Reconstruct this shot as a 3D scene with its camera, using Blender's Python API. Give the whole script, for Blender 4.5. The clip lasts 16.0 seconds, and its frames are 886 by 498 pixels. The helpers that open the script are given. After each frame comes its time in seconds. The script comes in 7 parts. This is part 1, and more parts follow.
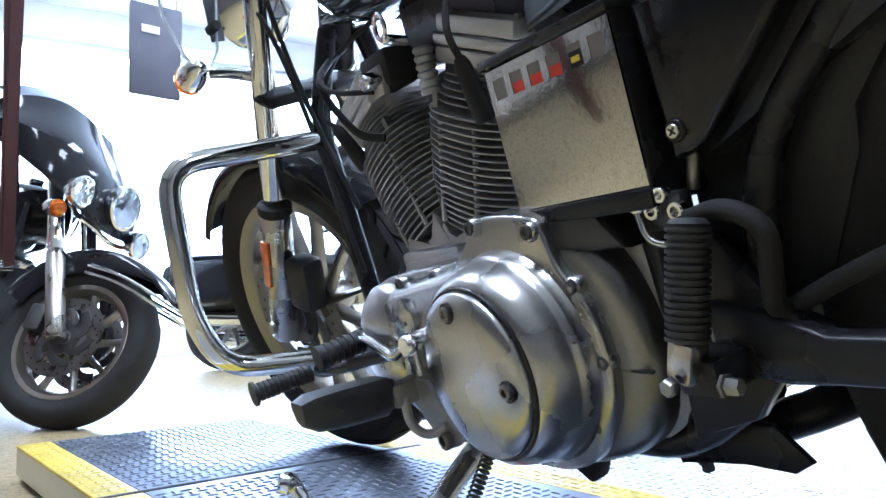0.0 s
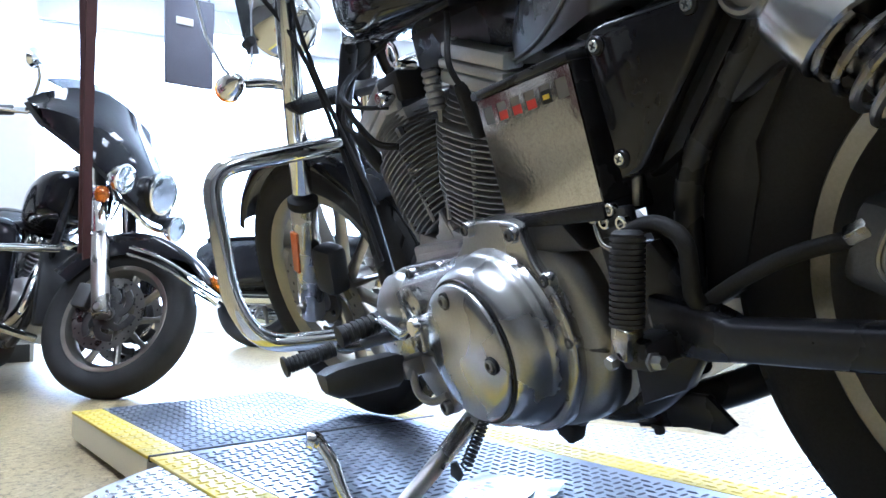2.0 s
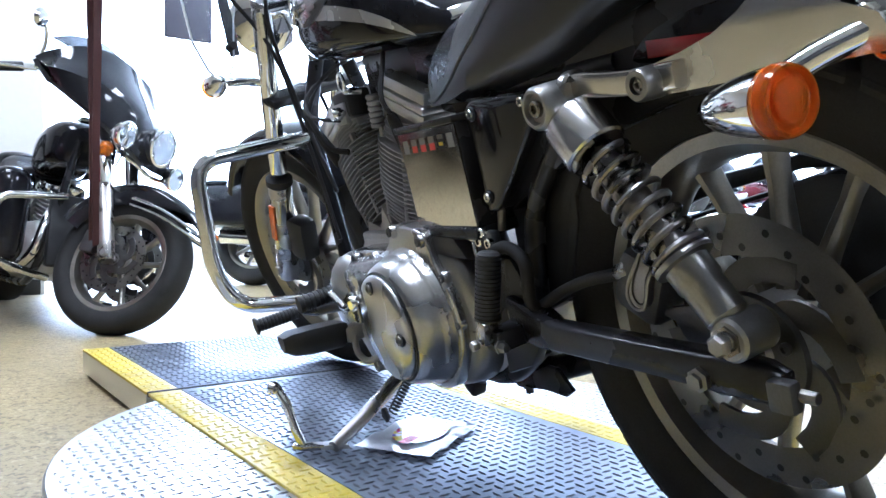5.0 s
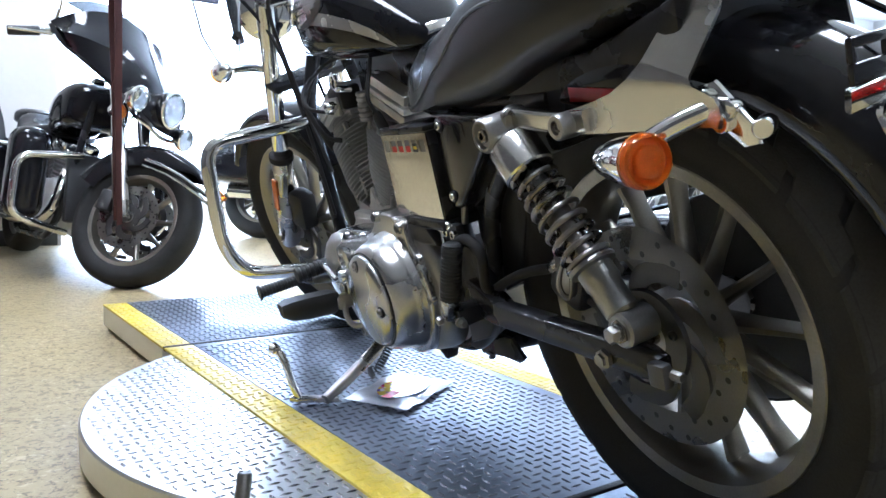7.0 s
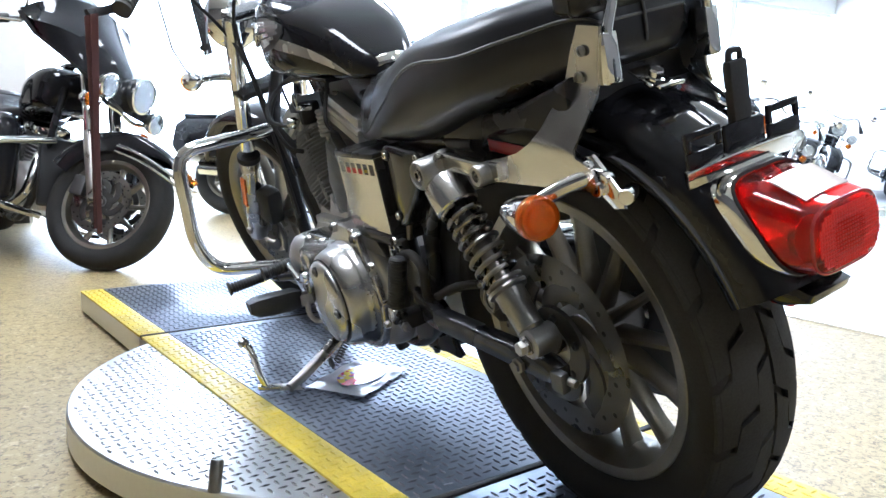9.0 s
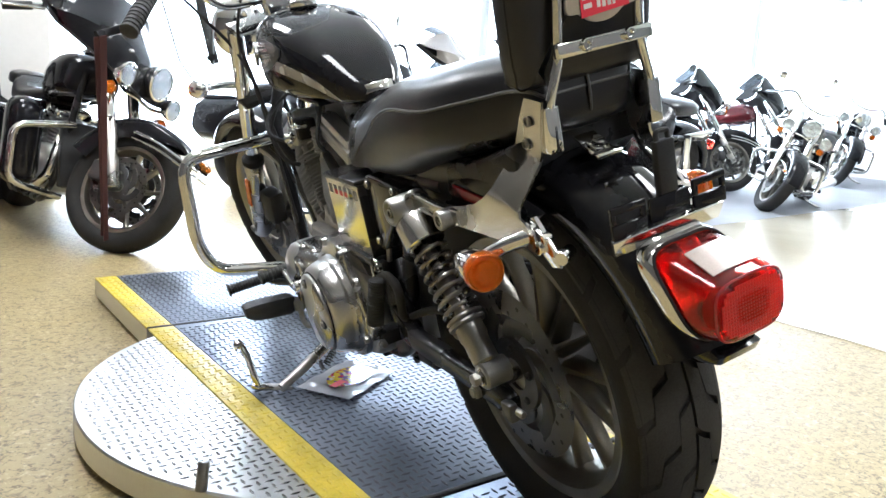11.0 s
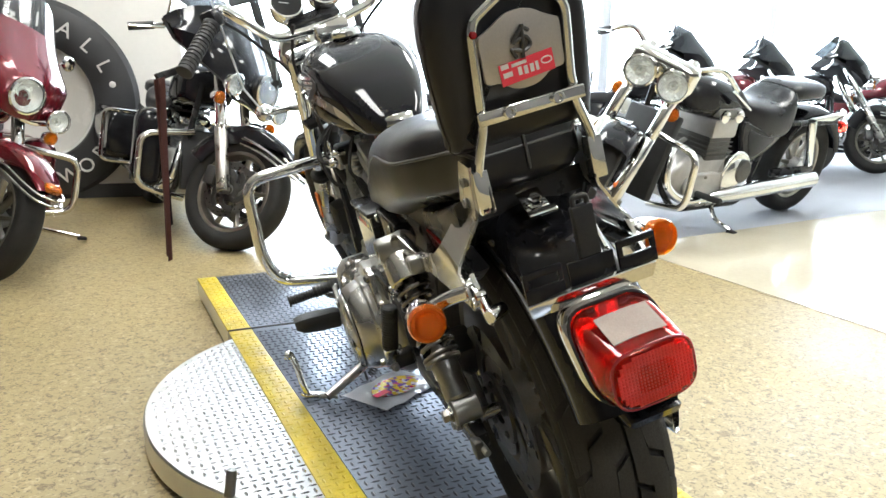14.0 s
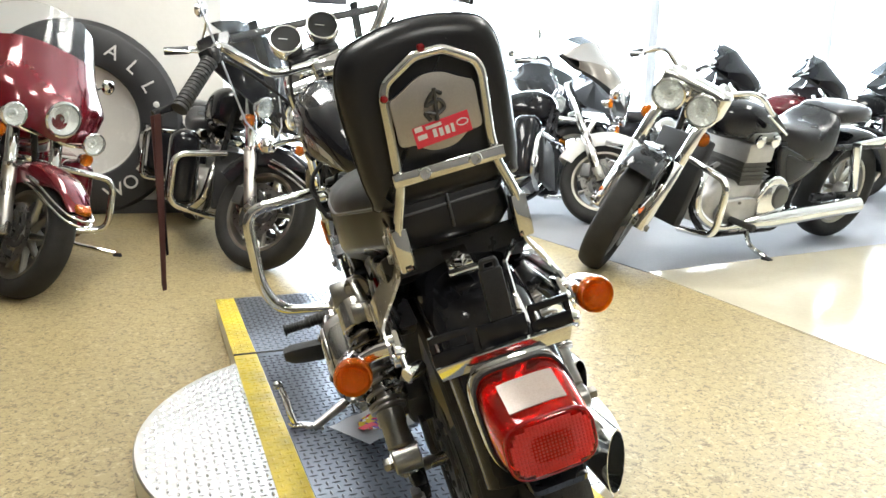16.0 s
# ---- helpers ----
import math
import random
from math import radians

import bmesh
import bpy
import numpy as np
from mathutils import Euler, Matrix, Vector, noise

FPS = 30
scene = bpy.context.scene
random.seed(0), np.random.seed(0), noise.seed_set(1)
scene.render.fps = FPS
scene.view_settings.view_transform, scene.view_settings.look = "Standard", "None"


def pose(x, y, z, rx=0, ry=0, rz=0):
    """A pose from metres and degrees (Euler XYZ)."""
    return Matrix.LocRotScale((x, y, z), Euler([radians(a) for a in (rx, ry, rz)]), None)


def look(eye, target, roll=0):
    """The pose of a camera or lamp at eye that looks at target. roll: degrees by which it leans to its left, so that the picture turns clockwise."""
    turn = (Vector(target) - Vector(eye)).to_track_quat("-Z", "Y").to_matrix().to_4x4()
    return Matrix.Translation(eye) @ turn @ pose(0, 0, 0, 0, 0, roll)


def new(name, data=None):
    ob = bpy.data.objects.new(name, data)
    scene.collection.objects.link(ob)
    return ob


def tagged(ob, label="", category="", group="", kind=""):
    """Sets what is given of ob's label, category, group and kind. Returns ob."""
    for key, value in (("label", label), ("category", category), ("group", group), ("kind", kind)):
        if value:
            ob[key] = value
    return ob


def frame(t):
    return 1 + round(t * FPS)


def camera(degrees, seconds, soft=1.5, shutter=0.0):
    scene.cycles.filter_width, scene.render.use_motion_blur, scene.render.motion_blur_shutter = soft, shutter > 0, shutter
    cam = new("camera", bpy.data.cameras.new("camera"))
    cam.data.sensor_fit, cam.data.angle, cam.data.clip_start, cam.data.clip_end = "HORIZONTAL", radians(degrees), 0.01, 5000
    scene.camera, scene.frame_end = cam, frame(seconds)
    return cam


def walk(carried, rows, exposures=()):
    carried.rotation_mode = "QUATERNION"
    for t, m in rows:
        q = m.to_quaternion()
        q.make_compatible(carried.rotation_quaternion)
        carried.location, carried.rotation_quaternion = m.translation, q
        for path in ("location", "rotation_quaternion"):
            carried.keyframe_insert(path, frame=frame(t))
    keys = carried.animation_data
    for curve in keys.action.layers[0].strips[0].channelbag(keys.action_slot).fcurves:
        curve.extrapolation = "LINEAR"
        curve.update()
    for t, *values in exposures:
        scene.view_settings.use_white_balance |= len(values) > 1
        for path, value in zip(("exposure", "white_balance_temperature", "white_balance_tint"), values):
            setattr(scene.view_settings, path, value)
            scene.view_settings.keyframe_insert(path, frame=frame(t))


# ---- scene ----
cam = camera(60.9, 16.0)
PATH = [
    (0, (-0.7116, 0.0007, 0.3861), (0.2031, 1.5452, 0.5229), -1.4),
    (0.5, (-0.7223, -0.0347, 0.3825), (0.1771, 1.5192, 0.5148), -0.8),
    (1, (-0.7354, -0.0723, 0.3852), (0.1496, 1.4908, 0.5040), -0.5),
    (1.5, (-0.7509, -0.1120, 0.3897), (0.1197, 1.4602, 0.4941), -0.6),
    (2, (-0.7624, -0.1509, 0.3969), (0.0986, 1.4274, 0.4860), -0.9),
    (2.5, (-0.7713, -0.1941, 0.4077), (0.0890, 1.3853, 0.4779), -0.4),
    (3, (-0.7770, -0.2390, 0.4230), (0.0908, 1.3366, 0.4761), -0.3),
    (3.5, (-0.7798, -0.2875, 0.4383), (0.0792, 1.2941, 0.4689), -0.3),
    (4, (-0.7804, -0.3384, 0.4554), (0.0646, 1.2504, 0.4563), -0.0),
    (4.5, (-0.7797, -0.3914, 0.4725), (0.0686, 1.1956, 0.4383), 0.4),
    (5, (-0.7858, -0.4455, 0.4860), (0.0673, 1.1384, 0.4194), 0.7),
    (7.5, (-0.8291, -0.6713, 0.5814), (0.0033, 0.9114, 0.3717), 1.7),
    (8, (-0.8374, -0.7119, 0.6048), (0.0232, 0.8535, 0.3798), 1.8),
    (8.5, (-0.8463, -0.7514, 0.6354), (0.0313, 0.8005, 0.3870), 1.9),
    (9, (-0.8530, -0.7896, 0.6642), (0.0318, 0.7540, 0.3933), 1.8),
    (11.5, (-0.7966, -0.9094, 0.8019), (0.0113, 0.6608, 0.4500), 3.7),
    (12, (-0.7661, -0.9282, 0.8253), (-0.0044, 0.6610, 0.4581), 3.7),
    (12.5, (-0.7279, -0.9497, 0.8451), (-0.0223, 0.6636, 0.4689), 3.2),
    (13, (-0.6870, -0.9720, 0.8667), (-0.0459, 0.6658, 0.4815), 2.2),
    (13.5, (-0.6438, -0.9957, 0.8811), (-0.0642, 0.6629, 0.4923), 1.3),
    (14, (-0.5995, -1.0189, 0.8955), (-0.0753, 0.6555, 0.4941), 1.1),
    (14.5, (-0.5547, -1.0365, 0.9162), (-0.1004, 0.6590, 0.5193), 1.2),
    (15, (-0.5141, -1.0522, 0.9342), (-0.1048, 0.6563, 0.5418), 1.3),
    (15.5, (-0.4739, -1.0585, 0.9459), (-0.0574, 0.6492, 0.5580), 1.4),
    (16, (-0.4324, -1.0559, 0.9576), (-0.0347, 0.6583, 0.5814), 1.2),
]
walk(cam, [(t, look(eye, target, roll)) for t, eye, target, roll in PATH],
     [(0.0, 0.70, 4850.0, 13.0), (5.0, 0.72, 4950.0, 14.0), (9.0, 0.68, 5350.0, 12.0), (11.5, 0.58, 5850.0, 10.0), (14.0, 0.55, 6100.0, 8.0), (16.0, 0.55, 6250.0, 8.0)])

# ---- light and exposure ----
world = bpy.data.worlds.new("sky")
scene.world = world
world.use_nodes = True
_w = world.node_tree
_bg = _w.nodes["Background"]
_sky = _w.nodes.new("ShaderNodeTexSky")
_sky.sky_type, _sky.sun_disc = "NISHITA", False
_sky.sun_elevation, _sky.sun_rotation = radians(48), radians(20)
_w.links.new(_sky.outputs[0], _bg.inputs[0])
_bg.inputs[1].default_value = 0.12


def area_lamp(name, m, sx, sy, watts, colour):
    d = bpy.data.lights.new(name, "AREA")
    d.shape, d.size, d.size_y, d.energy, d.color = "RECTANGLE", sx, sy, watts, colour
    ob = new(name, d)
    ob.matrix_world = m
    return ob


# ---- materials ----
def mat(name, colour, rough=0.5, metal=0.0, vary=0.15, scale=30.0, bump=0.0, coat=0.0, fine=None, spec=0.5, rvar=0.1):
    """A procedural surface: base colour varied at two scales, uneven gloss and fine relief."""
    m = bpy.data.materials.new(name)
    m.use_nodes = True
    nt = m.node_tree
    b = nt.nodes["Principled BSDF"]
    b.inputs["Roughness"].default_value = rough
    b.inputs["Metallic"].default_value = metal
    b.inputs["Coat Weight"].default_value = coat
    b.inputs["Coat Roughness"].default_value = 0.04
    b.inputs["Specular IOR Level"].default_value = spec
    co = nt.nodes.new("ShaderNodeTexCoord")
    n1, n2 = nt.nodes.new("ShaderNodeTexNoise"), nt.nodes.new("ShaderNodeTexNoise")
    n1.inputs["Scale"].default_value, n1.inputs["Detail"].default_value = scale * 0.2, 5
    n2.inputs["Scale"].default_value, n2.inputs["Detail"].default_value = fine or scale * 6, 3
    for n in (n1, n2):
        nt.links.new(co.outputs["Object"], n.inputs["Vector"])
    add = nt.nodes.new("ShaderNodeMath")
    add.operation = "MULTIPLY_ADD"
    nt.links.new(n2.outputs[0], add.inputs[0])
    add.inputs[1].default_value = 0.5
    nt.links.new(n1.outputs[0], add.inputs[2])
    ramp = nt.nodes.new("ShaderNodeMapRange")
    ramp.inputs[1].default_value, ramp.inputs[2].default_value = 0.45, 1.05
    ramp.inputs[3].default_value, ramp.inputs[4].default_value = 1 - vary, 1 + vary
    nt.links.new(add.outputs[0], ramp.inputs[0])
    mul = nt.nodes.new("ShaderNodeVectorMath")
    mul.operation = "SCALE"
    mul.inputs[0].default_value = colour
    nt.links.new(ramp.outputs[0], mul.inputs["Scale"])
    nt.links.new(mul.outputs[0], b.inputs["Base Color"])
    rr = nt.nodes.new("ShaderNodeMapRange")
    rr.inputs[1].default_value, rr.inputs[2].default_value = 0.35, 0.7
    rr.inputs[3].default_value, rr.inputs[4].default_value = max(0.02, rough - rvar * rough), min(1, rough + rvar * rough * 2)
    nt.links.new(n1.outputs[0], rr.inputs[0])
    nt.links.new(rr.outputs[0], b.inputs["Roughness"])
    if bump:
        bp = nt.nodes.new("ShaderNodeBump")
        bp.inputs["Strength"].default_value = bump
        bp.inputs["Distance"].default_value = 0.002
        nt.links.new(n2.outputs[0], bp.inputs["Height"])
        nt.links.new(bp.outputs[0], b.inputs["Normal"])
    return m


def glow(name, colour, strength):
    m = bpy.data.materials.new(name)
    m.use_nodes = True
    b = m.node_tree.nodes["Principled BSDF"]
    b.inputs["Base Color"].default_value = (*colour, 1)
    b.inputs["Emission Color"].default_value = (*colour, 1)
    b.inputs["Emission Strength"].default_value = strength
    return m


def lens_mat(name, colour, rough=0.12, through_light=0.6):
    """Coloured moulded plastic that lets some light through."""
    m = mat(name, colour, rough, 0, 0.06, 60, 0.0, 0.0)
    b = m.node_tree.nodes["Principled BSDF"]
    b.inputs["Transmission Weight"].default_value = through_light
    b.inputs["IOR"].default_value = 1.45
    return m


def glass_mat(name, colour=(0.95, 0.97, 0.97), rough=0.02):
    m = bpy.data.materials.new(name)
    m.use_nodes = True
    b = m.node_tree.nodes["Principled BSDF"]
    b.inputs["Base Color"].default_value = (*colour, 1)
    b.inputs["Roughness"].default_value = rough
    b.inputs["Transmission Weight"].default_value = 1.0
    b.inputs["IOR"].default_value = 1.3
    return m


BRUSHED = mat("brushed_chrome", (0.62, 0.61, 0.59), 0.2, 1.0, 0.08, 40, 0.03, rvar=0.3)
CHROME = mat("chrome", (0.78, 0.78, 0.76), 0.07, 1.0, 0.05, 20, rvar=0.5)
WORN_CHROME = mat("worn_chrome", (0.50, 0.48, 0.45), 0.24, 1.0, 0.2, 60, 0.08, rvar=0.5)
POLISHED = mat("polished_alloy", (0.50, 0.495, 0.485), 0.25, 1.0, 0.14, 40, 0.04, rvar=0.2)
LAMP_BOWL = mat("faceted_reflector", (0.93, 0.93, 0.91), 0.25, 0.35, 0.15, 120, 0.5, fine=160)
TAB_RED = mat("red_tab", (0.72, 0.055, 0.03), 0.4, 0, 0.12, 60)
SILVERED = mat("silvered_plastic", (0.72, 0.71, 0.70), 0.22, 1.0, 0.2, 90, 0.3, fine=120)
ROCKER = mat("rocker_alloy", (0.58, 0.575, 0.56), 0.34, 0.7, 0.15, 60, 0.15)
CAST = mat("cast_alloy", (0.44, 0.43, 0.42), 0.40, 0.85, 0.22, 60, 0.25)
FIN = mat("fin_alloy", (0.31, 0.305, 0.30), 0.45, 0.5, 0.25, 60, 0.25)
STEEL = mat("disc_steel", (0.27, 0.26, 0.24), 0.33, 1.0, 0.2, 80, 0.1, rvar=0.3)
SPRING = mat("spring_steel", (0.25, 0.235, 0.22), 0.27, 1.0, 0.25, 80, 0.1, rvar=0.4)
DARK_STEEL = mat("dark_steel", (0.10, 0.10, 0.10), 0.4, 0.7, 0.25, 60, 0.15)
BLACK_PAINT = mat("black_paint", (0.012, 0.012, 0.0145), 0.12, 0, 0.3, 14, 0.0, 0.5, spec=0.1)
FRAME_BLACK = mat("frame_black", (0.018, 0.018, 0.020), 0.26, 0, 0.3, 40, 0.05, 0.0, spec=0.32)
PLASTIC = mat("black_plastic", (0.026, 0.026, 0.027), 0.42, 0, 0.3, 60, 0.15, spec=0.3)
RUBBER = mat("rubber", (0.026, 0.025, 0.024), 0.62, 0, 0.35, 60, 0.25, spec=0.2)
TREAD = mat("dusty_tread_rubber", (0.040, 0.038, 0.035), 0.75, 0, 0.35, 60, 0.3, spec=0.2)
GRIP = mat("grip_rubber", (0.028, 0.028, 0.028), 0.5, 0, 0.25, 60, 0.2)
LEATHER = mat("seat_vinyl", (0.014, 0.014, 0.0165), 0.29, 0, 0.2, 30, 0.10, fine=520, spec=0.45)
FRINGE = mat("fringe_leather", (0.075, 0.022, 0.018), 0.6, 0, 0.3, 60, 0.2)
PIPING = mat("seat_piping", (0.075, 0.075, 0.077), 0.34, 0, 0.2, 30, 0.1)
RIM = mat("rim_alloy", (0.29, 0.272, 0.235), 0.36, 1.0, 0.2, 60, 0.1)
AMBER = lens_mat("amber_lens", (1.0, 0.26, 0.006), 0.03, 0.72)
SATIN = mat("satin_alloy", (0.30, 0.295, 0.28), 0.34, 1.0, 0.15, 60, 0.08)
RED_LENS = lens_mat("red_lens", (1.0, 0.055, 0.03), 0.03, 0.95)
PRISM_RED = lens_mat("red_prisms", (0.9, 0.03, 0.025), 0.3, 0.5)
CLEAR = glass_mat("clear_lens")
WHITE_LENS = mat("pale_window_glare", (0.50, 0.42, 0.38), 0.2, 0.1, 0.2, 90, 0.1, 0.5)
REFLECT_RED = mat("red_reflector", (0.28, 0.01, 0.012), 0.15, 0, 0.15, 120, 0.1, 0.5)
REFLECT_AMBER = mat("amber_reflector", (0.75, 0.16, 0.03), 0.2, 0, 0.15, 120, 0.1, 0.4)
SILVER_PAINT = mat("silver_paint", (0.42, 0.42, 0.43), 0.25, 0.6, 0.1, 40, 0, 0.6)
STICKER_RED = mat("red_sticker", (0.80, 0.05, 0.085), 0.35, 0, 0.08, 40)
STICKER_WHITE = mat("white_print", (0.82, 0.80, 0.80), 0.4, 0, 0.08, 40)
YELLOW_PRINT = mat("yellow_print", (0.75, 0.55, 0.03), 0.4, 0, 0.1, 40)
GREY_PLATE = mat("brushed_plate", (0.46, 0.43, 0.40), 0.34, 0.6, 0.1, 60, 0.1)
SHIELD = glass_mat("clear_shield", (0.93, 0.95, 0.97), 0.02)
SHIELD_EDGE = mat("pale_edge_glow", (0.72, 0.75, 0.78), 0.2, 0, 0.05, 60)
SLOT_GREY = mat("slot_grey", (0.22, 0.21, 0.20), 0.5, 0.2, 0.1, 60)
DIAL = mat("dial_black", (0.012, 0.012, 0.013), 0.3, 0, 0.1, 40)
MAROON = mat("maroon_paint", (0.13, 0.003, 0.010), 0.14, 0.3, 0.2, 14, 0, 0.9)
GREY_PAINT = mat("bronze_grey_paint", (0.27, 0.25, 0.23), 0.2, 0.4, 0.1, 14, 0, 0.8)
WHITE_PAINT = mat("cream_paint", (0.7, 0.68, 0.64), 0.25, 0, 0.06, 20, 0, 0.7)
PLATE = mat("tread_plate", (0.66, 0.66, 0.66), 0.31, 1.0, 0.06, 22, 0.0, rvar=0.1)
# Darker copy of the plate, to bring out the lug pattern.
DISC_LUG = mat("galvanised_lug", (0.50, 0.50, 0.50), 0.24, 1.0, 0.1, 60)
PLATE_DARK = mat("dark_tread_plate", (0.175, 0.195, 0.24), 0.36, 0.95, 0.18, 22, 0.0, rvar=0.2)
# Lugs share the sheet's steel; their shade and dark reflections are put into colour.
LUG_SHADED = mat("lug_shaded_steel", (0.085, 0.09, 0.108), 0.4, 0.9, 0.15, 60, 0.02)
YELLOW = mat("safety_yellow", (0.60, 0.455, 0.035), 0.42, 0, 0.45, 40, 0.2, fine=420)
PAPER = mat("printed_film", (0.80, 0.80, 0.84), 0.16, 0, 0.06, 26, 0.1, 0.5)
COLOUR_PRINT = mat("colour_print", (0.5, 0.3, 0.4), 0.15, 0, 0.1, 60, 0.0, 0.5)
_nt = COLOUR_PRINT.node_tree
_v, _r = _nt.nodes.new("ShaderNodeTexVoronoi"), _nt.nodes.new("ShaderNodeValToRGB")
_v.inputs["Scale"].default_value = 95
_r.color_ramp.interpolation = "CONSTANT"
for _k, _c in enumerate(((0.45, 0.03, 0.08), (0.75, 0.72, 0.75), (0.16, 0.10, 0.35), (0.70, 0.50, 0.06), (0.55, 0.10, 0.25), (0.30, 0.30, 0.45))):
    _e = _r.color_ramp.elements[_k] if _k < 2 else _r.color_ramp.elements.new(0.5)
    _e.position, _e.color = _k / 6, (*_c, 1)
_nt.links.new(_nt.nodes["Texture Coordinate"].outputs["Object"], _v.inputs["Vector"])
_nt.links.new(_v.outputs["Color"], _r.inputs[0])
_nt.links.new(_r.outputs[0], _nt.nodes["Principled BSDF"].inputs["Base Color"])


def speckled(name, colour, dark, light, rough):
    """Vinyl flooring: chips of darker and lighter colour in a plain ground, lightly scuffed."""
    m = mat(name, colour, rough, 0, 0.12, 10, 0.03, fine=160)
    nt = m.node_tree
    b = nt.nodes["Principled BSDF"]
    src = b.inputs["Base Color"].links[0].from_socket
    co = nt.nodes["Texture Coordinate"]
    for scale, lo, hi, col, amount in ((70, 0.54, 0.64, dark, 0.8), (38, 0.57, 0.66, dark, 0.6), (52, 0.57, 0.68, light, 0.7)):
        n = nt.nodes.new("ShaderNodeTexNoise")
        n.inputs["Scale"].default_value, n.inputs["Detail"].default_value = scale, 2.5
        n.inputs["Distortion"].default_value = 0.6 + scale * 0.01
        nt.links.new(co.outputs["Object"], n.inputs["Vector"])
        r = nt.nodes.new("ShaderNodeMapRange")
        r.inputs[1].default_value, r.inputs[2].default_value, r.inputs[4].default_value = lo, hi, amount
        nt.links.new(n.outputs[0], r.inputs[0])
        mx = nt.nodes.new("ShaderNodeMix")
        mx.data_type = "RGBA"
        nt.links.new(r.outputs[0], mx.inputs[0])
        nt.links.new(src, mx.inputs[6])
        mx.inputs[7].default_value = (*col, 1)
        src = mx.outputs[2]
    nt.links.new(src, b.inputs["Base Color"])
    return m


STAINLESS = speckled("stainless_plate", (0.66, 0.65, 0.63), (0.44, 0.42, 0.39), (0.70, 0.69, 0.67), 0.085)
STAINLESS.node_tree.nodes["Principled BSDF"].inputs["Metallic"].default_value = 1.0
for _n in STAINLESS.node_tree.nodes:
    if _n.type == "TEX_NOISE" and _n.inputs["Scale"].default_value in (70, 38, 52):
        _n.inputs["Scale"].default_value *= 6
FLOOR_TAN = speckled("speckled_vinyl", (0.365, 0.29, 0.145), (0.12, 0.092, 0.048), (0.52, 0.43, 0.25), 0.42)
FLOOR_CREAM = mat("polished_cream_tile", (0.60, 0.545, 0.42), 0.14, 0, 0.08, 8, 0.0, 0.2)
DARK_CAST = mat("dark_cast", (0.085, 0.083, 0.080), 0.36, 0.8, 0.25, 60, 0.2)
FLOOR_SHEET = mat("grey_floor_sheet", (0.25, 0.255, 0.27), 0.5, 0, 0.12, 10, 0.02, spec=0.25)
BACK_WALL = mat("unseen_wall_dark", (0.13, 0.12, 0.11), 0.7, 0, 0.08, 6, 0.1)
WALL = mat("wall_paint", (0.80, 0.78, 0.74), 0.7, 0, 0.04, 6, 0.1)
CEILING = mat("ceiling_paint", (0.76, 0.76, 0.75), 0.8, 0, 0.04, 6, 0.1)
SIGN_BLACK = mat("sign_black", (0.035, 0.035, 0.037), 0.5, 0, 0.3, 30, 0.2)
LETTER = mat("sign_letter", (0.70, 0.69, 0.66), 0.5, 0, 0.06, 30)
BOARD = mat("slate_board", (0.10, 0.10, 0.13), 0.5, 0, 0.15, 30)
TRIM = mat("dark_trim", (0.05, 0.05, 0.05), 0.5, 0, 0.2, 30)
WINDOW_FRAME = mat("window_frame_alloy", (0.72, 0.74, 0.76), 0.4, 0.1, 0.1, 20)
WINDOW_GLASS = glass_mat("window_glass", (0.97, 0.98, 1.0), 0.0)
DAYLIGHT = glow("daylight_beyond", (0.88, 0.95, 1.0), 9.0)
FILL_LIGHT = glow("fill_light", (1.0, 0.96, 0.88), 9.0)

# ---- mesh tools ----
V = Vector


def part(name, bm, material, parent=None, label="", sharp=35, kind="", smooth=True):
    """Links a bmesh as one mesh object under a thing or a part."""
    me = bpy.data.meshes.new(name)
    bmesh.ops.recalc_face_normals(bm, faces=bm.faces)
    bm.to_mesh(me)
    bm.free()
    me.materials.append(material)
    if smooth:
        me.shade_smooth()
        me.set_sharp_from_angle(angle=radians(sharp))
    ob = new(name, me)
    ob.parent = parent
    return tagged(ob, label, kind=kind)


def joined(name, verts, faces, material, parent=None, label="", kind="", smooth=False):
    me = bpy.data.meshes.new(name)
    me.from_pydata(verts, [], faces)
    me.materials.append(material)
    if smooth:
        me.shade_smooth()
        me.set_sharp_from_angle(angle=radians(35))
    ob = new(name, me)
    ob.parent = parent
    return tagged(ob, label, kind=kind)


def thing(name, m, label, category, group="", kind=""):
    ob = new(name)
    ob.empty_display_size = 0.05
    ob.matrix_world = m
    return tagged(ob, label, category, group, kind)


def spline(pts, k=6, closed=False):
    """Catmull-Rom curve through the points."""
    p = [V(a) for a in pts]
    n = len(p)
    out = []
    for i in range(n if closed else n - 1):
        if closed:
            a, b, c, d = p[(i - 1) % n], p[i], p[(i + 1) % n], p[(i + 2) % n]
        else:
            a, b, c, d = p[max(i - 1, 0)], p[i], p[i + 1], p[min(i + 2, n - 1)]
        for j in range(k):
            t = j / k
            out.append(0.5 * (2 * b + (c - a) * t + (2 * a - 5 * b + 4 * c - d) * t * t + (3 * b - a - 3 * c + d) * t ** 3))
    if not closed:
        out.append(p[-1])
    return out


def rounded(pts, r, k=5):
    """An open path whose inner corners are rounded to r."""
    p = [V(a) for a in pts]
    out = [p[0]]
    for a, b, c in zip(p, p[1:], p[2:]):
        d1, d2 = (a - b), (c - b)
        q = min(r, d1.length * 0.49, d2.length * 0.49)
        s, e = b + d1.normalized() * q, b + d2.normalized() * q
        for j in range(k + 1):
            t = j / k
            out.append(s.lerp(b, t).lerp(b.lerp(e, t), t))
    return out + [p[-1]]


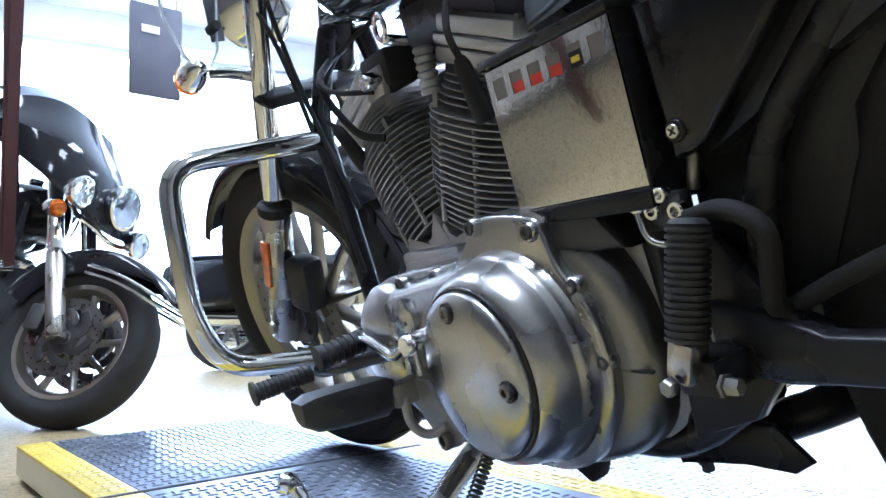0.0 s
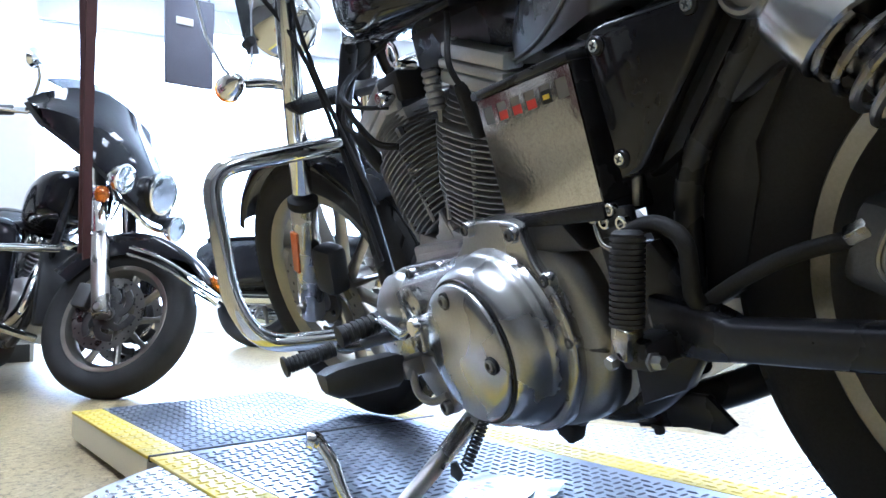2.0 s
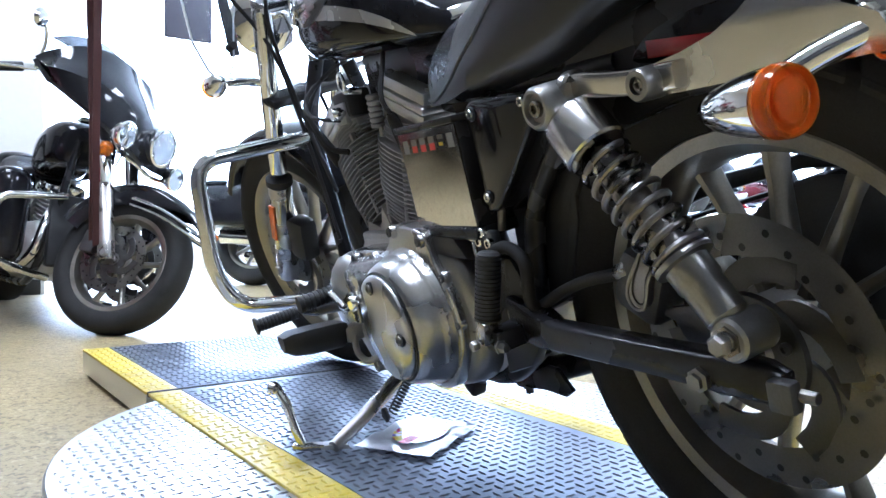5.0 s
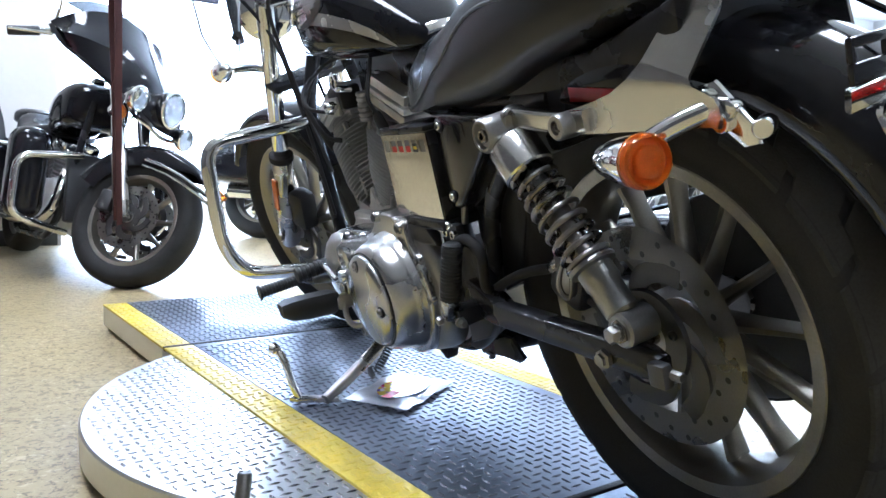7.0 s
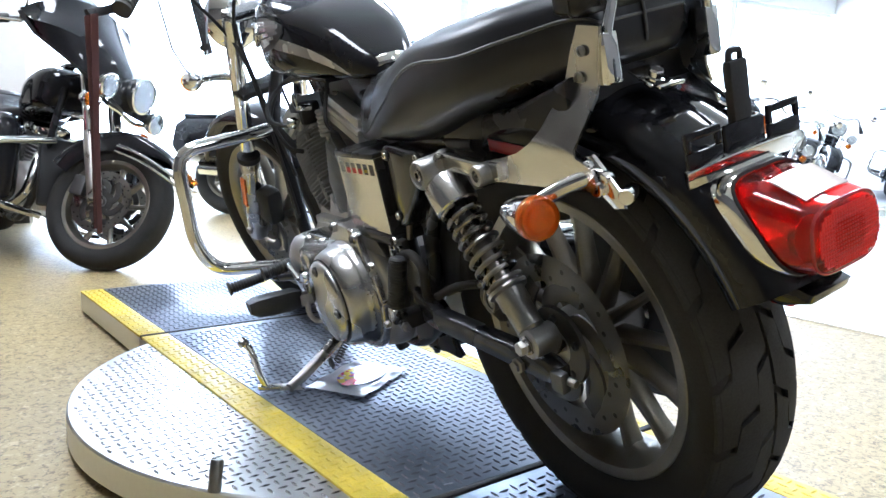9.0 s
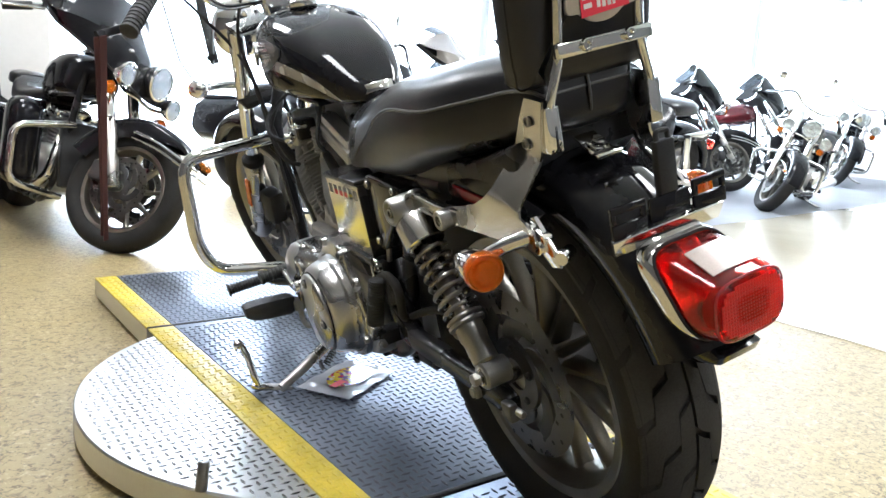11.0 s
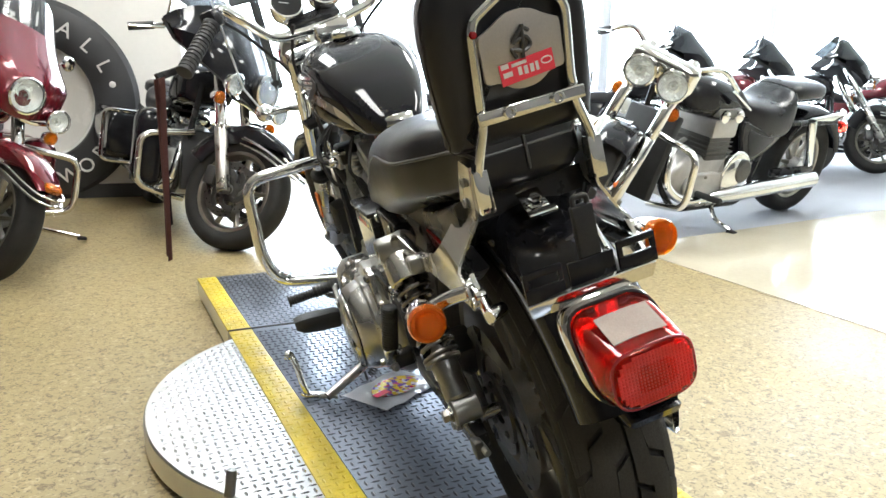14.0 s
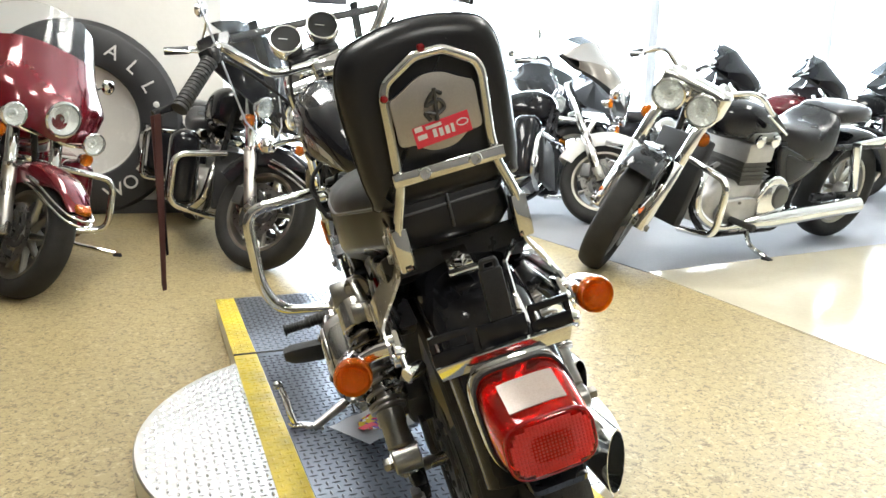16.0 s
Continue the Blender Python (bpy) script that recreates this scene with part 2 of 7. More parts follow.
def rings(bm, loops, closed=False, caps=True):
    """Skins a row of loops of equal length."""
    vs = [[bm.verts.new(v) for v in lp] for lp in loops]
    n = len(vs[0])
    pairs = list(zip(vs, vs[1:])) + ([(vs[-1], vs[0])] if closed else [])
    for a, b in pairs:
        for i in range(n):
            bm.faces.new((a[i], a[(i + 1) % n], b[(i + 1) % n], b[i]))
    if caps and not closed:
        bm.faces.new(vs[0][::-1])
        bm.faces.new(vs[-1])
    return bm


def sweep(path, r, n=12, closed=False, bm=None, flat=None, up=None):
    """A tube along a path; r is one radius or one for each point; flat=(a, b) gives a rounded flat bar instead."""
    bm = bm or bmesh.new()
    p = [V(a) for a in path]
    m = len(p)
    rs = r if isinstance(r, (list, tuple)) else [r] * m
    tang = []
    for i in range(m):
        a = p[(i - 1) % m] if closed else p[max(i - 1, 0)]
        b = p[(i + 1) % m] if closed else p[min(i + 1, m - 1)]
        tang.append((b - a).normalized())
    u = V(up) if up else (V((0, 0, 1)) if abs(tang[0].z) < 0.9 else V((1, 0, 0)))
    loops = []
    for i in range(m):
        t = tang[i]
        u = (u - t * u.dot(t)).normalized()
        w = t.cross(u)
        lp = []
        for j in range(n):
            a = 2 * math.pi * (j + 0.5) / n
            if flat:
                c, s = math.cos(a), math.sin(a)
                e = 0.35
                x = flat[0] * math.copysign(abs(c) ** e, c)
                y = flat[1] * math.copysign(abs(s) ** e, s)
                lp.append(p[i] + u * x + w * y)
            else:
                lp.append(p[i] + (u * math.cos(a) + w * math.sin(a)) * rs[i])
        loops.append(lp)
    return rings(bm, loops, closed)


def axes(d):
    d = V(d).normalized()
    a = d.orthogonal().normalized()
    if abs(d.x) > 0.9:
        a = V((0, 0, 1))
        a = (a - d * a.dot(d)).normalized()
    return d, a, d.cross(a)


def revolve(profile, at, axis, n=24, bm=None, closed=False):
    """Turns (radius, height) pairs round an axis from at; radius 0 closes the end."""
    bm = bm or bmesh.new()
    d, a, b = axes(axis)
    at = V(at)
    loops = []
    for r, h in profile:
        r = max(r, 1e-5)
        loops.append([at + d * h + (a * math.cos(2 * math.pi * j / n) + b * math.sin(2 * math.pi * j / n)) * r for j in range(n)])
    return rings(bm, loops, closed)


def rod(a, b, r, n=14, bm=None, chamfer=0.12):
    """A straight bar with chamfered ends."""
    a, b = V(a), V(b)
    ln = (b - a).length
    c = min(r * chamfer * 2, ln * 0.3)
    return revolve([(r - c * 0.7, 0), (r, c), (r, ln - c), (r - c * 0.7, ln)], a, b - a, n, bm)


def block(c, s, bevel=0.004, m=None, bm=None, seg=2):
    """A bevelled block of size s round c."""
    own = bmesh.new()
    bmesh.ops.create_cube(own, size=1)
    bmesh.ops.scale(own, vec=s, verts=own.verts)
    if bevel:
        bmesh.ops.bevel(own, geom=list(own.edges), offset=min(bevel, min(s) * 0.45), segments=seg, affect="EDGES", profile=0.5)
    if m:
        bmesh.ops.transform(own, matrix=m, verts=own.verts)
    bmesh.ops.translate(own, vec=c, verts=own.verts)
    return merge(bm, own)


def merge(bm, own):
    if bm is None:
        return own
    me = bpy.data.meshes.new("tmp")
    own.to_mesh(me)
    bm.from_mesh(me)
    bpy.data.meshes.remove(me)
    own.free()
    return bm


def slab(outline, x0, x1, bevel=0.003, holes=(), to=None, bm=None, seg=2):
    """A plate cut to an outline of (y, z) pairs, from x0 to x1; to maps (x, y, z) to the place."""
    own = bmesh.new()
    vs = [own.verts.new((x0, a, b)) for a, b in outline]
    f = own.faces.new(vs)
    r = bmesh.ops.extrude_face_region(own, geom=[f])
    bmesh.ops.translate(own, vec=(x1 - x0, 0, 0), verts=[g for g in r["geom"] if isinstance(g, bmesh.types.BMVert)])
    if bevel:
        caps = [e for e in own.edges if abs(e.verts[0].co.x - e.verts[1].co.x) < 1e-6]
        bmesh.ops.bevel(own, geom=caps, offset=bevel, segments=seg, affect="EDGES", profile=0.5)
    if to:
        for v in own.verts:
            v.co = to(v.co)
    return merge(bm, own)


def bolt(at, axis, r=0.008, h=0.006, hexed=False, parent=None, material=None, name="bolt"):
    """A socket-head or hexagon bolt."""
    if hexed:
        bm = revolve([(r * 1.35, 0), (r * 1.35, h * 0.25), (r, h * 0.3), (r, h), (r * 0.8, h * 1.2)], at, axis, 6)
    else:
        bm = revolve([(r, 0), (r, h * 0.85), (r * 0.88, h), (r * 0.55, h), (r * 0.5, h * 0.4)], at, axis, 12)
    return part(name, bm, material or CHROME, parent)


# ---- the room ----
def wall(name, c, s, label, material=WALL):
    ob = part(name, block(c, s, 0), material, smooth=False)
    return tagged(ob, label, "wall", kind="structure")


FX0, FX1, FY0, FY1, CEIL = -5.0, 11.0, -4.0, 7.2, 3.1

tagged(part("floor", block(((FX0 + FX1) / 2, (FY0 + FY1) / 2, -0.05), (FX1 - FX0, FY1 - FY0, 0.1), 0), FLOOR_TAN, smooth=False),
       "speckled tan vinyl showroom floor, scuffed and satin", "floor", kind="structure")
# the polished aisle lies 4 mm proud, its front edge running away from the platform
aisle = bmesh.new()
_c = [(1.55, 2.56), (1.80, 0.75), (2.05, -1.6), (10.9, -1.6), (10.9, 5.0)]
_lo, _hi = [aisle.verts.new((x, y, 0.0005)) for x, y in _c], [aisle.verts.new((x, y, 0.004)) for x, y in _c]
aisle.faces.new(_hi)
aisle.faces.new(_lo[::-1])
for i in range(5):
    aisle.faces.new((_lo[i], _lo[(i + 1) % 5], _hi[(i + 1) % 5], _hi[i]))
tagged(part("floor_aisle", aisle, FLOOR_CREAM, smooth=False), "pale cream polished tile aisle, glossy and sunlit", "floor", kind="structure")
# beyond the aisle a thin grey sheet lies over the tan floor
bay = bmesh.new()
_c = [(1.55, 2.565), (10.9, 5.005), (10.9, 7.1), (0.9, 7.1), (1.0, 4.6)]
_lo, _hi = [bay.verts.new((x, y, 0.0005)) for x, y in _c], [bay.verts.new((x, y, 0.0035)) for x, y in _c]
bay.faces.new(_hi)
bay.faces.new(_lo[::-1])
for i in range(5):
    bay.faces.new((_lo[i], _lo[(i + 1) % 5], _hi[(i + 1) % 5], _hi[i]))
tagged(part("floor_sheet", bay, FLOOR_SHEET, smooth=False), "thin grey satin sheet over the floor beyond the aisle", "floor", kind="structure")
ceil = part("ceiling", block(((FX0 + FX1) / 2, (FY0 + FY1) / 2, CEIL + 0.05), (FX1 - FX0, FY1 - FY0, 0.1), 0), CEILING, smooth=False)
tagged(ceil, "plain white showroom ceiling", "ceiling", kind="structure")
# South and west walls are unseen; kept dark so chrome reflects contrast.
wall("wall_south", ((FX0 + FX1) / 2, FY0 - 0.1, CEIL / 2), (FX1 - FX0 + 0.4, 0.2, CEIL), "unseen back wall, kept dark for contrast in the chrome", BACK_WALL)
wall("wall_west", (FX0 - 0.1, (FY0 + FY1) / 2, CEIL / 2), (0.2, FY1 - FY0, CEIL), "unseen side wall, kept dark for contrast in the chrome", BACK_WALL)
wall("wall_sign", ((FX0 - 0.75) / 2, 4.95, CEIL / 2), (-0.75 - FX0, 0.2, CEIL), "off-white painted wall behind the round tyre sign")
wall("wall_return", (-0.85, 6.12, CEIL / 2), (0.2, 2.16, CEIL), "off-white painted wall beside the shop window")
wall("wall_east", (FX1 + 0.1, (FY0 + FY1) / 2, CEIL / 2), (0.2, FY1 - FY0, CEIL), "pale grey painted end wall", WALL)
wall("wall_window_sill", ((FX1 - 0.75) / 2, FY1 + 0.1, 0.1), (FX1 + 0.75, 0.2, 0.2), "low white sill wall under the shop window")
wall("wall_window_head", ((FX1 - 0.75) / 2, FY1 + 0.1, CEIL - 0.15), (FX1 + 0.75, 0.2, 0.3), "white header above the shop window")


def shop_window(x0, x1):
    w = thing("window_%d" % (1 + round((x0 + 0.75) / 2.35)), pose(x0, FY1 + 0.1, 0.2), "full-height shop window glowing with overexposed daylight", "window", "shop windows", "structure")
    ln, h = x1 - x0, CEIL - 0.5
    for n, c, s in (("window_frame", (0.03, 0, h / 2), (0.06, 0.1, h)), ("window_frame", (ln - 0.03, 0, h / 2), (0.06, 0.1, h)),
                    ("window_frame", (ln / 2, 0, 0.03), (ln - 0.12, 0.1, 0.06)), ("window_frame", (ln / 2, 0, h - 0.03), (ln - 0.12, 0.1, 0.06))):
        part(n, block(c, s, 0.004), WINDOW_FRAME, w)
    g = part("pane", block((ln / 2, 0, h / 2), (ln - 0.12, 0.008, h - 0.12), 0), WINDOW_GLASS, w)
    g.visible_shadow = False


for k in range(5):
    shop_window(-0.75 + 2.35 * k, -0.75 + 2.35 * (k + 1))
back = part("backdrop", block((5, FY1 + 2.2, 1.8), (20, 0.02, 5), 0), DAYLIGHT, smooth=False)
tagged(back, "overexposed daylight beyond the shop window", "backdrop", kind="structure")
for k in range(4):
    area_lamp("window_light", look((0.75 + 2.7 * k, FY1 - 0.06, 1.6), (0.5 + 2.2 * k, 0, 0.4)), 2.4, 2.4, 74, (0.84, 0.93, 1.0))


# Panels hang out of view, placed for fill and for highlights on the bike.
def fill_panel(x, y):
    f = thing("fill_panel", pose(x, y, CEIL), "flat ceiling panel out of view, added as fill light", "ceiling light", "ceiling lights")
    part("housing", block((0, 0, -0.03), (0.66, 1.26, 0.06), 0.006), CEILING, f)
    part("diffuser", block((0, 0, -0.066), (0.58, 1.18, 0.012), 0.004), FILL_LIGHT, f)
    area_lamp("fill_glow", look((x, y, CEIL - 0.08), (x, y + 0.001, 0)), 0.56, 1.16, 19, (1.0, 0.95, 0.87))


for x, y in ((0.2, -2.9), (-1.1, 0.6), (1.4, 0.6), (-1.1, 3.2), (1.4, 3.2), (4.2, 2.6)):
    fill_panel(x, y)
base = part("baseboard", block((-2.87, 4.84, 0.05), (4.2, 0.02, 0.1), 0.004), TRIM)
tagged(base, "dark rubber baseboard along the white wall", "baseboard", kind="structure")


# ---- the round sign on the wall ----
def tyre_sign():
    s = thing("tyre_sign", pose(-1.73, 4.72, 0.68, 4, 0, 0), "large black round tyre-shaped wall sign with pale letters", "sign")
    part("ring", revolve([(0.40, 0.07), (0.41, 0.09), (0.48, 0.115), (0.60, 0.105), (0.66, 0.08), (0.69, 0.03), (0.66, -0.01), (0.42, 0.0), (0.40, 0.03)], (0, 0.09, 0), (0, -1, 0), 72, closed=True), SIGN_BLACK, s)
    part("inner_ring", revolve([(0.385, 0.03), (0.395, 0.06), (0.41, 0.065), (0.415, 0.03)], (0, 0.09, 0), (0, -1, 0), 64, closed=True), LETTER, s)
    part("centre_disc", revolve([(0, 0.02), (0.37, 0.02), (0.385, 0.03), (0.385, 0.0), (0, 0)], (0, 0.09, 0), (0, -1, 0), 48), WHITE_PAINT, s)

    def letters(text, a0, step, inward=False):
        for i, ch in enumerate(text):
            if ch == " ":
                continue
            cu = bpy.data.curves.new("letter", "FONT")
            cu.body, cu.size, cu.extrude, cu.align_x, cu.align_y = ch, 0.135, 0.006, "CENTER", "CENTER"
            tmp = bpy.data.objects.new("tmp", cu)
            scene.collection.objects.link(tmp)
            me = bpy.data.meshes.new_from_object(tmp.evaluated_get(bpy.context.evaluated_depsgraph_get()))
            bpy.data.objects.remove(tmp)
            me.name = "letter"
            me.materials.append(LETTER)
            a = radians(a0 - step * i)
            ob = new("letter", me)
            ob.parent = s
            ob.matrix_basis = pose(0.54 * math.cos(a), -0.026, 0.54 * math.sin(a), 90, 0, 0) @ pose(0, 0, 0, 0, 0, math.degrees(a) + (90 if inward else -90))

    letters("RIALL", 95, 17)
    part("stud", revolve([(0.022, 0), (0.022, 0.008), (0.015, 0.012), (0, 0.012)], (0.526, -0.02, 0.122), (0, -1, 0), 12), LETTER, s)
    letters("WORKS", -68, -14.3, True)


tyre_sign()

# ---- platform with turntable ----
PH = 0.081
PYAW = 8.3
PM = pose(0, 0, 0, 0, 0, PYAW)
U0, U1, UC = -0.36, 0.31, -0.025
VC, DR = 0.85, 0.635


def lugs(name, test, box, z, material, parent, label, pitch=0.0215):
    """Raised lozenges of tread plate wherever test(u, v) holds."""
    vs, fs = [], []
    for i in range(int((box[1] - box[0]) / pitch)):
        for j in range(int((box[3] - box[2]) / pitch)):
            u, v = box[0] + (i + 0.5) * pitch, box[2] + (j + 0.5) * pitch
            if not test(u, v):
                continue
            dx, dy = (1.0, 0.0) if (i + j) % 2 else (0.0, 1.0)
            l, w, h = 0.0118, 0.0034, 0.0018
            k = len(vs)
            for a, b, c in ((-l, 0, 0), (-l * .35, -w, 0), (l * .35, -w, 0), (l, 0, 0), (l * .35, w, 0), (-l * .35, w, 0), (-l * .55, 0, h), (0, -w * .35, h), (l * .55, 0, h), (0, w * .35, h)):
                vs.append((u + a * dx - b * dy, v + a * dy + b * dx, z + c))
            fs += [(k, k + 1, k + 7, k + 6), (k + 1, k + 2, k + 7), (k + 2, k + 3, k + 8, k + 7), (k + 3, k + 4, k + 9, k + 8), (k + 4, k + 5, k + 9), (k + 5, k, k + 6, k + 9), (k + 6, k + 7, k + 8, k + 9)]
    return joined(name, vs, fs, material, parent, label, "stuff", True)


def plate_piece(name, v0, v1, label):
    """A length of the ramp: dark tread plate between two yellow edge strips on a steel box."""
    p = thing(name, PM, label, "platform")
    part("deck", block(((U0 + U1) / 2, (v0 + v1) / 2, PH / 2 + 0.006), (U1 - U0, v1 - v0 - 0.008, PH - 0.016), 0.003), PLATE, p, "galvanised steel box edge")
    part("tread_sheet", block(((U0 + U1) / 2, (v0 + v1) / 2, PH - 0.001), (U1 - U0 - 0.15, v1 - v0 - 0.008, 0.006), 0.001), PLATE_DARK, p, "dark steel tread plate")
    lugs("lug", lambda u, v: True, (U0 + 0.078, U1 - 0.078, v0 + 0.01, v1 - 0.01), PH + 0.0019, LUG_SHADED, p, "")
    for a in (U0 + 0.0365, U1 - 0.0365):
        part("edge_strip", block((a, (v0 + v1) / 2, PH - 0.001), (0.073, v1 - v0 - 0.008, 0.0062), 0.001), YELLOW, p, "worn yellow safety edge")
        lugs("edge_lug", lambda u, v: True, (a - 0.034, a + 0.034, v0 + 0.01, v1 - 0.01), PH + 0.002, YELLOW, p, "")
    return p


turn = thing("turntable", PM, "round galvanised tread-plate turntable let into the platform", "turntable")
part("disc", revolve([(0, 0.018), (DR - 0.004, 0.018), (DR, 0.022), (DR, PH - 0.006), (DR - 0.004, PH - 0.002), (0, PH - 0.002)], (UC, VC, 0), (0, 0, 1), 128), PLATE, turn)
part("drum", revolve([(0.5, 0), (0.5, 0.02), (0, 0.02)], (UC, VC, 0), (0, 0, 1), 48), DARK_STEEL, turn)
lugs("disc_lug", lambda u, v: (u - UC) ** 2 + (v - VC) ** 2 < (DR - 0.018) ** 2 and (u < U0 - 0.008 or u > U1 + 0.008), (UC - DR, UC + DR, VC - DR, VC + DR), PH - 0.0021, DISC_LUG, turn, "")
part("tread_sheet", block(((U0 + U1) / 2, (0.245 + 1.445) / 2, PH), (U1 - U0 - 0.15, 1.2, 0.006), 0.001), PLATE_DARK, turn, "dark steel tread plate")
lugs("lug", lambda u, v: True, (U0 + 0.078, U1 - 0.078, 0.255, 1.435), PH + 0.0029, LUG_SHADED, turn, "")
for a in (U0 + 0.0365, U1 - 0.0365):
    part("edge_strip", block((a, 0.845, PH), (0.073, 1.2, 0.0062), 0.001), YELLOW, turn, "worn yellow safety edge")
    lugs("edge_lug", lambda u, v: True, (a - 0.034, a + 0.034, 0.255, 1.435), PH + 0.003, YELLOW, turn, "")
pin = part("lock_pin", revolve([(0.011, 0), (0.011, 0.05), (0.009, 0.053), (0, 0.053)], (-0.53, 0.47, PH - 0.003), (0.15, 0.1, 1), 14), STEEL, turn, "short steel locking pin")
plate_piece("ramp", 1.462, 2.155, "dark tread-plate ramp section with yellow edges before the turntable")
plate_piece("ramp", -0.62, 0.230, "dark tread-plate ramp section with yellow edges under the rear wheel")

# Black strips paint in the dark of the gaps between platform pieces.
for v in (1.454, 0.2375):
    st_ = part("seam_gap_dark", block(((U0 + U1) / 2, v, PH - 0.002), (U1 - U0 - 0.002, 0.014, 0.012), 0.002), RUBBER, turn, "black strip standing for the dark seam gap")

# ---- the black motorcycle on its stand ----
LEAN = 16
bike = thing("motorcycle", pose(0, 0, PH + 0.006, 0, -LEAN, 0), "black and chrome cruiser motorcycle leaning on its side stand", "motorcycle")
STEER = Matrix.Translation((0, 1.14, 0.90)) @ Matrix.Rotation(radians(13), 4, V((0, -0.494, 0.869))) @ Matrix.Translation((0, -1.14, -0.90))


def moved(bm, m):
    bmesh.ops.transform(bm, matrix=m, verts=bm.verts)
    return bm


def tread_blocks(R, W, n, name, parent, m):
    """Tread blocks proud of the carcass, parted by stepped grooves that run from the middle to the shoulder."""
    vs, fs = [], []
    k_ = W / 0.13
    steps = ((0.0022, 0.0), (0.012, 0.10), (0.020, 0.16), (0.0235, 0.62), (0.034, 0.70), (0.043, 0.78), (0.0465, 1.14), (0.055, 1.22), (0.0615, 1.30))

    def at(x, a, h):
        r = R - 0.099 * R * (abs(x) / (W / 2)) ** 3 + h
        return m @ V((x, r * math.cos(a), r * math.sin(a)))

    st = 2 * math.pi / n
    for k in range(n):
        for side in (-1, 1):
            base = k + (0.5 if side > 0 else 0)
            o = len(vs)
            for h in (0.0, 0.0052):
                for x, sh in steps:
                    g = 0.055 if x < 0.055 else 0.075
                    a0, a1 = st * (base + sh + g), st * (base + sh + 1 - g)
                    vs += [at(x * k_ * side, a0 + (a1 - a0) * q / 3, h) for q in range(4)]
            c = len(steps)
            for i in range(c - 1):
                for q in range(3):
                    a = o + 4 * c + i * 4 + q
                    fs.append((a, a + 1, a + 5, a + 4))
            rim_ = [0, 1, 2, 3] + [4 * i + 3 for i in range(1, c)] + [4 * c - 2, 4 * c - 3, 4 * c - 4] + [4 * i for i in range(c - 2, 0, -1)]
            for a, b in zip(rim_, rim_[1:] + rim_[:1]):
                fs.append((o + a, o + b, o + 4 * c + b, o + 4 * c + a))
    return joined(name, vs, fs, TREAD, parent, "", "stuff", True)


def cast_wheel(name, parent, c, R, W, rim_r, m, spokes=13, hub=0.045, rim_w=0.045, label="", tread=True):
    """A cast wheel: rim, hub, tapered spokes and a tyre; c is its centre."""
    T = m @ Matrix.Translation(c)
    prof = [(rim_r - 0.012, -rim_w), (rim_r + 0.004, -rim_w - 0.003), (rim_r + 0.008, -rim_w), (rim_r - 0.006, -rim_w + 0.008), (rim_r - 0.016, -0.02), (rim_r - 0.016, 0.02),
            (rim_r - 0.006, rim_w - 0.008), (rim_r + 0.008, rim_w), (rim_r + 0.004, rim_w + 0.003), (rim_r - 0.012, rim_w), (rim_r - 0.026, 0.022), (rim_r - 0.03, 0), (rim_r - 0.026, -0.022)]
    w = part(name, moved(revolve(prof, (0, 0, 0), (1, 0, 0), 72, closed=True), T), RIM, parent, label)
    part("hub", moved(revolve([(0.012, -0.07), (0.03, -0.07), (hub, -0.04), (hub, 0.04), (0.03, 0.07), (0.012, 0.07)], (0, 0, 0), (1, 0, 0), 28), T), CAST, w)
    for k in range(spokes):
        a = 2 * math.pi * (k + 0.3) / spokes
        bm = bmesh.new()
        loops = []
        for r, wd, dp in ((hub - 0.006, 0.016, 0.022), (hub + 0.05, 0.011, 0.018), (rim_r - 0.06, 0.009, 0.015), (rim_r - 0.022, 0.012, 0.018)):
            wd *= 0.66 if spokes == 13 else 1
            loops.append([V((x, r * math.cos(a) - y * math.sin(a), r * math.sin(a) + y * math.cos(a))) for x, y in
                          ((-dp, -wd * .5), (-dp * .6, -wd), (dp * .6, -wd), (dp, -wd * .5), (dp, wd * .5), (dp * .6, wd), (-dp * .6, wd), (-dp, wd * .5))])
        part("spoke", moved(rings(bm, loops), T), RIM, w)
    t = R - rim_r
    prof = [(rim_r - 0.002, -rim_w + 0.004), (rim_r + 0.012, -rim_w - 0.006), (rim_r + t * 0.32, -W / 2 + 0.003), (rim_r + t * 0.55, -W / 2), (rim_r + t * 0.78, -W / 2 + 0.008), (R - 0.016, -W * 0.36), (R - 0.008, -W * 0.2), (R - 0.006, 0),
            (R - 0.008, W * 0.2), (R - 0.016, W * 0.36), (rim_r + t * 0.78, W / 2 - 0.008), (rim_r + t * 0.55, W / 2), (rim_r + t * 0.32, W / 2 - 0.003), (rim_r + 0.012, rim_w + 0.006), (rim_r - 0.002, rim_w - 0.004)]
    tyre = part("tyre", moved(revolve(prof, (0, 0, 0), (1, 0, 0), 96, closed=True), T), RUBBER, w, "black road tyre", sharp=60)
    if tread:
        tread_blocks(R - 0.004, W, 19, "tread", w, T)
    return w, T


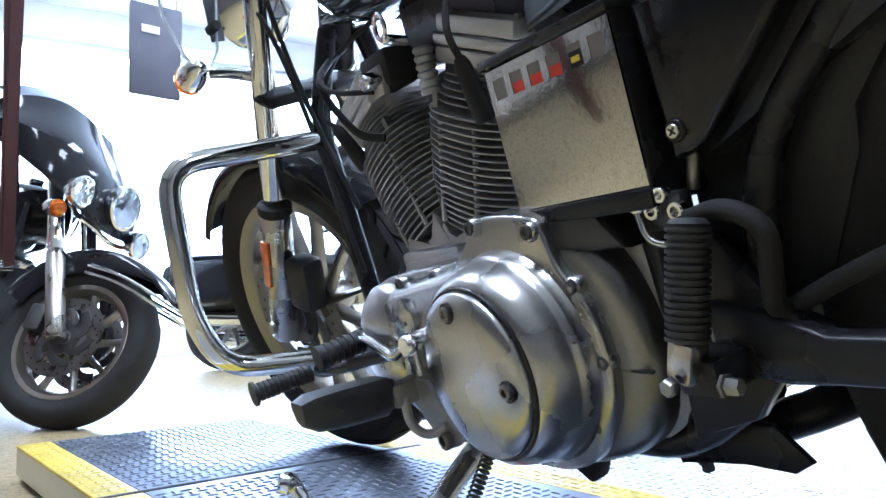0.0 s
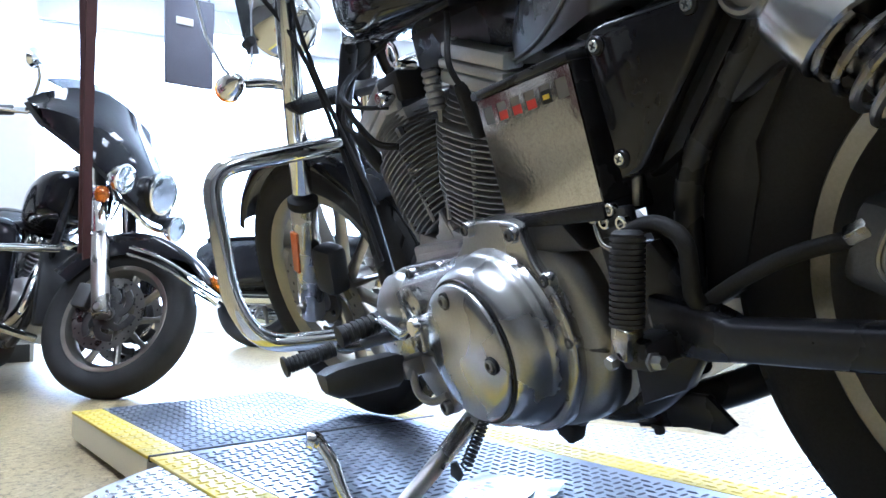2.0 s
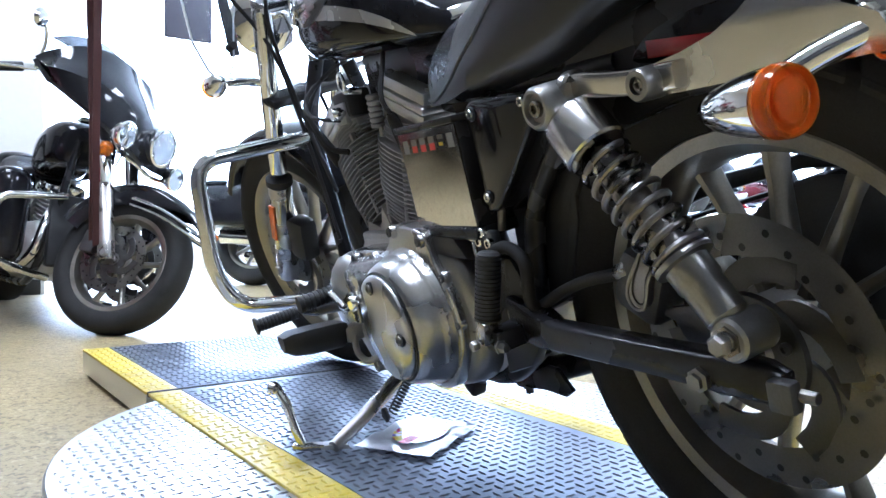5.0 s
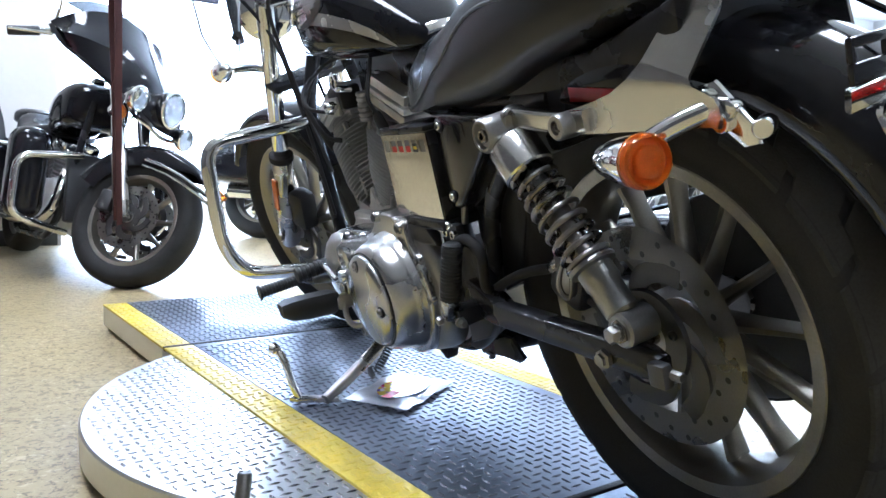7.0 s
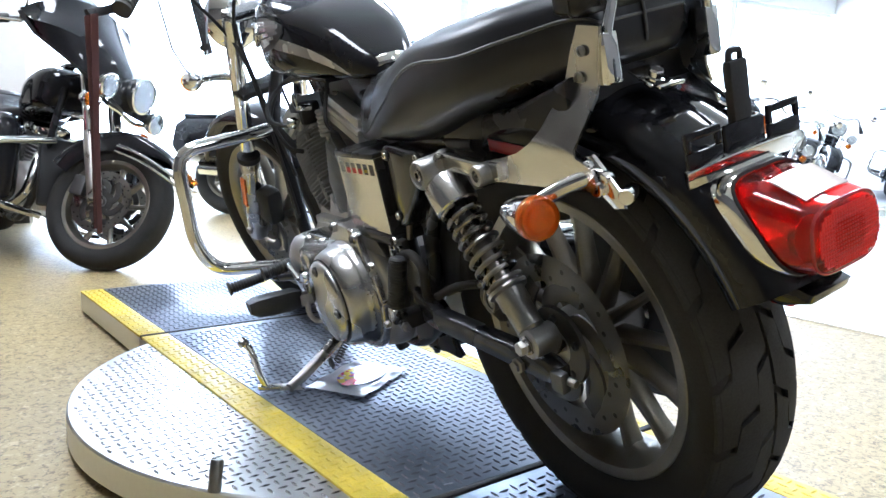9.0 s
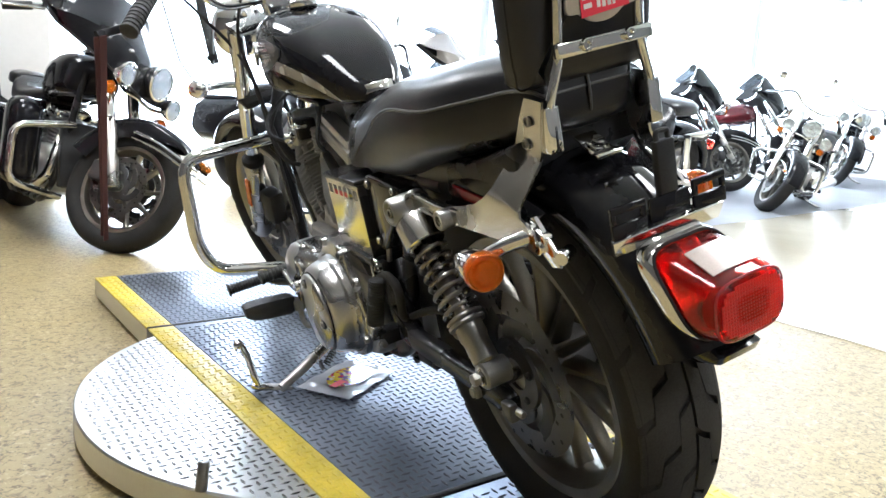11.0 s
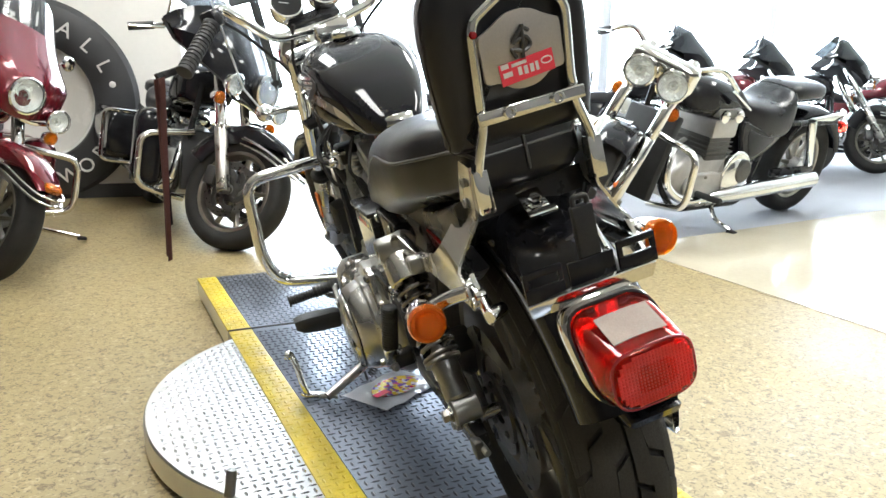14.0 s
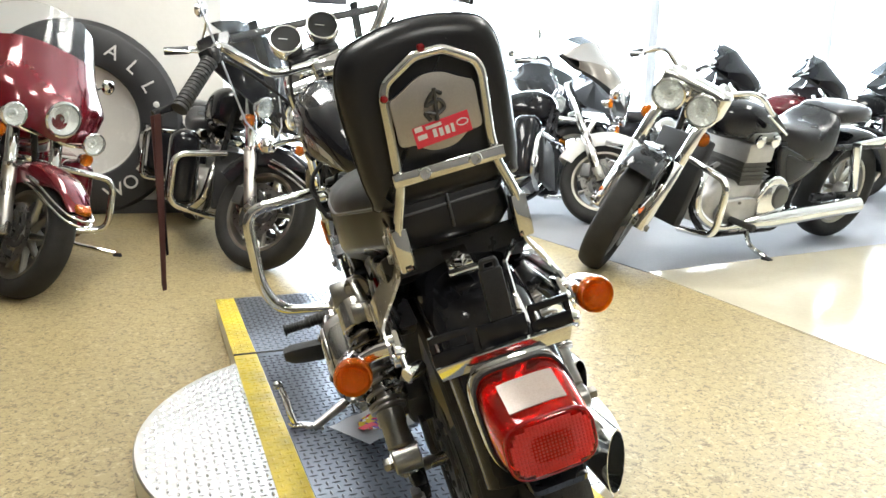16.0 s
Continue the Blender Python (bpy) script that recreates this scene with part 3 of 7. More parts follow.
def brake_disc(parent, T, x, R, label=""):
    """A drilled disc on a carrier with swept arms."""
    bm = bmesh.new()
    ring = []
    n = 120
    for r in (R, R - 0.043):
        ring.append([bm.verts.new((x, r * math.cos(2 * math.pi * j / n), r * math.sin(2 * math.pi * j / n))) for j in range(n)])
    for j in range(n):
        bm.faces.new((ring[0][j], ring[0][(j + 1) % n], ring[1][(j + 1) % n], ring[1][j]))
    bmesh.ops.solidify(bm, geom=list(bm.faces), thickness=0.005)
    d = part("brake_disc", moved(bm, T), STEEL, parent, label or "drilled steel brake disc")
    for k in range(6):
        a = radians(60 * k + 12)
        pts = []
        for s in range(9):
            f = s / 8
            r = 0.05 + (R - 0.04 - 0.05) * f
            b = a + 0.95 * f * f
            pts.append((x + 0.003, r * math.cos(b), r * math.sin(b)))
        part("carrier_arm", moved(sweep(pts, 0, 8, flat=(0.0035, 0.0145), up=(1, 0, 0)), T), DARK_CAST, d)
    part("carrier", moved(revolve([(0.028, 0.006), (0.062, 0.006), (0.064, 0.0), (0.028, 0.0)], (x, 0, 0), (-1, 0, 0), 40, closed=True), T), DARK_CAST, d)
    for k in range(5):
        a = radians(72 * k + 20)
        bolt(T @ V((x - 0.006, 0.046 * math.cos(a), 0.046 * math.sin(a))), (-1, 0, 0), 0.0065, 0.005, parent=d, material=DARK_STEEL)
    # Black caps on the solid ring paint in the dark of drilled holes.
    vs, fs = [], []
    for k in range(30):
        a = 2 * math.pi * k / 30
        r = R - 0.012 - 0.010 * (k % 3)
        o = len(vs)
        for dx in (-0.0004, 0.0054):
            for j in range(8):
                b = 2 * math.pi * j / 8
                vs.append(T @ V((x + dx - 0.0052, r * math.cos(a) + 0.0042 * math.cos(b), r * math.sin(a) + 0.0042 * math.sin(b))))
        fs += [tuple(range(o, o + 8)), tuple(range(o + 15, o + 7, -1))]
    joined("disc_hole_dark", vs, fs, DIAL, d, "", "stuff")
    return d


I4 = Matrix.Identity(4)
rw, RT = cast_wheel("rear_wheel", bike, (0, 0.068, 0.3035), 0.312, 0.150, 0.219, I4, 13, 0.05, 0.050, "cast alloy rear wheel with thirteen spokes")
brake_disc(rw, RT, -0.072, 0.144)
part("axle", rod((-0.15, 0.068, 0.3035), (0.15, 0.068, 0.3035), 0.011), STEEL, bike)
fw, FT = cast_wheel("front_wheel", bike, (0, 1.545, 0.330), 0.330, 0.10, 0.243, STEER, 13, 0.04, 0.034, "cast alloy front wheel with thirteen spokes")
brake_disc(fw, FT, -0.062, 0.146)

# tank
tank_rows = [(1.05, 0.02, 0.835, 0.880), (1.04, 0.065, 0.80, 0.910), (1.01, 0.100, 0.772, 0.930), (0.95, 0.128, 0.752, 0.939), (0.86, 0.137, 0.742, 0.922), (0.78, 0.128, 0.735, 0.896), (0.71, 0.111, 0.729, 0.864), (0.65, 0.091, 0.723, 0.829), (0.605, 0.071, 0.720, 0.795), (0.575, 0.052, 0.720, 0.769), (0.560, 0.036, 0.722, 0.752), (0.555, 0.015, 0.728, 0.742)]
TANK_E = 0.56


def body_loops(rows, e=0.62, n=32, belly=0.40):
    """Cross sections (y, half width, bottom, top) widest a little below the middle."""
    out = []
    for y, w, z0, z1 in rows:
        zc = z0 + (z1 - z0) * belly
        lp = []
        for j in range(n):
            a = 2 * math.pi * j / n
            c, s = math.cos(a), math.sin(a)
            z = zc + (z1 - zc if s > 0 else zc - z0) * math.copysign(abs(s) ** e, s)
            lp.append(V((w * math.copysign(abs(c) ** e, c), y, z)))
        out.append(lp)
    return out


def loft_rows(rows, k=4):
    pts = spline([V((a, b, c)) for a, b, c, d in rows], k)
    tops = spline([V((a, b, d)) for a, b, c, d in rows], k)
    return [(p.x, p.y, p.z, t.z) for p, t in zip(pts, tops)]


tank = part("fuel_tank", rings(bmesh.new(), body_loops(loft_rows(tank_rows), TANK_E)), BLACK_PAINT, bike, "glossy black fuel tank with a silver flash", sharp=60)
part("filler_cap", revolve([(0.034, 0), (0.036, 0.006), (0.034, 0.016), (0.026, 0.022), (0, 0.023)], (0.0, 0.92, 0.936), (0, -0.1, 1), 28), CHROME, tank, "chrome filler cap")

# seat: flat skirts up to a stitched welt, a crowned top above it
seat_rows = [(0.640, 0.034, 0.632, 0.638, 0.658), (0.622, 0.062, 0.624, 0.634, 0.684), (0.590, 0.084, 0.620, 0.630, 0.706), (0.545, 0.103, 0.617, 0.628, 0.726), (0.500, 0.116, 0.614, 0.632, 0.738), (0.455, 0.124, 0.612, 0.646, 0.742), (0.41, 0.128, 0.611, 0.668, 0.750), (0.35, 0.133, 0.613, 0.694, 0.764), (0.30, 0.136, 0.617, 0.720, 0.777), (0.25, 0.138, 0.622, 0.738, 0.785), (0.20, 0.140, 0.632, 0.7445, 0.790), (0.14, 0.141, 0.650, 0.7435, 0.794),
             (0.085, 0.138, 0.664, 0.745, 0.799), (0.03, 0.125, 0.676, 0.752, 0.803), (-0.02, 0.104, 0.686, 0.758, 0.804), (-0.06, 0.086, 0.692, 0.763, 0.802), (-0.10, 0.080, 0.704, 0.762, 0.788), (-0.113, 0.066, 0.720, 0.752, 0.766)]


def seat_section(r):
    y, w, z0, zw, z1 = r
    half = [(0.0, z0), (0.45 * w, z0), (0.80 * w, z0 + 0.003), (0.94 * w, z0 + 0.014), (w, z0 + 0.30 * (zw - z0)), (w, z0 + 0.65 * (zw - z0)), (0.985 * w, zw - 0.004), (0.972 * w, zw + 0.001)]
    for k in range(1, 8):
        a = math.pi / 2 * k / 7
        half.append((0.972 * w * math.cos(a) ** 0.75, zw + 0.001 + (z1 - zw) * math.sin(a) ** 0.85))
    return [V((-x, y, z)) for x, z in half] + [V((x, y, z)) for x, z in half[-2:0:-1]]


_a = spline([V((r[0], r[1], r[2])) for r in seat_rows], 4)
_b = spline([V((r[0], r[3], r[4])) for r in seat_rows], 4)
seat_fine = [(p.x, p.y, p.z, q.y, q.z) for p, q in zip(_a, _b)]
seat = part("seat", rings(bmesh.new(), [seat_section(r) for r in seat_fine]), LEATHER, bike, "black vinyl dual seat with a piped welt", sharp=60)
welt = [V((-0.975 * r[1] - 0.001, r[0], r[3])) for r in seat_fine[1:-1]]
welt += [V((-p.x, p.y, p.z)) for p in welt[::-1]]
part("seat_piping", sweep(welt, 0.0026, 8), PIPING, bike, "raised grey seat piping")

# backrest pad
out = [(-0.075, 0.765), (0.085, 0.765), (0.106, 0.785), (0.112, 0.84), (0.114, 0.91), (0.106, 0.955), (0.08, 0.978), (0.006, 0.990), (-0.068, 0.978), (-0.094, 0.955), (-0.102, 0.91), (-0.100, 0.84), (-0.094, 0.785)]
sm = [(p.x, p.y) for p in spline([V((a, b, 0)) for a, b in out], 4, True)]
TILT_BACK = Matrix.Translation((0, -0.09, 0.77)) @ Matrix.Rotation(radians(8), 4, "X") @ Matrix.Translation((0, 0.09, -0.77))
part("backrest_pad", moved(slab(sm, -0.122, -0.052, 0.024, to=lambda p: V((p.y, p.x, p.z)), seg=4), TILT_BACK), LEATHER, bike, "padded black vinyl passenger backrest", sharp=60)
part("pad_seam", moved(sweep([(0.006 + (x - 0.006) * 1.002, -0.096, 0.87 + (z - 0.87) * 1.002) for x, z in sm], 0.0022, 6, True), TILT_BACK), LEATHER, bike)

# ---- motorcycle: rear end ----
RC = V((0, 0.022, 0.311))


def arc_shell(name, parent, c, half, a0, a1, material, label="", n=40, thick=0.004, m=None):
    """A mudguard: a cross section of (x, radius) pairs carried round c from a0 to a1 degrees."""
    full = [(-x, r) for x, r in half] + [(x, r) for x, r in half[::-1][1:]]
    inner = [(x * 0.96, r - thick) for x, r in full][::-1]
    loops = []
    for i in range(n + 1):
        a = radians(a0 + (a1 - a0) * i / n)
        loops.append([V((x, c[1] + r * math.cos(a), c[2] + r * math.sin(a))) for x, r in full + inner])
    bm = rings(bmesh.new(), loops)
    if m:
        moved(bm, m)
    return part(name, bm, material, parent, label, sharp=50)


arc_shell("rear_fender", bike, RC, [(0.070, 0.306), (0.072, 0.330), (0.069, 0.346), (0.060, 0.359), (0.044, 0.368), (0.023, 0.373), (0, 0.3745)], 50, 156, BLACK_PAINT, "glossy black rear mudguard")
for s in (-1, 1):
    # frame tail, strut, shock
    part("frame_tail", slab([(0.43, 0.60), (0.30, 0.625), (0.12, 0.632), (-0.02, 0.628), (-0.10, 0.605), (-0.05, 0.575), (0.08, 0.565), (0.24, 0.53), (0.40, 0.46)], s * 0.078, s * 0.105, 0.006), FRAME_BLACK, bike)
    part("fender_strut", slab([(p.x, p.y) for p in spline([V(q) for q in ((0.06, 0.600, 0), (0.0, 0.602, 0), (-0.07, 0.604, 0), (-0.135, 0.601, 0), (-0.152, 0.588, 0), (-0.13, 0.576, 0), (-0.06, 0.572, 0), (0.02, 0.574, 0), (0.06, 0.578, 0))], 4, True)], s * 0.108, s * 0.124, 0.004), CHROME, bike, "polished chrome mudguard strut")
    arm = spline([(s * 0.136, 0.195, 0.601), (s * 0.137, 0.165, 0.600), (s * 0.135, 0.130, 0.595), (s * 0.133, 0.090, 0.591), (s * 0.130, 0.045, 0.590)], 4)
    part("strut_arm", sweep(arm, 0, 16, flat=(0.0125, 0.0085), up=(0, 0, 1)), BRUSHED, bike, "flat satin strut arm")
    part("arm_collar", revolve([(0.019, 0), (0.0215, 0.003), (0.0215, 0.012), (0.019, 0.015)], (s * 0.136, 0.190, 0.5965), (0, -1, -0.05), 24), STEEL, bike)
    part("reflector_housing", slab([(p.x, p.y) for p in spline([V(q) for q in ((0.128, 0.612, 0), (0.10, 0.634, 0), (0.04, 0.645, 0), (-0.02, 0.640, 0), (-0.03, 0.612, 0), (0.03, 0.600, 0), (0.10, 0.602, 0))], 4, True)], s * 0.096, s * 0.1055, 0.004), BLACK_PAINT, bike)
    part("shock_mount", revolve([(0.016, 0), (0.023, 0.004), (0.025, 0.02), (0.023, 0.058), (0.020, 0.062), (0.017, 0.062), (0.015, 0.056), (0.0, 0.056)], (s * 0.118, 0.199, 0.587), (s, 0, 0), 28), SATIN, bike)
    bolt((s * 0.172, 0.199, 0.587), (s, 0, 0), 0.009, 0.008, parent=bike, material=STEEL)
    part("strut_bolt", revolve([(0.0145, 0), (0.0155, 0.003), (0.0155, 0.026), (0.0135, 0.029), (0.0085, 0.029), (0.008, 0.024), (0, 0.024)], (s * 0.128, 0.072, 0.588), (s, 0, 0), 24), SATIN, bike)
    bolt((s * 0.150, 0.072, 0.588), (s, 0, 0), 0.0062, 0.005, parent=bike, material=STEEL)
    top, low = V((s * 0.146, 0.197, 0.585)), V((s * 0.146, 0.012, 0.356))
    d = (low - top).normalized()
    ln = (low - top).length
    sh = part("shock_absorber", revolve([(0.014, 0.02), (0.017, 0.03), (0.017, ln * 0.80), (0.014, ln * 0.82)], top, d, 20), SPRING, bike, "chrome coil-over rear shock")
    part("upper_cover", revolve([(0.018, 0.015), (0.030, 0.018), (0.033, 0.024), (0.034, 0.066), (0.031, 0.068), (0.031, 0.04), (0.018, 0.04)], top, d, 32), BRUSHED, sh, "polished chrome upper cover")
    a, b = axes(d)[1:]
    coil = []
    for i in range(9 * 20 + 1):
        f = i / 180
        h = 0.068 + (ln * 0.745 - 0.068) * f
        if f > 0.88:
            h = 0.068 + (ln * 0.745 - 0.068) * (0.88 + (f - 0.88) * 0.55)
        ang = 2 * math.pi * 9 * f
        coil.append(top + d * h + (a * math.cos(ang) + b * math.sin(ang)) * 0.0275)
    part("spring", sweep(coil, 0.0037, 8), SPRING, sh, "bare steel coil spring")
    part("lower_body", revolve([(0.022, ln * 0.70), (0.030, ln * 0.705), (0.030, ln * 0.725), (0.0225, ln * 0.73), (0.0225, ln * 0.80), (0.0205, ln * 0.81), (0.0205, ln * 0.93), (0.017, ln * 0.945), (0.012, ln * 0.95)], top, d, 28), SATIN, sh, "satin alloy lower body")
    part("lower_eye", revolve([(0.012, 0), (0.021, 0.002), (0.021, 0.042), (0.018, 0.045), (0.010, 0.045)], low - V((s * 0.026, 0, 0)), (s, 0, 0), 24), SATIN, sh)
    bolt(low + V((s * 0.018, 0, 0)), (s, 0, 0), 0.011, 0.014, True, sh, STEEL)
    # swingarm
    bm = bmesh.new()
    loops = []
    for y, z, hh, xx, ww in ((0.41, 0.318, 0.030, 0.118, 0.02), (0.345, 0.312, 0.025, 0.128, 0.018), (0.318, 0.309, 0.0195, 0.132, 0.016), (0.310, 0.308, 0.0172, 0.134, 0.015), (0.15, 0.3095, 0.0168, 0.134, 0.015), (0.03, 0.310, 0.0185, 0.134, 0.014), (0.0, 0.309, 0.018, 0.134, 0.012), (-0.018, 0.308, 0.013, 0.134, 0.010)):
        loops.append([V((s * xx + ww * p, y, z + hh * q)) for p, q in ((-1, -.8), (-.8, -1), (.8, -1), (1, -.8), (1, .8), (.8, 1), (-.8, 1), (-1, .8))])
    part("swingarm", rings(bm, loops), FRAME_BLACK, bike, "black box-section swingarm", sharp=60)
    part("axle_nut", revolve([(0.013, 0), (0.013, 0.008), (0.009, 0.010), (0.009, 0.014), (0, 0.014)], (s * 0.146, 0.068, 0.3035), (s, 0, 0), 6), STEEL, bike)
part("axle_adjuster", block((-0.146, -0.022, 0.305), (0.016, 0.026, 0.030), 0.004), DARK_STEEL, bike)
part("adjuster_bolt", rod((-0.14, -0.01, 0.306), (-0.14, -0.05, 0.306), 0.006, 8), STEEL, bike)
part("drive_pulley", revolve([(0.03, 0.0), (0.138, 0.0), (0.145, 0.004), (0.145, 0.032), (0.138, 0.036), (0.125, 0.028), (0.03, 0.03)], (0.078, 0.068, 0.3035), (1, 0, 0), 64, closed=True), DARK_STEEL, bike, "dark toothed drive pulley")
part("drive_belt", sweep([(0.096, 0.068 + 0.147 * math.cos(radians(a)), 0.3035 + 0.147 * math.sin(radians(a))) for a in range(95, 266, 10)] + [(0.096, 0.55, 0.268), (0.096, 0.57, 0.30), (0.096, 0.55, 0.335)], 0, 8, True, flat=(0.003, 0.014), up=(0, -1, 0)), RUBBER, bike)

part("belt_guard", slab([(0.42, 0.395), (0.25, 0.45), (0.10, 0.472), (0.02, 0.468), (0.02, 0.455), (0.10, 0.455), (0.25, 0.425), (0.42, 0.37)], 0.084, 0.104, 0.004), PLASTIC, bike, "black plastic belt guard")
# rear caliper with its silver-edged cover
part("caliper", block((-0.088, 0.178, 0.372), (0.05, 0.070, 0.075), 0.014, Matrix.Rotation(radians(25), 3, "X").to_4x4()), DARK_STEEL, bike)
oval_c = [V(q) for q in ((0.126, 0.424, 0), (0.140, 0.427, 0), (0.158, 0.406, 0), (0.175, 0.384, 0), (0.181, 0.367, 0), (0.174, 0.355, 0), (0.161, 0.354, 0), (0.153, 0.365, 0), (0.144, 0.388, 0), (0.128, 0.408, 0))]
oc = spline(oval_c, 4, True)
part("caliper_cover", slab([(p.x, p.y) for p in oc], -0.105, -0.122, 0.003), STEEL, bike, "satin steel caliper cover with a bright edge")
part("cover_edge", sweep([(-0.122, p.x, p.y) for p in oc], 0.0022, 6, True), SATIN, bike)
mid = sum(oc, V((0, 0, 0))) / len(oc)
part("cover_groove", sweep([(-0.1222, mid.x + (p.x - mid.x) * 0.66, mid.y + (p.y - mid.y) * 0.80) for p in oc], 0.0013, 6, True), DIAL, bike)
part("caliper_mount", slab([(0.06, 0.30), (0.10, 0.36), (0.17, 0.345), (0.14, 0.335), (0.12, 0.30)], -0.09, -0.10, 0.003), DARK_STEEL, bike)

# passenger backrest hardware
def strip(rows, thick, material, name, parent, label=""):
    """A bent metal strip from pairs of edge points."""
    bm = bmesh.new()
    vs = [[bm.verts.new(q) for q in r] for r in rows]
    for p, q in zip(vs, vs[1:]):
        for i in range(len(p) - 1):
            bm.faces.new((p[i], p[i + 1], q[i + 1], q[i]))
    bmesh.ops.recalc_face_normals(bm, faces=bm.faces)
    bmesh.ops.solidify(bm, geom=list(bm.faces), thickness=thick)
    return part(name, bm, material, parent, label, sharp=25)


for s in (-1, 1):
    strip([((s * 0.089, -0.100, 0.757), (s * 0.089, -0.136, 0.752)), ((s * 0.089, -0.082, 0.730), (s * 0.089, -0.127, 0.724)), ((s * 0.089, -0.064, 0.696), (s * 0.089, -0.120, 0.688)), ((s * 0.092, -0.057, 0.683), (s * 0.092, -0.117, 0.675)),
           ((s * 0.124, -0.044, 0.644), (s * 0.124, -0.102, 0.622)), ((s * 0.130, -0.024, 0.628), (s * 0.130, -0.110, 0.614)), ((s * 0.130, 0.004, 0.616), (s * 0.130, -0.124, 0.607)), ((s * 0.130, 0.040, 0.608), (s * 0.130, -0.135, 0.601)), ((s * 0.130, 0.076, 0.603), (s * 0.130, -0.139, 0.592)), ((s * 0.130, 0.080, 0.588), (s * 0.130, -0.140, 0.585)), ((s * 0.130, 0.072, 0.574), (s * 0.130, -0.136, 0.575))], 0.004, BRUSHED, "side_plate", bike, "bent chrome backrest side plate")
    for z, y in ((0.728, -0.104), (0.699, -0.093)):
        bolt((s * 0.0905, y, z), (s, 0, 0), 0.0065, 0.0035, parent=bike, material=SATIN)
XC = 0.006
rail = [(-0.082, -0.128, 0.690), (-0.080, -0.131, 0.745), (-0.064, -0.138, 0.795), (-0.062, -0.142, 0.83), (-0.062, -0.152, 0.908), (-0.056, -0.153, 0.922), (-0.018, -0.157, 0.944), (0.018, -0.157, 0.944), (0.056, -0.153, 0.922), (0.062, -0.152, 0.908), (0.062, -0.142, 0.83), (0.064, -0.138, 0.795), (0.080, -0.131, 0.745), (0.080, -0.128, 0.690)]
rail = [(x + XC + max(0, z - 0.83) * 0.06, y, z) for x, y, z in rail]
part("backrest_rail", sweep(rounded(rail, 0.007, 4), 0.0066, 20), CHROME, bike, "bent chrome backrest rail")
for s in (-1, 1):
    part("rail_sleeve", block((XC + s * 0.081, -0.127, 0.715), (0.021, 0.020, 0.058), 0.003), CHROME, bike)
part("cross_bar", block((XC, -0.148, 0.806), (0.146, 0.012, 0.018), 0.003), CHROME, bike)
for s in (-1, 1):
    bolt((XC + s * 0.033, -0.154, 0.807), (0, -1, 0), 0.008, 0.006, parent=bike, material=CHROME)
ins = [(p.x, p.y) for p in spline([V((a, b, 0)) for a, b in ((-0.053, 0.898), (-0.046, 0.904), (-0.034, 0.910), (-0.018, 0.919), (0.0, 0.922), (0.018, 0.919), (0.034, 0.910), (0.046, 0.904), (0.053, 0.898), (0.053, 0.87), (0.053, 0.848), (0.046, 0.843), (0.034, 0.842), (0.018, 0.832), (0.0, 0.829), (-0.018, 0.832), (-0.034, 0.842), (-0.046, 0.843), (-0.053, 0.848), (-0.053, 0.87))], 3, True)]
IM = Matrix.Translation((XC, -0.148, 0.83)) @ Matrix.Rotation(radians(7.5), 4, "X") @ Matrix.Translation((0, 0, -0.83))
insert = part("insert_plate", moved(slab(ins, -0.003, 0.003, 0.001, to=lambda p: V((p.y, p.x, p.z))), IM), GREY_PLATE, bike, "brushed metal insert plate")
part("sticker", moved(block((0.002, -0.0045, 0.853), (0.072, 0.0008, 0.026), 0, Matrix.Rotation(radians(-4), 4, "Y")), IM), STICKER_RED, insert, "red sticker with white print")
for cx, cz, w, h in ((-0.027, 0.859, 0.010, 0.006), (-0.024, 0.849, 0.012, 0.006), (-0.008, 0.860, 0.02, 0.004), (-0.008, 0.851, 0.005, 0.010), (0.000, 0.851, 0.005, 0.010), (0.008, 0.852, 0.005, 0.010), (0.015, 0.853, 0.004, 0.011)):
    part("print_bar", moved(block((cx, -0.0053, cz - 0.0005 * (cx * 120)), (w, 0.0006, h), 0, Matrix.Rotation(radians(-4), 4, "Y")), IM), STICKER_WHITE, insert)
part("print_ring", moved(sweep([(0.028 + 0.007 * math.cos(a), -0.0053, 0.856 + 0.004 * math.sin(a)) for a in [k * math.pi / 8 for k in range(16)]], 0.0009, 6, True), IM), STICKER_WHITE, insert)
emb = spline([(-0.010, -0.006, 0.868), (-0.014, -0.006, 0.878), (0.0, -0.007, 0.874), (0.010, -0.006, 0.880), (0.004, -0.007, 0.890), (-0.012, -0.006, 0.886), (0.0, -0.007, 0.900), (0.010, -0.006, 0.896)], 6)
part("emblem", moved(sweep(emb, 0.0026, 8), IM), DARK_STEEL, insert, "dark knotwork emblem")
part("emblem_bar", moved(sweep([(-0.002, -0.007, 0.866), (0.002, -0.007, 0.905)], 0.0028, 8), IM), DARK_STEEL, insert)
for x, z in ((-0.058, 0.905), (0.0, 0.952)):
    part("rail_gem", revolve([(0.005, 0), (0.004, 0.004), (0, 0.005)], (XC + x, -0.160, z), (0, -1, 0), 10), REFLECT_RED, bike)
part("seat_bracket", block((-0.008, -0.118, 0.681), (0.034, 0.040, 0.005), 0.002, Matrix.Rotation(radians(32), 4, "X")), CHROME, bike)
bolt((-0.010, -0.128, 0.679), (0, -0.55, 1), 0.0095, 0.010, True, bike, CHROME)

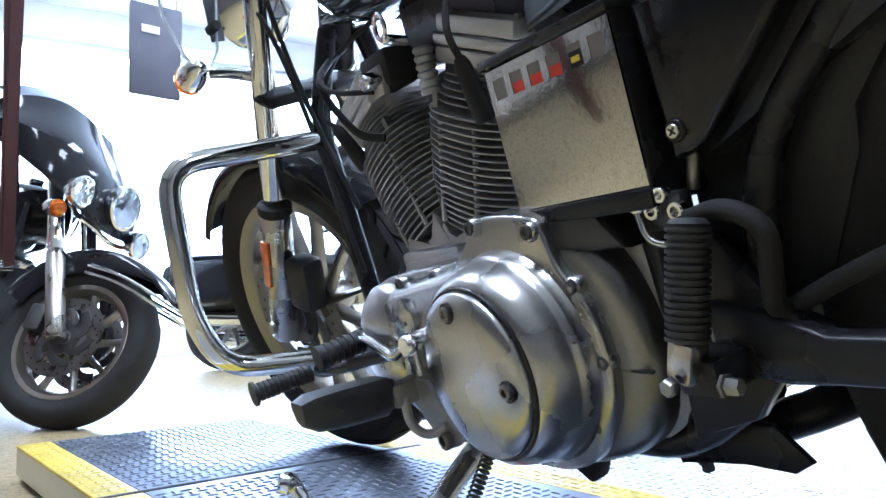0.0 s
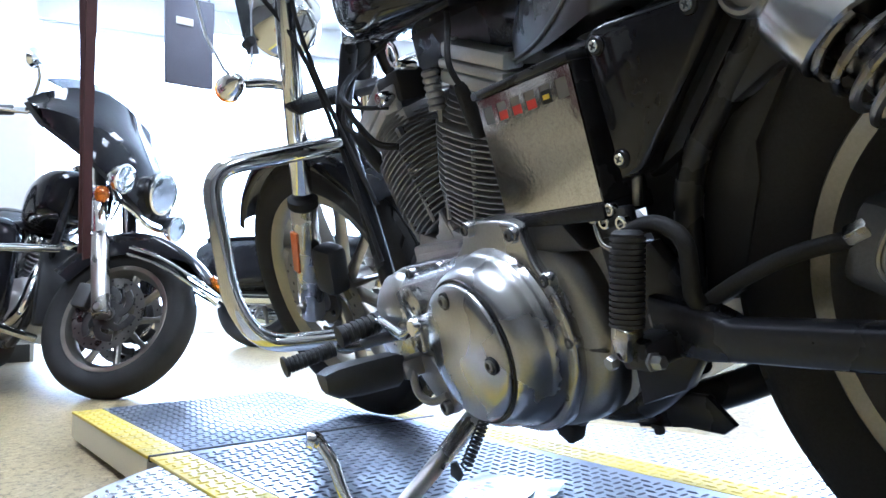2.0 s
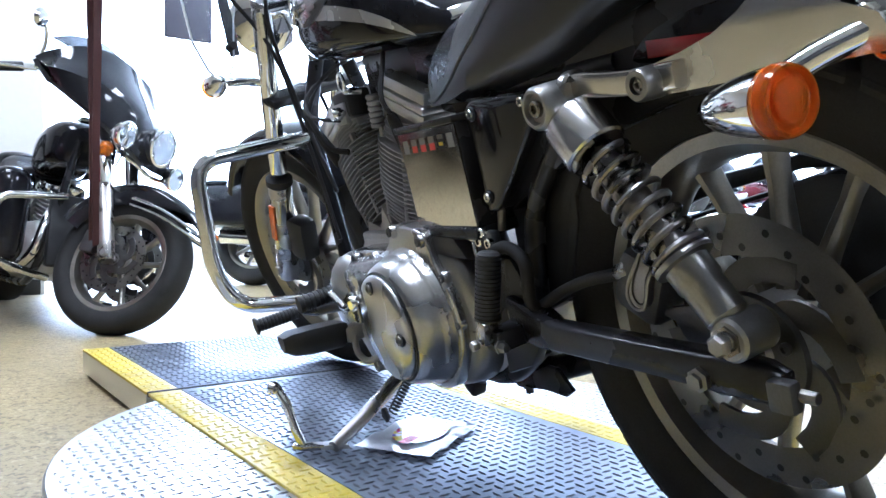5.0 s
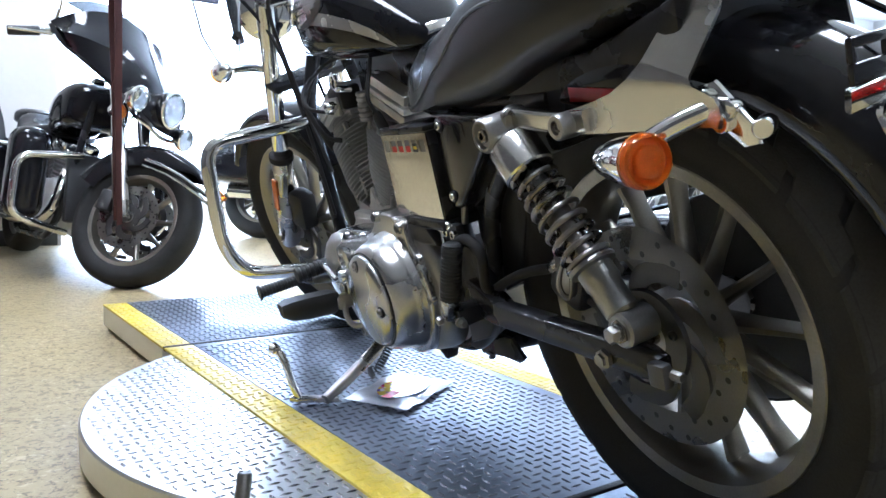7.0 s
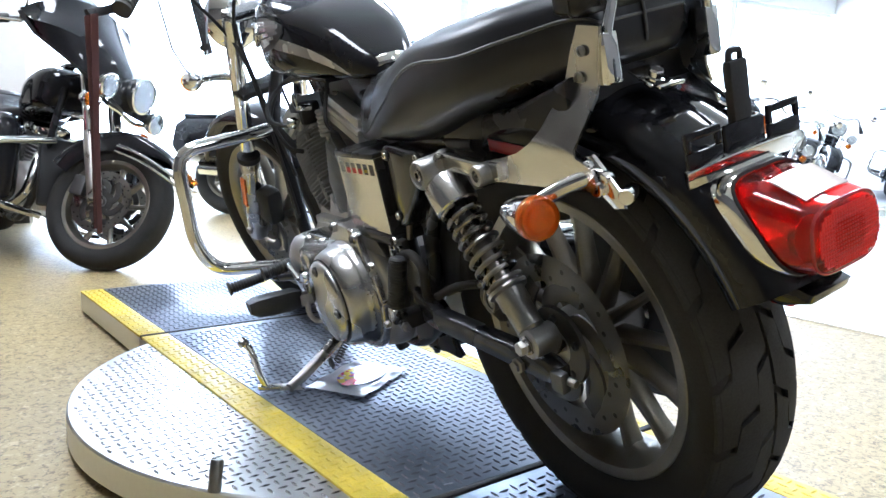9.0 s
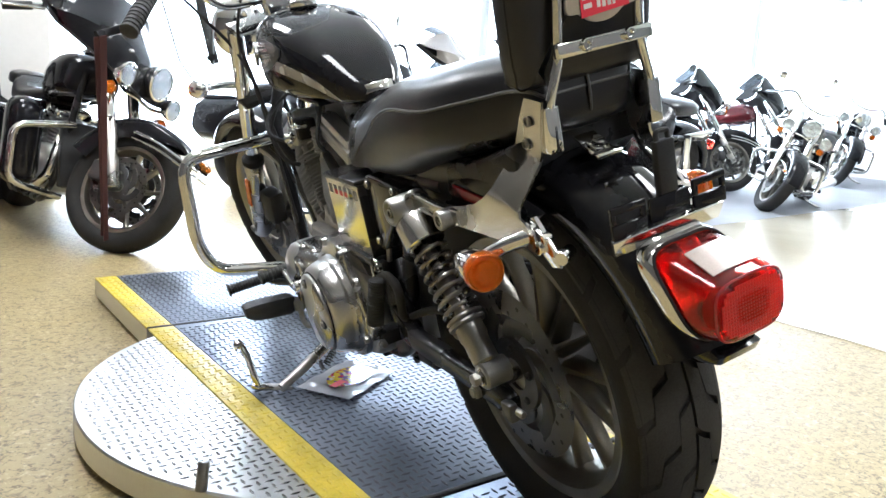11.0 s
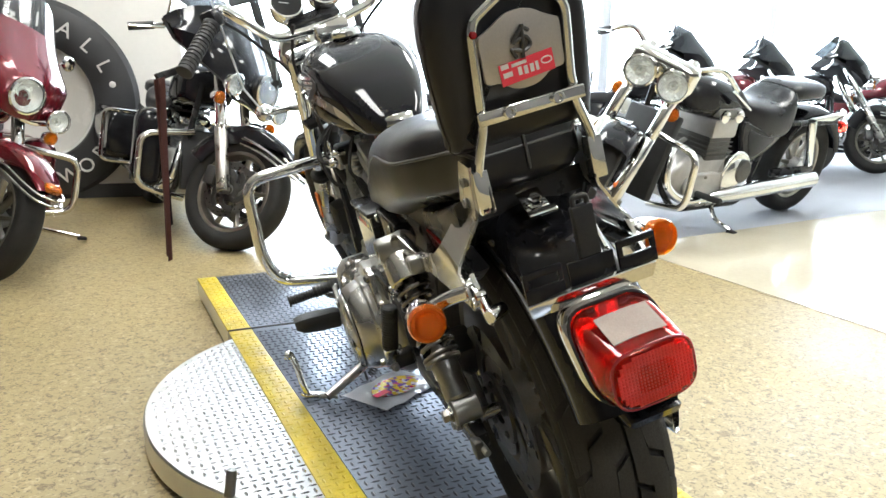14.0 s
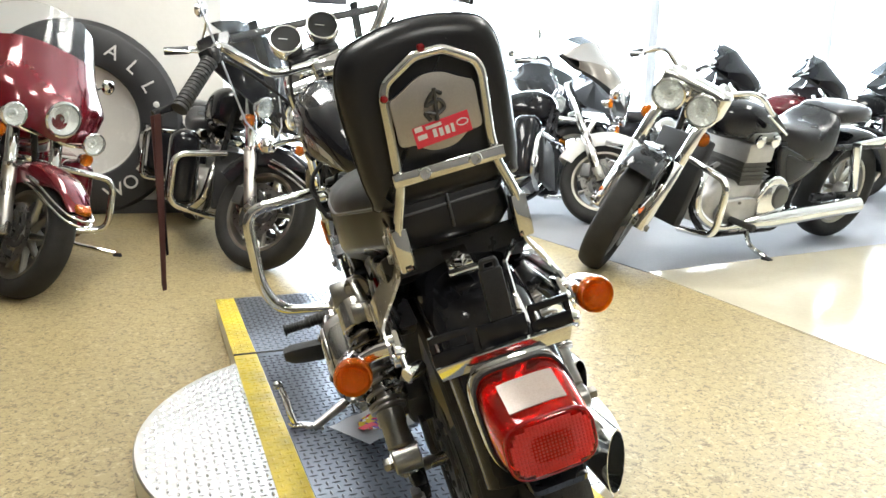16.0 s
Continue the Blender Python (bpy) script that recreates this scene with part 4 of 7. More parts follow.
# signal lamps
def signal_lamp(at, axis, parent, label, stalk_to):
    at, axis = V(at), V(axis).normalized()
    s = part("signal_lamp", revolve([(0.004, -0.070), (0.010, -0.066), (0.017, -0.052), (0.0225, -0.030), (0.0255, -0.008), (0.0255, 0.002), (0.0235, 0.002), (0.018, -0.012), (0.006, -0.016)], at, axis, 32), CHROME, parent, label)
    part("lens", revolve([(0.022, 0.001), (0.0265, 0.001), (0.0270, 0.004), (0.0265, 0.013), (0.0248, 0.0168), (0.0228, 0.0170), (0.0212, 0.0128), (0.0168, 0.0124), (0.0156, 0.0170), (0.010, 0.0188), (0.0, 0.0195), (0.0, 0.0165), (0.010, 0.0158), (0.0150, 0.0140), (0.0160, 0.0098), (0.0220, 0.0098), (0.0240, 0.004)], at, axis, 36), AMBER, s, "ribbed amber lens")
    part("bowl", revolve([(0.0215, 0.0035), (0.0175, -0.010), (0.008, -0.0135), (0.0, -0.014), (0.0, -0.0155), (0.010, -0.015), (0.0195, -0.011), (0.0225, 0.0025)], at, axis, 28), LAMP_BOWL, s)
    part("bulb", revolve([(0.003, -0.013), (0.0065, -0.009), (0.0065, -0.001), (0.003, 0.003), (0, 0.0035)], at, axis, 14), STICKER_WHITE, s)
    part("stalk", sweep(spline([at - axis * 0.03, V(stalk_to).lerp(at - axis * 0.03, 0.45) + V((0, 0, 0.004)), V(stalk_to)], 5), 0.0105, 12), CHROME, s)
    return s


for s in (-1, 1):
    signal_lamp((-0.183, -0.086, 0.557) if s < 0 else (0.170, -0.100, 0.567), (s * 0.10, -1, 0.0), bike, "chrome bullet turn signal with an amber lens", (s * 0.118, -0.125, 0.592))
    part("signal_bracket", slab([(-0.105, 0.612), (-0.128, 0.616), (-0.165, 0.575), (-0.170, 0.556), (-0.152, 0.553), (-0.125, 0.575), (-0.105, 0.590)], s * 0.112, s * 0.120, 0.003), CHROME, bike)
    bolt((s * 0.120, -0.122, 0.600), (s, 0, 0), 0.010, 0.008, parent=bike, material=CHROME)
    bolt((s * 0.120, -0.135, 0.578), (s, 0, 0), 0.010, 0.008, parent=bike, material=CHROME)
    part("bracket_nut", rod((s * 0.095, -0.160, 0.570), (s * 0.120, -0.175, 0.570), 0.010, 16), CHROME, bike)
    part("side_reflector", slab([(0.10, 0.627), (0.02, 0.618), (-0.005, 0.608), (0.02, 0.603), (0.10, 0.609)], s * 0.104, s * 0.110, 0.002), REFLECT_RED, bike, "dark red side reflector")

# tail lamp
def hollow(ob, t):
    """Turns a closed lens into a shell t thick."""
    bm = bmesh.new()
    bm.from_mesh(ob.data)
    bmesh.ops.recalc_face_normals(bm, faces=bm.faces)
    bmesh.ops.solidify(bm, geom=list(bm.faces), thickness=t)
    bm.to_mesh(ob.data)
    bm.free()
    ob.data.shade_smooth()


LZ, LHX, LHZ = 0.526, 0.058, 0.050


def lamp_loop(sc, shift, rear=None, f=0.0, n=40):
    """A rounded outline lying against the mudguard, moved back by shift, or f of the way to the flat rear face."""
    out = []
    for j in range(n):
        a = 2 * math.pi * j / n
        c, q = math.cos(a), math.sin(a)
        x = LHX * sc * math.copysign(abs(c) ** 0.52, c)
        z = LZ + LHZ * sc * math.copysign(abs(q) ** 0.58, q)
        y = max(RC.y - math.sqrt(0.3745 ** 2 - (z - RC.z) ** 2) + 3.0 * x * x, -0.305) - shift
        if rear is not None:
            y += (rear - y) * f
            z = 0.479 + (z - 0.479) * (1 - 0.24 * f)
            x *= 1 - 0.05 * f
        out.append(V((x, y, z)))
    return out


tail = part("tail_lamp", rings(bmesh.new(), [lamp_loop(0.97, 0.010), lamp_loop(1.0, 0.016), lamp_loop(1.0, 0.016, -0.342, 0.3), lamp_loop(0.985, 0.016, -0.342, 0.65), lamp_loop(0.965, 0.016, -0.342, 0.93), lamp_loop(0.94, 0.016, -0.345, 1.0), lamp_loop(0.90, 0.016, -0.3475, 1.0), lamp_loop(0.80, 0.016, -0.349, 1.0), lamp_loop(0.4, 0.016, -0.351, 1.0)]), RED_LENS, bike, "large red tail lamp with a clear top window", sharp=60)
hollow(tail, 0.003)
for sx in (-1, 1):
    part("bulb_reflector", revolve([(0.0245, 0.0), (0.022, -0.010), (0.012, -0.018), (0.0, -0.020)], (sx * 0.0250, -0.326, 0.513), (0, -1, 0.1), 28), CHROME, tail)
part("lamp_back", rings(bmesh.new(), [lamp_loop(0.92, 0.002), lamp_loop(0.92, 0.008), lamp_loop(0.88, 0.010)]), SILVERED, tail)
part("chrome_base", rings(bmesh.new(), [lamp_loop(1.05, -0.022), lamp_loop(1.085, -0.006), lamp_loop(1.09, 0.003), lamp_loop(1.07, 0.011), lamp_loop(1.04, 0.014), lamp_loop(1.02, 0.013), lamp_loop(1.02, -0.02)]), CHROME, tail, "chrome tail lamp collar")
part("gasket", sweep(lamp_loop(1.022, 0.0145), 0.0022, 6, True), RUBBER, tail)
# The window's pale colour also stands for glare on the lens top.
win = []
for f in (0.12, 0.45, 0.80):
    row = []
    for u in (-0.034, -0.017, 0.0, 0.017, 0.034):
        row.append((u, -0.282 - 0.060 * f, 0.479 + 0.098 * (1 - 0.24 * f) * (1 - 0.018 * f) - 0.008 * (abs(u) / 0.058) ** 3 + 0.0004))
    win.append(row)
strip(win, 0.0015, WHITE_LENS, "top_window", tail, "pale lamp window, part of its white standing for glare")
part("lens_rim", sweep(lamp_loop(0.93, 0.016, -0.3455, 1.0), 0.0018, 6, True), REFLECT_RED, tail)
# moulded prisms on the rear face
grid_v, grid_f = [], []
for i in range(-11, 12):
    for j in range(-7, 8):
        x, z, h = i * 0.0041, 0.515 + j * 0.0041, 0.0020
        if (abs(x) / 0.046) ** 4 + (abs(z - 0.515) / 0.0295) ** 4 > 1:
            continue
        o = len(grid_v)
        d = 0.0006 if min(math.hypot(x - 0.025, z - 0.513), math.hypot(x + 0.025, z - 0.513)) > 0.017 else 0.0008
        grid_v += [(x - h, -0.3506, z - h), (x + h, -0.3506, z - h), (x + h, -0.3506, z + h), (x - h, -0.3506, z + h), (x, -0.3510 - d, z)]
        grid_f += [(o, o + 1, o + 4), (o + 1, o + 2, o + 4), (o + 2, o + 3, o + 4), (o + 3, o, o + 4), (o + 3, o + 2, o + 1, o)]
joined("lens_grid", grid_v, grid_f, PRISM_RED, tail, "", "stuff")
part("lamp_bracket", slab([(-0.215, 0.462), (-0.235, 0.438), (-0.285, 0.430), (-0.318, 0.438), (-0.325, 0.450), (-0.29, 0.464)], -0.030, 0.042, 0.008), BLACK_PAINT, bike, "glossy black bracket under the tail lamp")
part("rear_reflector", block((-0.008, -0.275, 0.432), (0.016, 0.03, 0.016), 0.005), REFLECT_RED, bike)
# number plate carrier
pts = spline([(-0.084, -0.230, 0.582), (-0.046, -0.242, 0.588), (0.0, -0.246, 0.590), (0.046, -0.242, 0.588), (0.084, -0.230, 0.582)], 5)
part("plate_carrier", sweep(pts, 0, 12, flat=(0.011, 0.004), up=(0, -0.35, 1)), CHROME, bike, "chrome number plate carrier")
for sx in (-1, 1):
    bm = block((sx * 0.063, -0.2375, 0.603), (0.052, 0.006, 0.018), 0.0015)
    for cx, cz, w, h in ((0.063, 0.6285, 0.052, 0.009), (0.0405, 0.619, 0.007, 0.014), (0.0855, 0.619, 0.007, 0.014)):
        block((sx * cx, -0.2375, cz), (w, 0.006, h), 0.0015, bm=bm)
    part("plate_flange", bm, BLACK_PAINT, bike, "black slotted plate flange")
part("plate_back", block((0.002, -0.235, 0.612), (0.062, 0.006, 0.030), 0.002), BLACK_PAINT, bike)
part("plate_post", block((0.006, -0.229, 0.650), (0.028, 0.012, 0.080), 0.003), PLASTIC, bike, "black upright post with a slotted top")
part("post_hook", sweep(rounded([(-0.003, -0.229, 0.686), (-0.003, -0.229, 0.700), (0.015, -0.229, 0.700), (0.015, -0.229, 0.688)], 0.004, 3), 0.0035, 8), PLASTIC, bike)
part("post_brace", sweep([(0.03, -0.225, 0.625), (0.045, -0.15, 0.665), (0.075, -0.105, 0.675)], 0.004, 8), CHROME, bike)
part("fender_clip", block((-0.01, -0.15, 0.672), (0.04, 0.012, 0.006), 0.002, Matrix.Rotation(radians(28), 4, "X")), CHROME, bike)
part("seat_seam", sweep(spline([(0.0, -0.114, 0.722), (0.0, -0.116, 0.735), (0, -0.115, 0.765), (0, -0.104, 0.790)], 4), 0.0020, 8), PIPING, bike)

# tank trim
for s in (-1, 1):
    def on_tank(y, z):
        rows = loft_rows(tank_rows, 8)
        r = min(rows, key=lambda q: abs(q[0] - y))
        zc = r[2] + (r[3] - r[2]) * 0.40
        hh = (r[3] - zc) if z > zc else (zc - r[2])
        q = min(1, abs(z - zc) / hh) ** (1 / TANK_E)
        return V((s * (r[1] * max(0.0, 1 - q * q) ** (TANK_E / 2) + 0.0012), y, z))

    rows = []
    for y, z, h in ((0.92, 0.842, 0.012), (0.86, 0.833, 0.013), (0.80, 0.820, 0.013), (0.75, 0.806, 0.012), (0.70, 0.788, 0.0105), (0.66, 0.768, 0.0085), (0.63, 0.750, 0.006), (0.61, 0.734, 0.002)):
        rows.append((on_tank(y, z + h), on_tank(y, z), on_tank(y, z - h)))
    strip(rows, 0.0012, SILVER_PAINT, "tank_flash", tank, "silver painted flash")
    def wing_strip(bounds, lift):
        return [[on_tank(y, z1 + (z0 - z1) * k / 4) + V((s * lift, 0, 0)) for k in range(5)] for y, z0, z1 in bounds]

    badge = strip(wing_strip([(0.910, 0.820, 0.882), (0.880, 0.813, 0.884), (0.850, 0.814, 0.880), (0.822, 0.820, 0.872), (0.796, 0.830, 0.864), (0.778, 0.840, 0.856)], 0.0015), 0.003, DARK_STEEL, "tank_badge", tank, "winged silver tank badge")
    for z, d in ((0.874, 0.095), (0.860, 0.107), (0.846, 0.100), (0.833, 0.082), (0.822, 0.058)):
        strip(wing_strip([(0.898 - d * f, z - 0.0048 + (0.852 - z) * 0.3 * f, z + 0.0048 - 0.003 * f + (0.852 - z) * 0.3 * f) for f in (0, 0.35, 0.7, 1.0)], 0.004), 0.002, SILVER_PAINT, "feather", badge)
    part("medallion", revolve([(0.027, 0), (0.028, 0.006), (0.024, 0.009), (0.021, 0.007), (0.0, 0.009)], on_tank(0.915, 0.852) + V((s * 0.002, 0, 0)), (s, 0.22, 0.1), 32), CHROME, badge, "round chrome medallion")
part("rear_trim", sweep(spline([(-0.052, 0.592, 0.734), (-0.036, 0.568, 0.746), (0.0, 0.552, 0.751), (0.036, 0.568, 0.746), (0.052, 0.592, 0.734)], 5), 0, 10, flat=(0.010, 0.003), up=(0, 0.5, 1)), CHROME, tank, "chrome trim behind the tank")

# ---- motorcycle: engine and frame ----
CR = V((0, 0.875, 0.300))
part("crankcase", slab([(1.00, 0.30), (0.985, 0.37), (0.93, 0.41), (0.82, 0.415), (0.70, 0.40), (0.56, 0.42), (0.47, 0.40), (0.44, 0.30), (0.50, 0.20), (0.70, 0.17), (0.92, 0.19)], -0.115, 0.115, 0.014), CAST, bike, "cast alloy crankcase")
inner = [(p.x, p.y) for p in spline([V((a, b, 0)) for a, b in ((0.985, 0.335), (0.955, 0.378), (0.90, 0.398), (0.80, 0.406), (0.725, 0.410), (0.692, 0.428), (0.678, 0.450), (0.62, 0.451), (0.568, 0.442), (0.559, 0.424), (0.5495, 0.3935), (0.524, 0.357), (0.5145, 0.330), (0.512, 0.303), (0.5145, 0.276), (0.524, 0.249), (0.558, 0.205), (0.607, 0.182), (0.67, 0.178), (0.76, 0.183), (0.86, 0.192), (0.94, 0.225), (0.985, 0.285))], 5, True)]
prim = part("primary_cover", slab(inner, -0.110, -0.164, 0.005, seg=3), POLISHED, bike, "polished alloy primary cover with scuffs", sharp=50)
CL = (0.640, 0.303)


def dome(cy, cz, prof, n=56):
    return revolve(prof, (0, cy, cz), (-1, 0, 0), n)


part("clutch_dome", dome(*CL, [(0.1155, 0.150), (0.1150, 0.1635), (0.1125, 0.1665), (0.1120, 0.1745), (0.1105, 0.1785), (0.1085, 0.181), (0.1075, 0.184), (0.1065, 0.190), (0.103, 0.203), (0.098, 0.214), (0.0935, 0.2185), (0.091, 0.220), (0.0, 0.220)]), POLISHED, prim, sharp=60)
part("derby_cover", dome(*CL, [(0.082, 0.219), (0.086, 0.220), (0.0875, 0.224), (0.085, 0.229), (0.075, 0.234), (0.045, 0.2375), (0.0, 0.2385)]), POLISHED, prim, "round polished derby cover", sharp=60)
part("derby_groove", sweep([(-0.2205, CL[0] + 0.0895 * math.cos(a), CL[1] + 0.0895 * math.sin(a)) for a in [k * math.pi / 32 for k in range(64)]], 0.0022, 6, True), DIAL, prim)
part("front_dome", dome(0.905, 0.310, [(0.085, 0.150), (0.082, 0.174), (0.070, 0.187), (0.055, 0.196), (0.03, 0.200), (0, 0.201)]), POLISHED, prim, sharp=60)
loops = []
for k in range(9):
    f = k / 8
    y = 0.905 + (0.68 - 0.905) * f
    h = 0.072 + 0.03 * f
    loops.append([V((x, y, 0.310 + h * z)) for x, z in ((-0.150, -1.02), (-0.172, -1.0), (-0.186, -0.82), (-0.194, -0.4), (-0.195, 0.0), (-0.194, 0.4), (-0.186, 0.82), (-0.172, 1.0), (-0.150, 1.02))])
part("cover_bridge", rings(bmesh.new(), loops), POLISHED, prim, sharp=60)
part("inspection_cap", dome(0.815, 0.352, [(0.026, 0.190), (0.026, 0.199), (0.023, 0.201), (0, 0.201)], 32), POLISHED, prim)
# Black dots stand for the dark of the two cap holes.
for a in (-0.009, 0.009):
    part("cap_hole_dark", dome(0.815 + a, 0.352 + a * 0.4, [(0.003, 0.2), (0.003, 0.2016), (0, 0.2016)], 8), DIAL, prim)
for a in (87, 186):
    y, z = CL[0] + 0.068 * math.cos(radians(a)), CL[1] + 0.068 * math.sin(radians(a))
    # Black disc paints the shade of the recess round the screw.
    part("recess_dark", dome(y, z, [(0.011, 0.230), (0.011, 0.2368), (0, 0.2368)], 18), DIAL, prim)
    bolt((-0.2345, y, z), (-1, 0, 0), 0.008, 0.006, parent=prim, material=STEEL)
for y, z, x in ((0.538, 0.372, -0.160), (0.520, 0.301, -0.160), (0.572, 0.430, -0.168), (0.660, 0.444, -0.172), (0.760, 0.396, -0.172), (0.85, 0.390, -0.172), (0.93, 0.378, -0.168), (0.970, 0.325, -0.164), (0.968, 0.27, -0.164), (0.792, 0.200, -0.182), (0.550, 0.236, -0.160), (0.64, 0.200, -0.174), (0.89, 0.212, -0.168)):
    part("bolt_boss", rod((x + 0.03, y, z), (x - 0.001, y, z), 0.0105, 16), POLISHED, prim)
    bolt((x - 0.0008, y, z), (-1, 0, 0), 0.0072, 0.0035, parent=prim, material=DARK_STEEL)
case = [(p.x, p.y) for p in spline([V((a, b, 0)) for a, b in ((0.62, 0.43), (0.55, 0.425), (0.51, 0.398), (0.487, 0.355), (0.478, 0.30), (0.486, 0.25), (0.51, 0.215), (0.555, 0.192), (0.63, 0.182), (0.70, 0.25), (0.70, 0.38))], 5, True)]
part("gear_shroud", slab(case, -0.05, -0.150, 0.022, seg=4), SATIN, bike, "dull cast gearbox housing", sharp=50)
part("case_seam", block((-0.148, 0.50, 0.290), (0.004, 0.05, 0.003), 0), DIAL, bike)
part("case_shoulder", slab([(0.66, 0.40), (0.655, 0.445), (0.50, 0.435), (0.47, 0.40)], -0.04, -0.15, 0.008), DARK_CAST, bike)

# cylinders: finned barrels, heads and rocker boxes


def squared(h, w, d, x, thick, notch=0.72):
    """A rounded square fin: half sizes w across and d along, at height h over the crank."""
    own = bmesh.new()
    lp = []
    for j in range(28):
        a = 2 * math.pi * j / 28
        c, s = math.cos(a), math.sin(a)
        lp.append((w * math.copysign(abs(c) ** notch, c), d * math.copysign(abs(s) ** notch, s)))
    return rings(own, [[V((p * 0.985, q * 0.985, h)) for p, q in lp], [V((p, q, h + thick * 0.3)) for p, q in lp], [V((p, q, h + thick * 0.7)) for p, q in lp], [V((p * 0.985, q * 0.985, h + thick)) for p, q in lp]])


for tilt, nm in ((-22.5, "front_cylinder"), (22.5, "rear_cylinder")):
    M = Matrix.Translation(CR) @ Matrix.Rotation(radians(tilt), 4, "X")
    q = 1 if tilt > 0 else -1
    cyl = part(nm, moved(revolve([(0.062, 0.10), (0.062, 0.135), (0.056, 0.140), (0.056, 0.345)], (0, 0, 0), (0, 0, 1), 32), M), FIN, bike, "air-cooled finned cylinder, dull grey alloy")
    for k in range(17):
        grow = 0.90 + 0.10 * min(1, k / 6)
        part("fin", moved(squared(0.148 + 0.0092 * k, 0.094 * grow, 0.099 * grow, 0, 0.0033, 0.80), M), FIN, cyl)
    for k in range(5):
        part("head_fin", moved(squared(0.309 + 0.0085 * k, 0.088 - 0.002 * k, 0.082 - 0.004 * k, 0, 0.0026, 0.85), M), FIN, cyl)
    for sx in (-1, 1):
        for dy in (-0.036, 0.036):
            part("fin_post", moved(rod((sx * 0.082, dy, 0.15), (sx * 0.082, dy, 0.29), 0.0042, 8), M), FIN, cyl)
            part("stud", moved(rod((sx * 0.074, dy * 1.4, 0.296), (sx * 0.074, dy * 1.4, 0.318), 0.0075, 6), M), SATIN, cyl)
    part("barrel_base", moved(block((0, 0, 0.122), (0.165, 0.15, 0.026), 0.008), M), CAST, cyl)
    part("head", moved(block((0, 0, 0.330), (0.12, 0.125, 0.06), 0.014), M), FIN, cyl)
    for z, hx, hy, tall, mt, nm2 in ((0.364, 0.150, 0.150, 0.020, ROCKER, "rocker_base"), (0.3825, 0.154, 0.154, 0.014, ROCKER, "rocker_box"), (0.4015, 0.146, 0.148, 0.022, ROCKER, "rocker_lid")):
        part(nm2, moved(block((0, -0.022 * q, z), (hx, hy, tall), 0.005), M), mt, cyl, "bright alloy rocker box" if nm2 == "rocker_box" else "")
    for dx, dy in ((-0.055, -0.085), (-0.055, 0.045), (0.0, 0.045), (0.0, -0.085)):
        part("lid_bolt", moved(rod((dx, dy * q, 0.410), (dx, dy * q, 0.417), 0.0065, 8), M), STEEL, cyl)
    # plug, its boot and its lead
    tip = M @ V((-0.078, -0.052 * q, 0.300))
    up = M @ V((-0.104, -0.040 * q, 0.372))
    part("plug_boot", sweep([tip, tip.lerp(up, 0.3), tip.lerp(up, 0.9), up], [0.0125, 0.0125, 0.0095, 0.0065], 14), RUBBER, cyl, "black rubber spark plug boot")
    part("plug_lead", sweep(spline([up, up + (up - tip) * 0.45, V((-0.075, up.y + 0.03 * q, 0.735)), V((-0.03, 0.86, 0.76))], 6), 0.0042, 8), RUBBER, cyl)
part("case_web", slab([(0.98, 0.40), (0.96, 0.44), (0.90, 0.425), (0.875, 0.47), (0.85, 0.425), (0.79, 0.44), (0.77, 0.40)], -0.06, -0.085, 0.006), CAST, bike)
part("lifter_block", block((-0.09, 0.875, 0.405), (0.035, 0.15, 0.03), 0.006), CAST, bike)
part("oil_filter", rod((-0.03, 1.00, 0.36), (-0.03, 1.075, 0.37), 0.036, 24), PLASTIC, bike)
# between the cylinders: coil, switch, choke ring, spring tube
part("coil_block", block((-0.085, 0.885, 0.665), (0.05, 0.075, 0.05), 0.008), PLASTIC, bike)
part("coil_bracket", block((-0.11, 0.885, 0.650), (0.012, 0.05, 0.04), 0.004), CAST, bike)
part("key_switch", rod((-0.10, 0.872, 0.652), (-0.137, 0.872, 0.652), 0.012, 18), CHROME, bike)
part("choke_ring", sweep([(-0.132, 0.800 + 0.012 * math.cos(a), 0.700 + 0.016 * math.sin(a)) for a in [k * math.pi / 8 for k in range(16)]], 0.003, 8, True), CHROME, bike)
part("choke_stem", rod((-0.10, 0.80, 0.680), (-0.132, 0.80, 0.686), 0.007, 12), CHROME, bike)
part("spring_tube", revolve([(0.013, 0)] + [q for k in range(6) for q in ((0.0135, 0.010 * k + 0.003), (0.0135, 0.010 * k + 0.006), (0.0108, 0.010 * k + 0.009))], (-0.08, 0.805, 0.612), (0, -0.1, 1), 18), FIN, bike)
part("carburettor", block((0.05, 0.875, 0.60), (0.16, 0.07, 0.10), 0.02), DARK_STEEL, bike)
part("air_cleaner", revolve([(0.02, 0), (0.085, 0.004), (0.09, 0.012), (0.09, 0.05), (0.08, 0.062), (0, 0.066)], (0.11, 0.875, 0.60), (1, 0, 0), 40), CHROME, bike, "round chrome air cleaner")
part("horn_cable", sweep(spline([(-0.10, 1.02, 0.72), (-0.14, 0.99, 0.68), (-0.135, 0.93, 0.60), (-0.11, 0.90, 0.58)], 6), 0.0055, 8), RUBBER, bike)
part("ignition_cable", sweep(spline([(-0.12, 0.88, 0.64), (-0.15, 0.94, 0.66), (-0.13, 1.0, 0.70), (-0.06, 1.04, 0.74)], 6), 0.004, 8), RUBBER, bike)

part("backbone_cover", slab([(0.90, 0.665), (0.90, 0.760), (0.60, 0.722), (0.50, 0.70), (0.46, 0.68), (0.455, 0.605), (0.60, 0.600), (0.75, 0.640)], -0.040, 0.040, 0.008), FRAME_BLACK, bike, "black frame cover under the fuel tank")
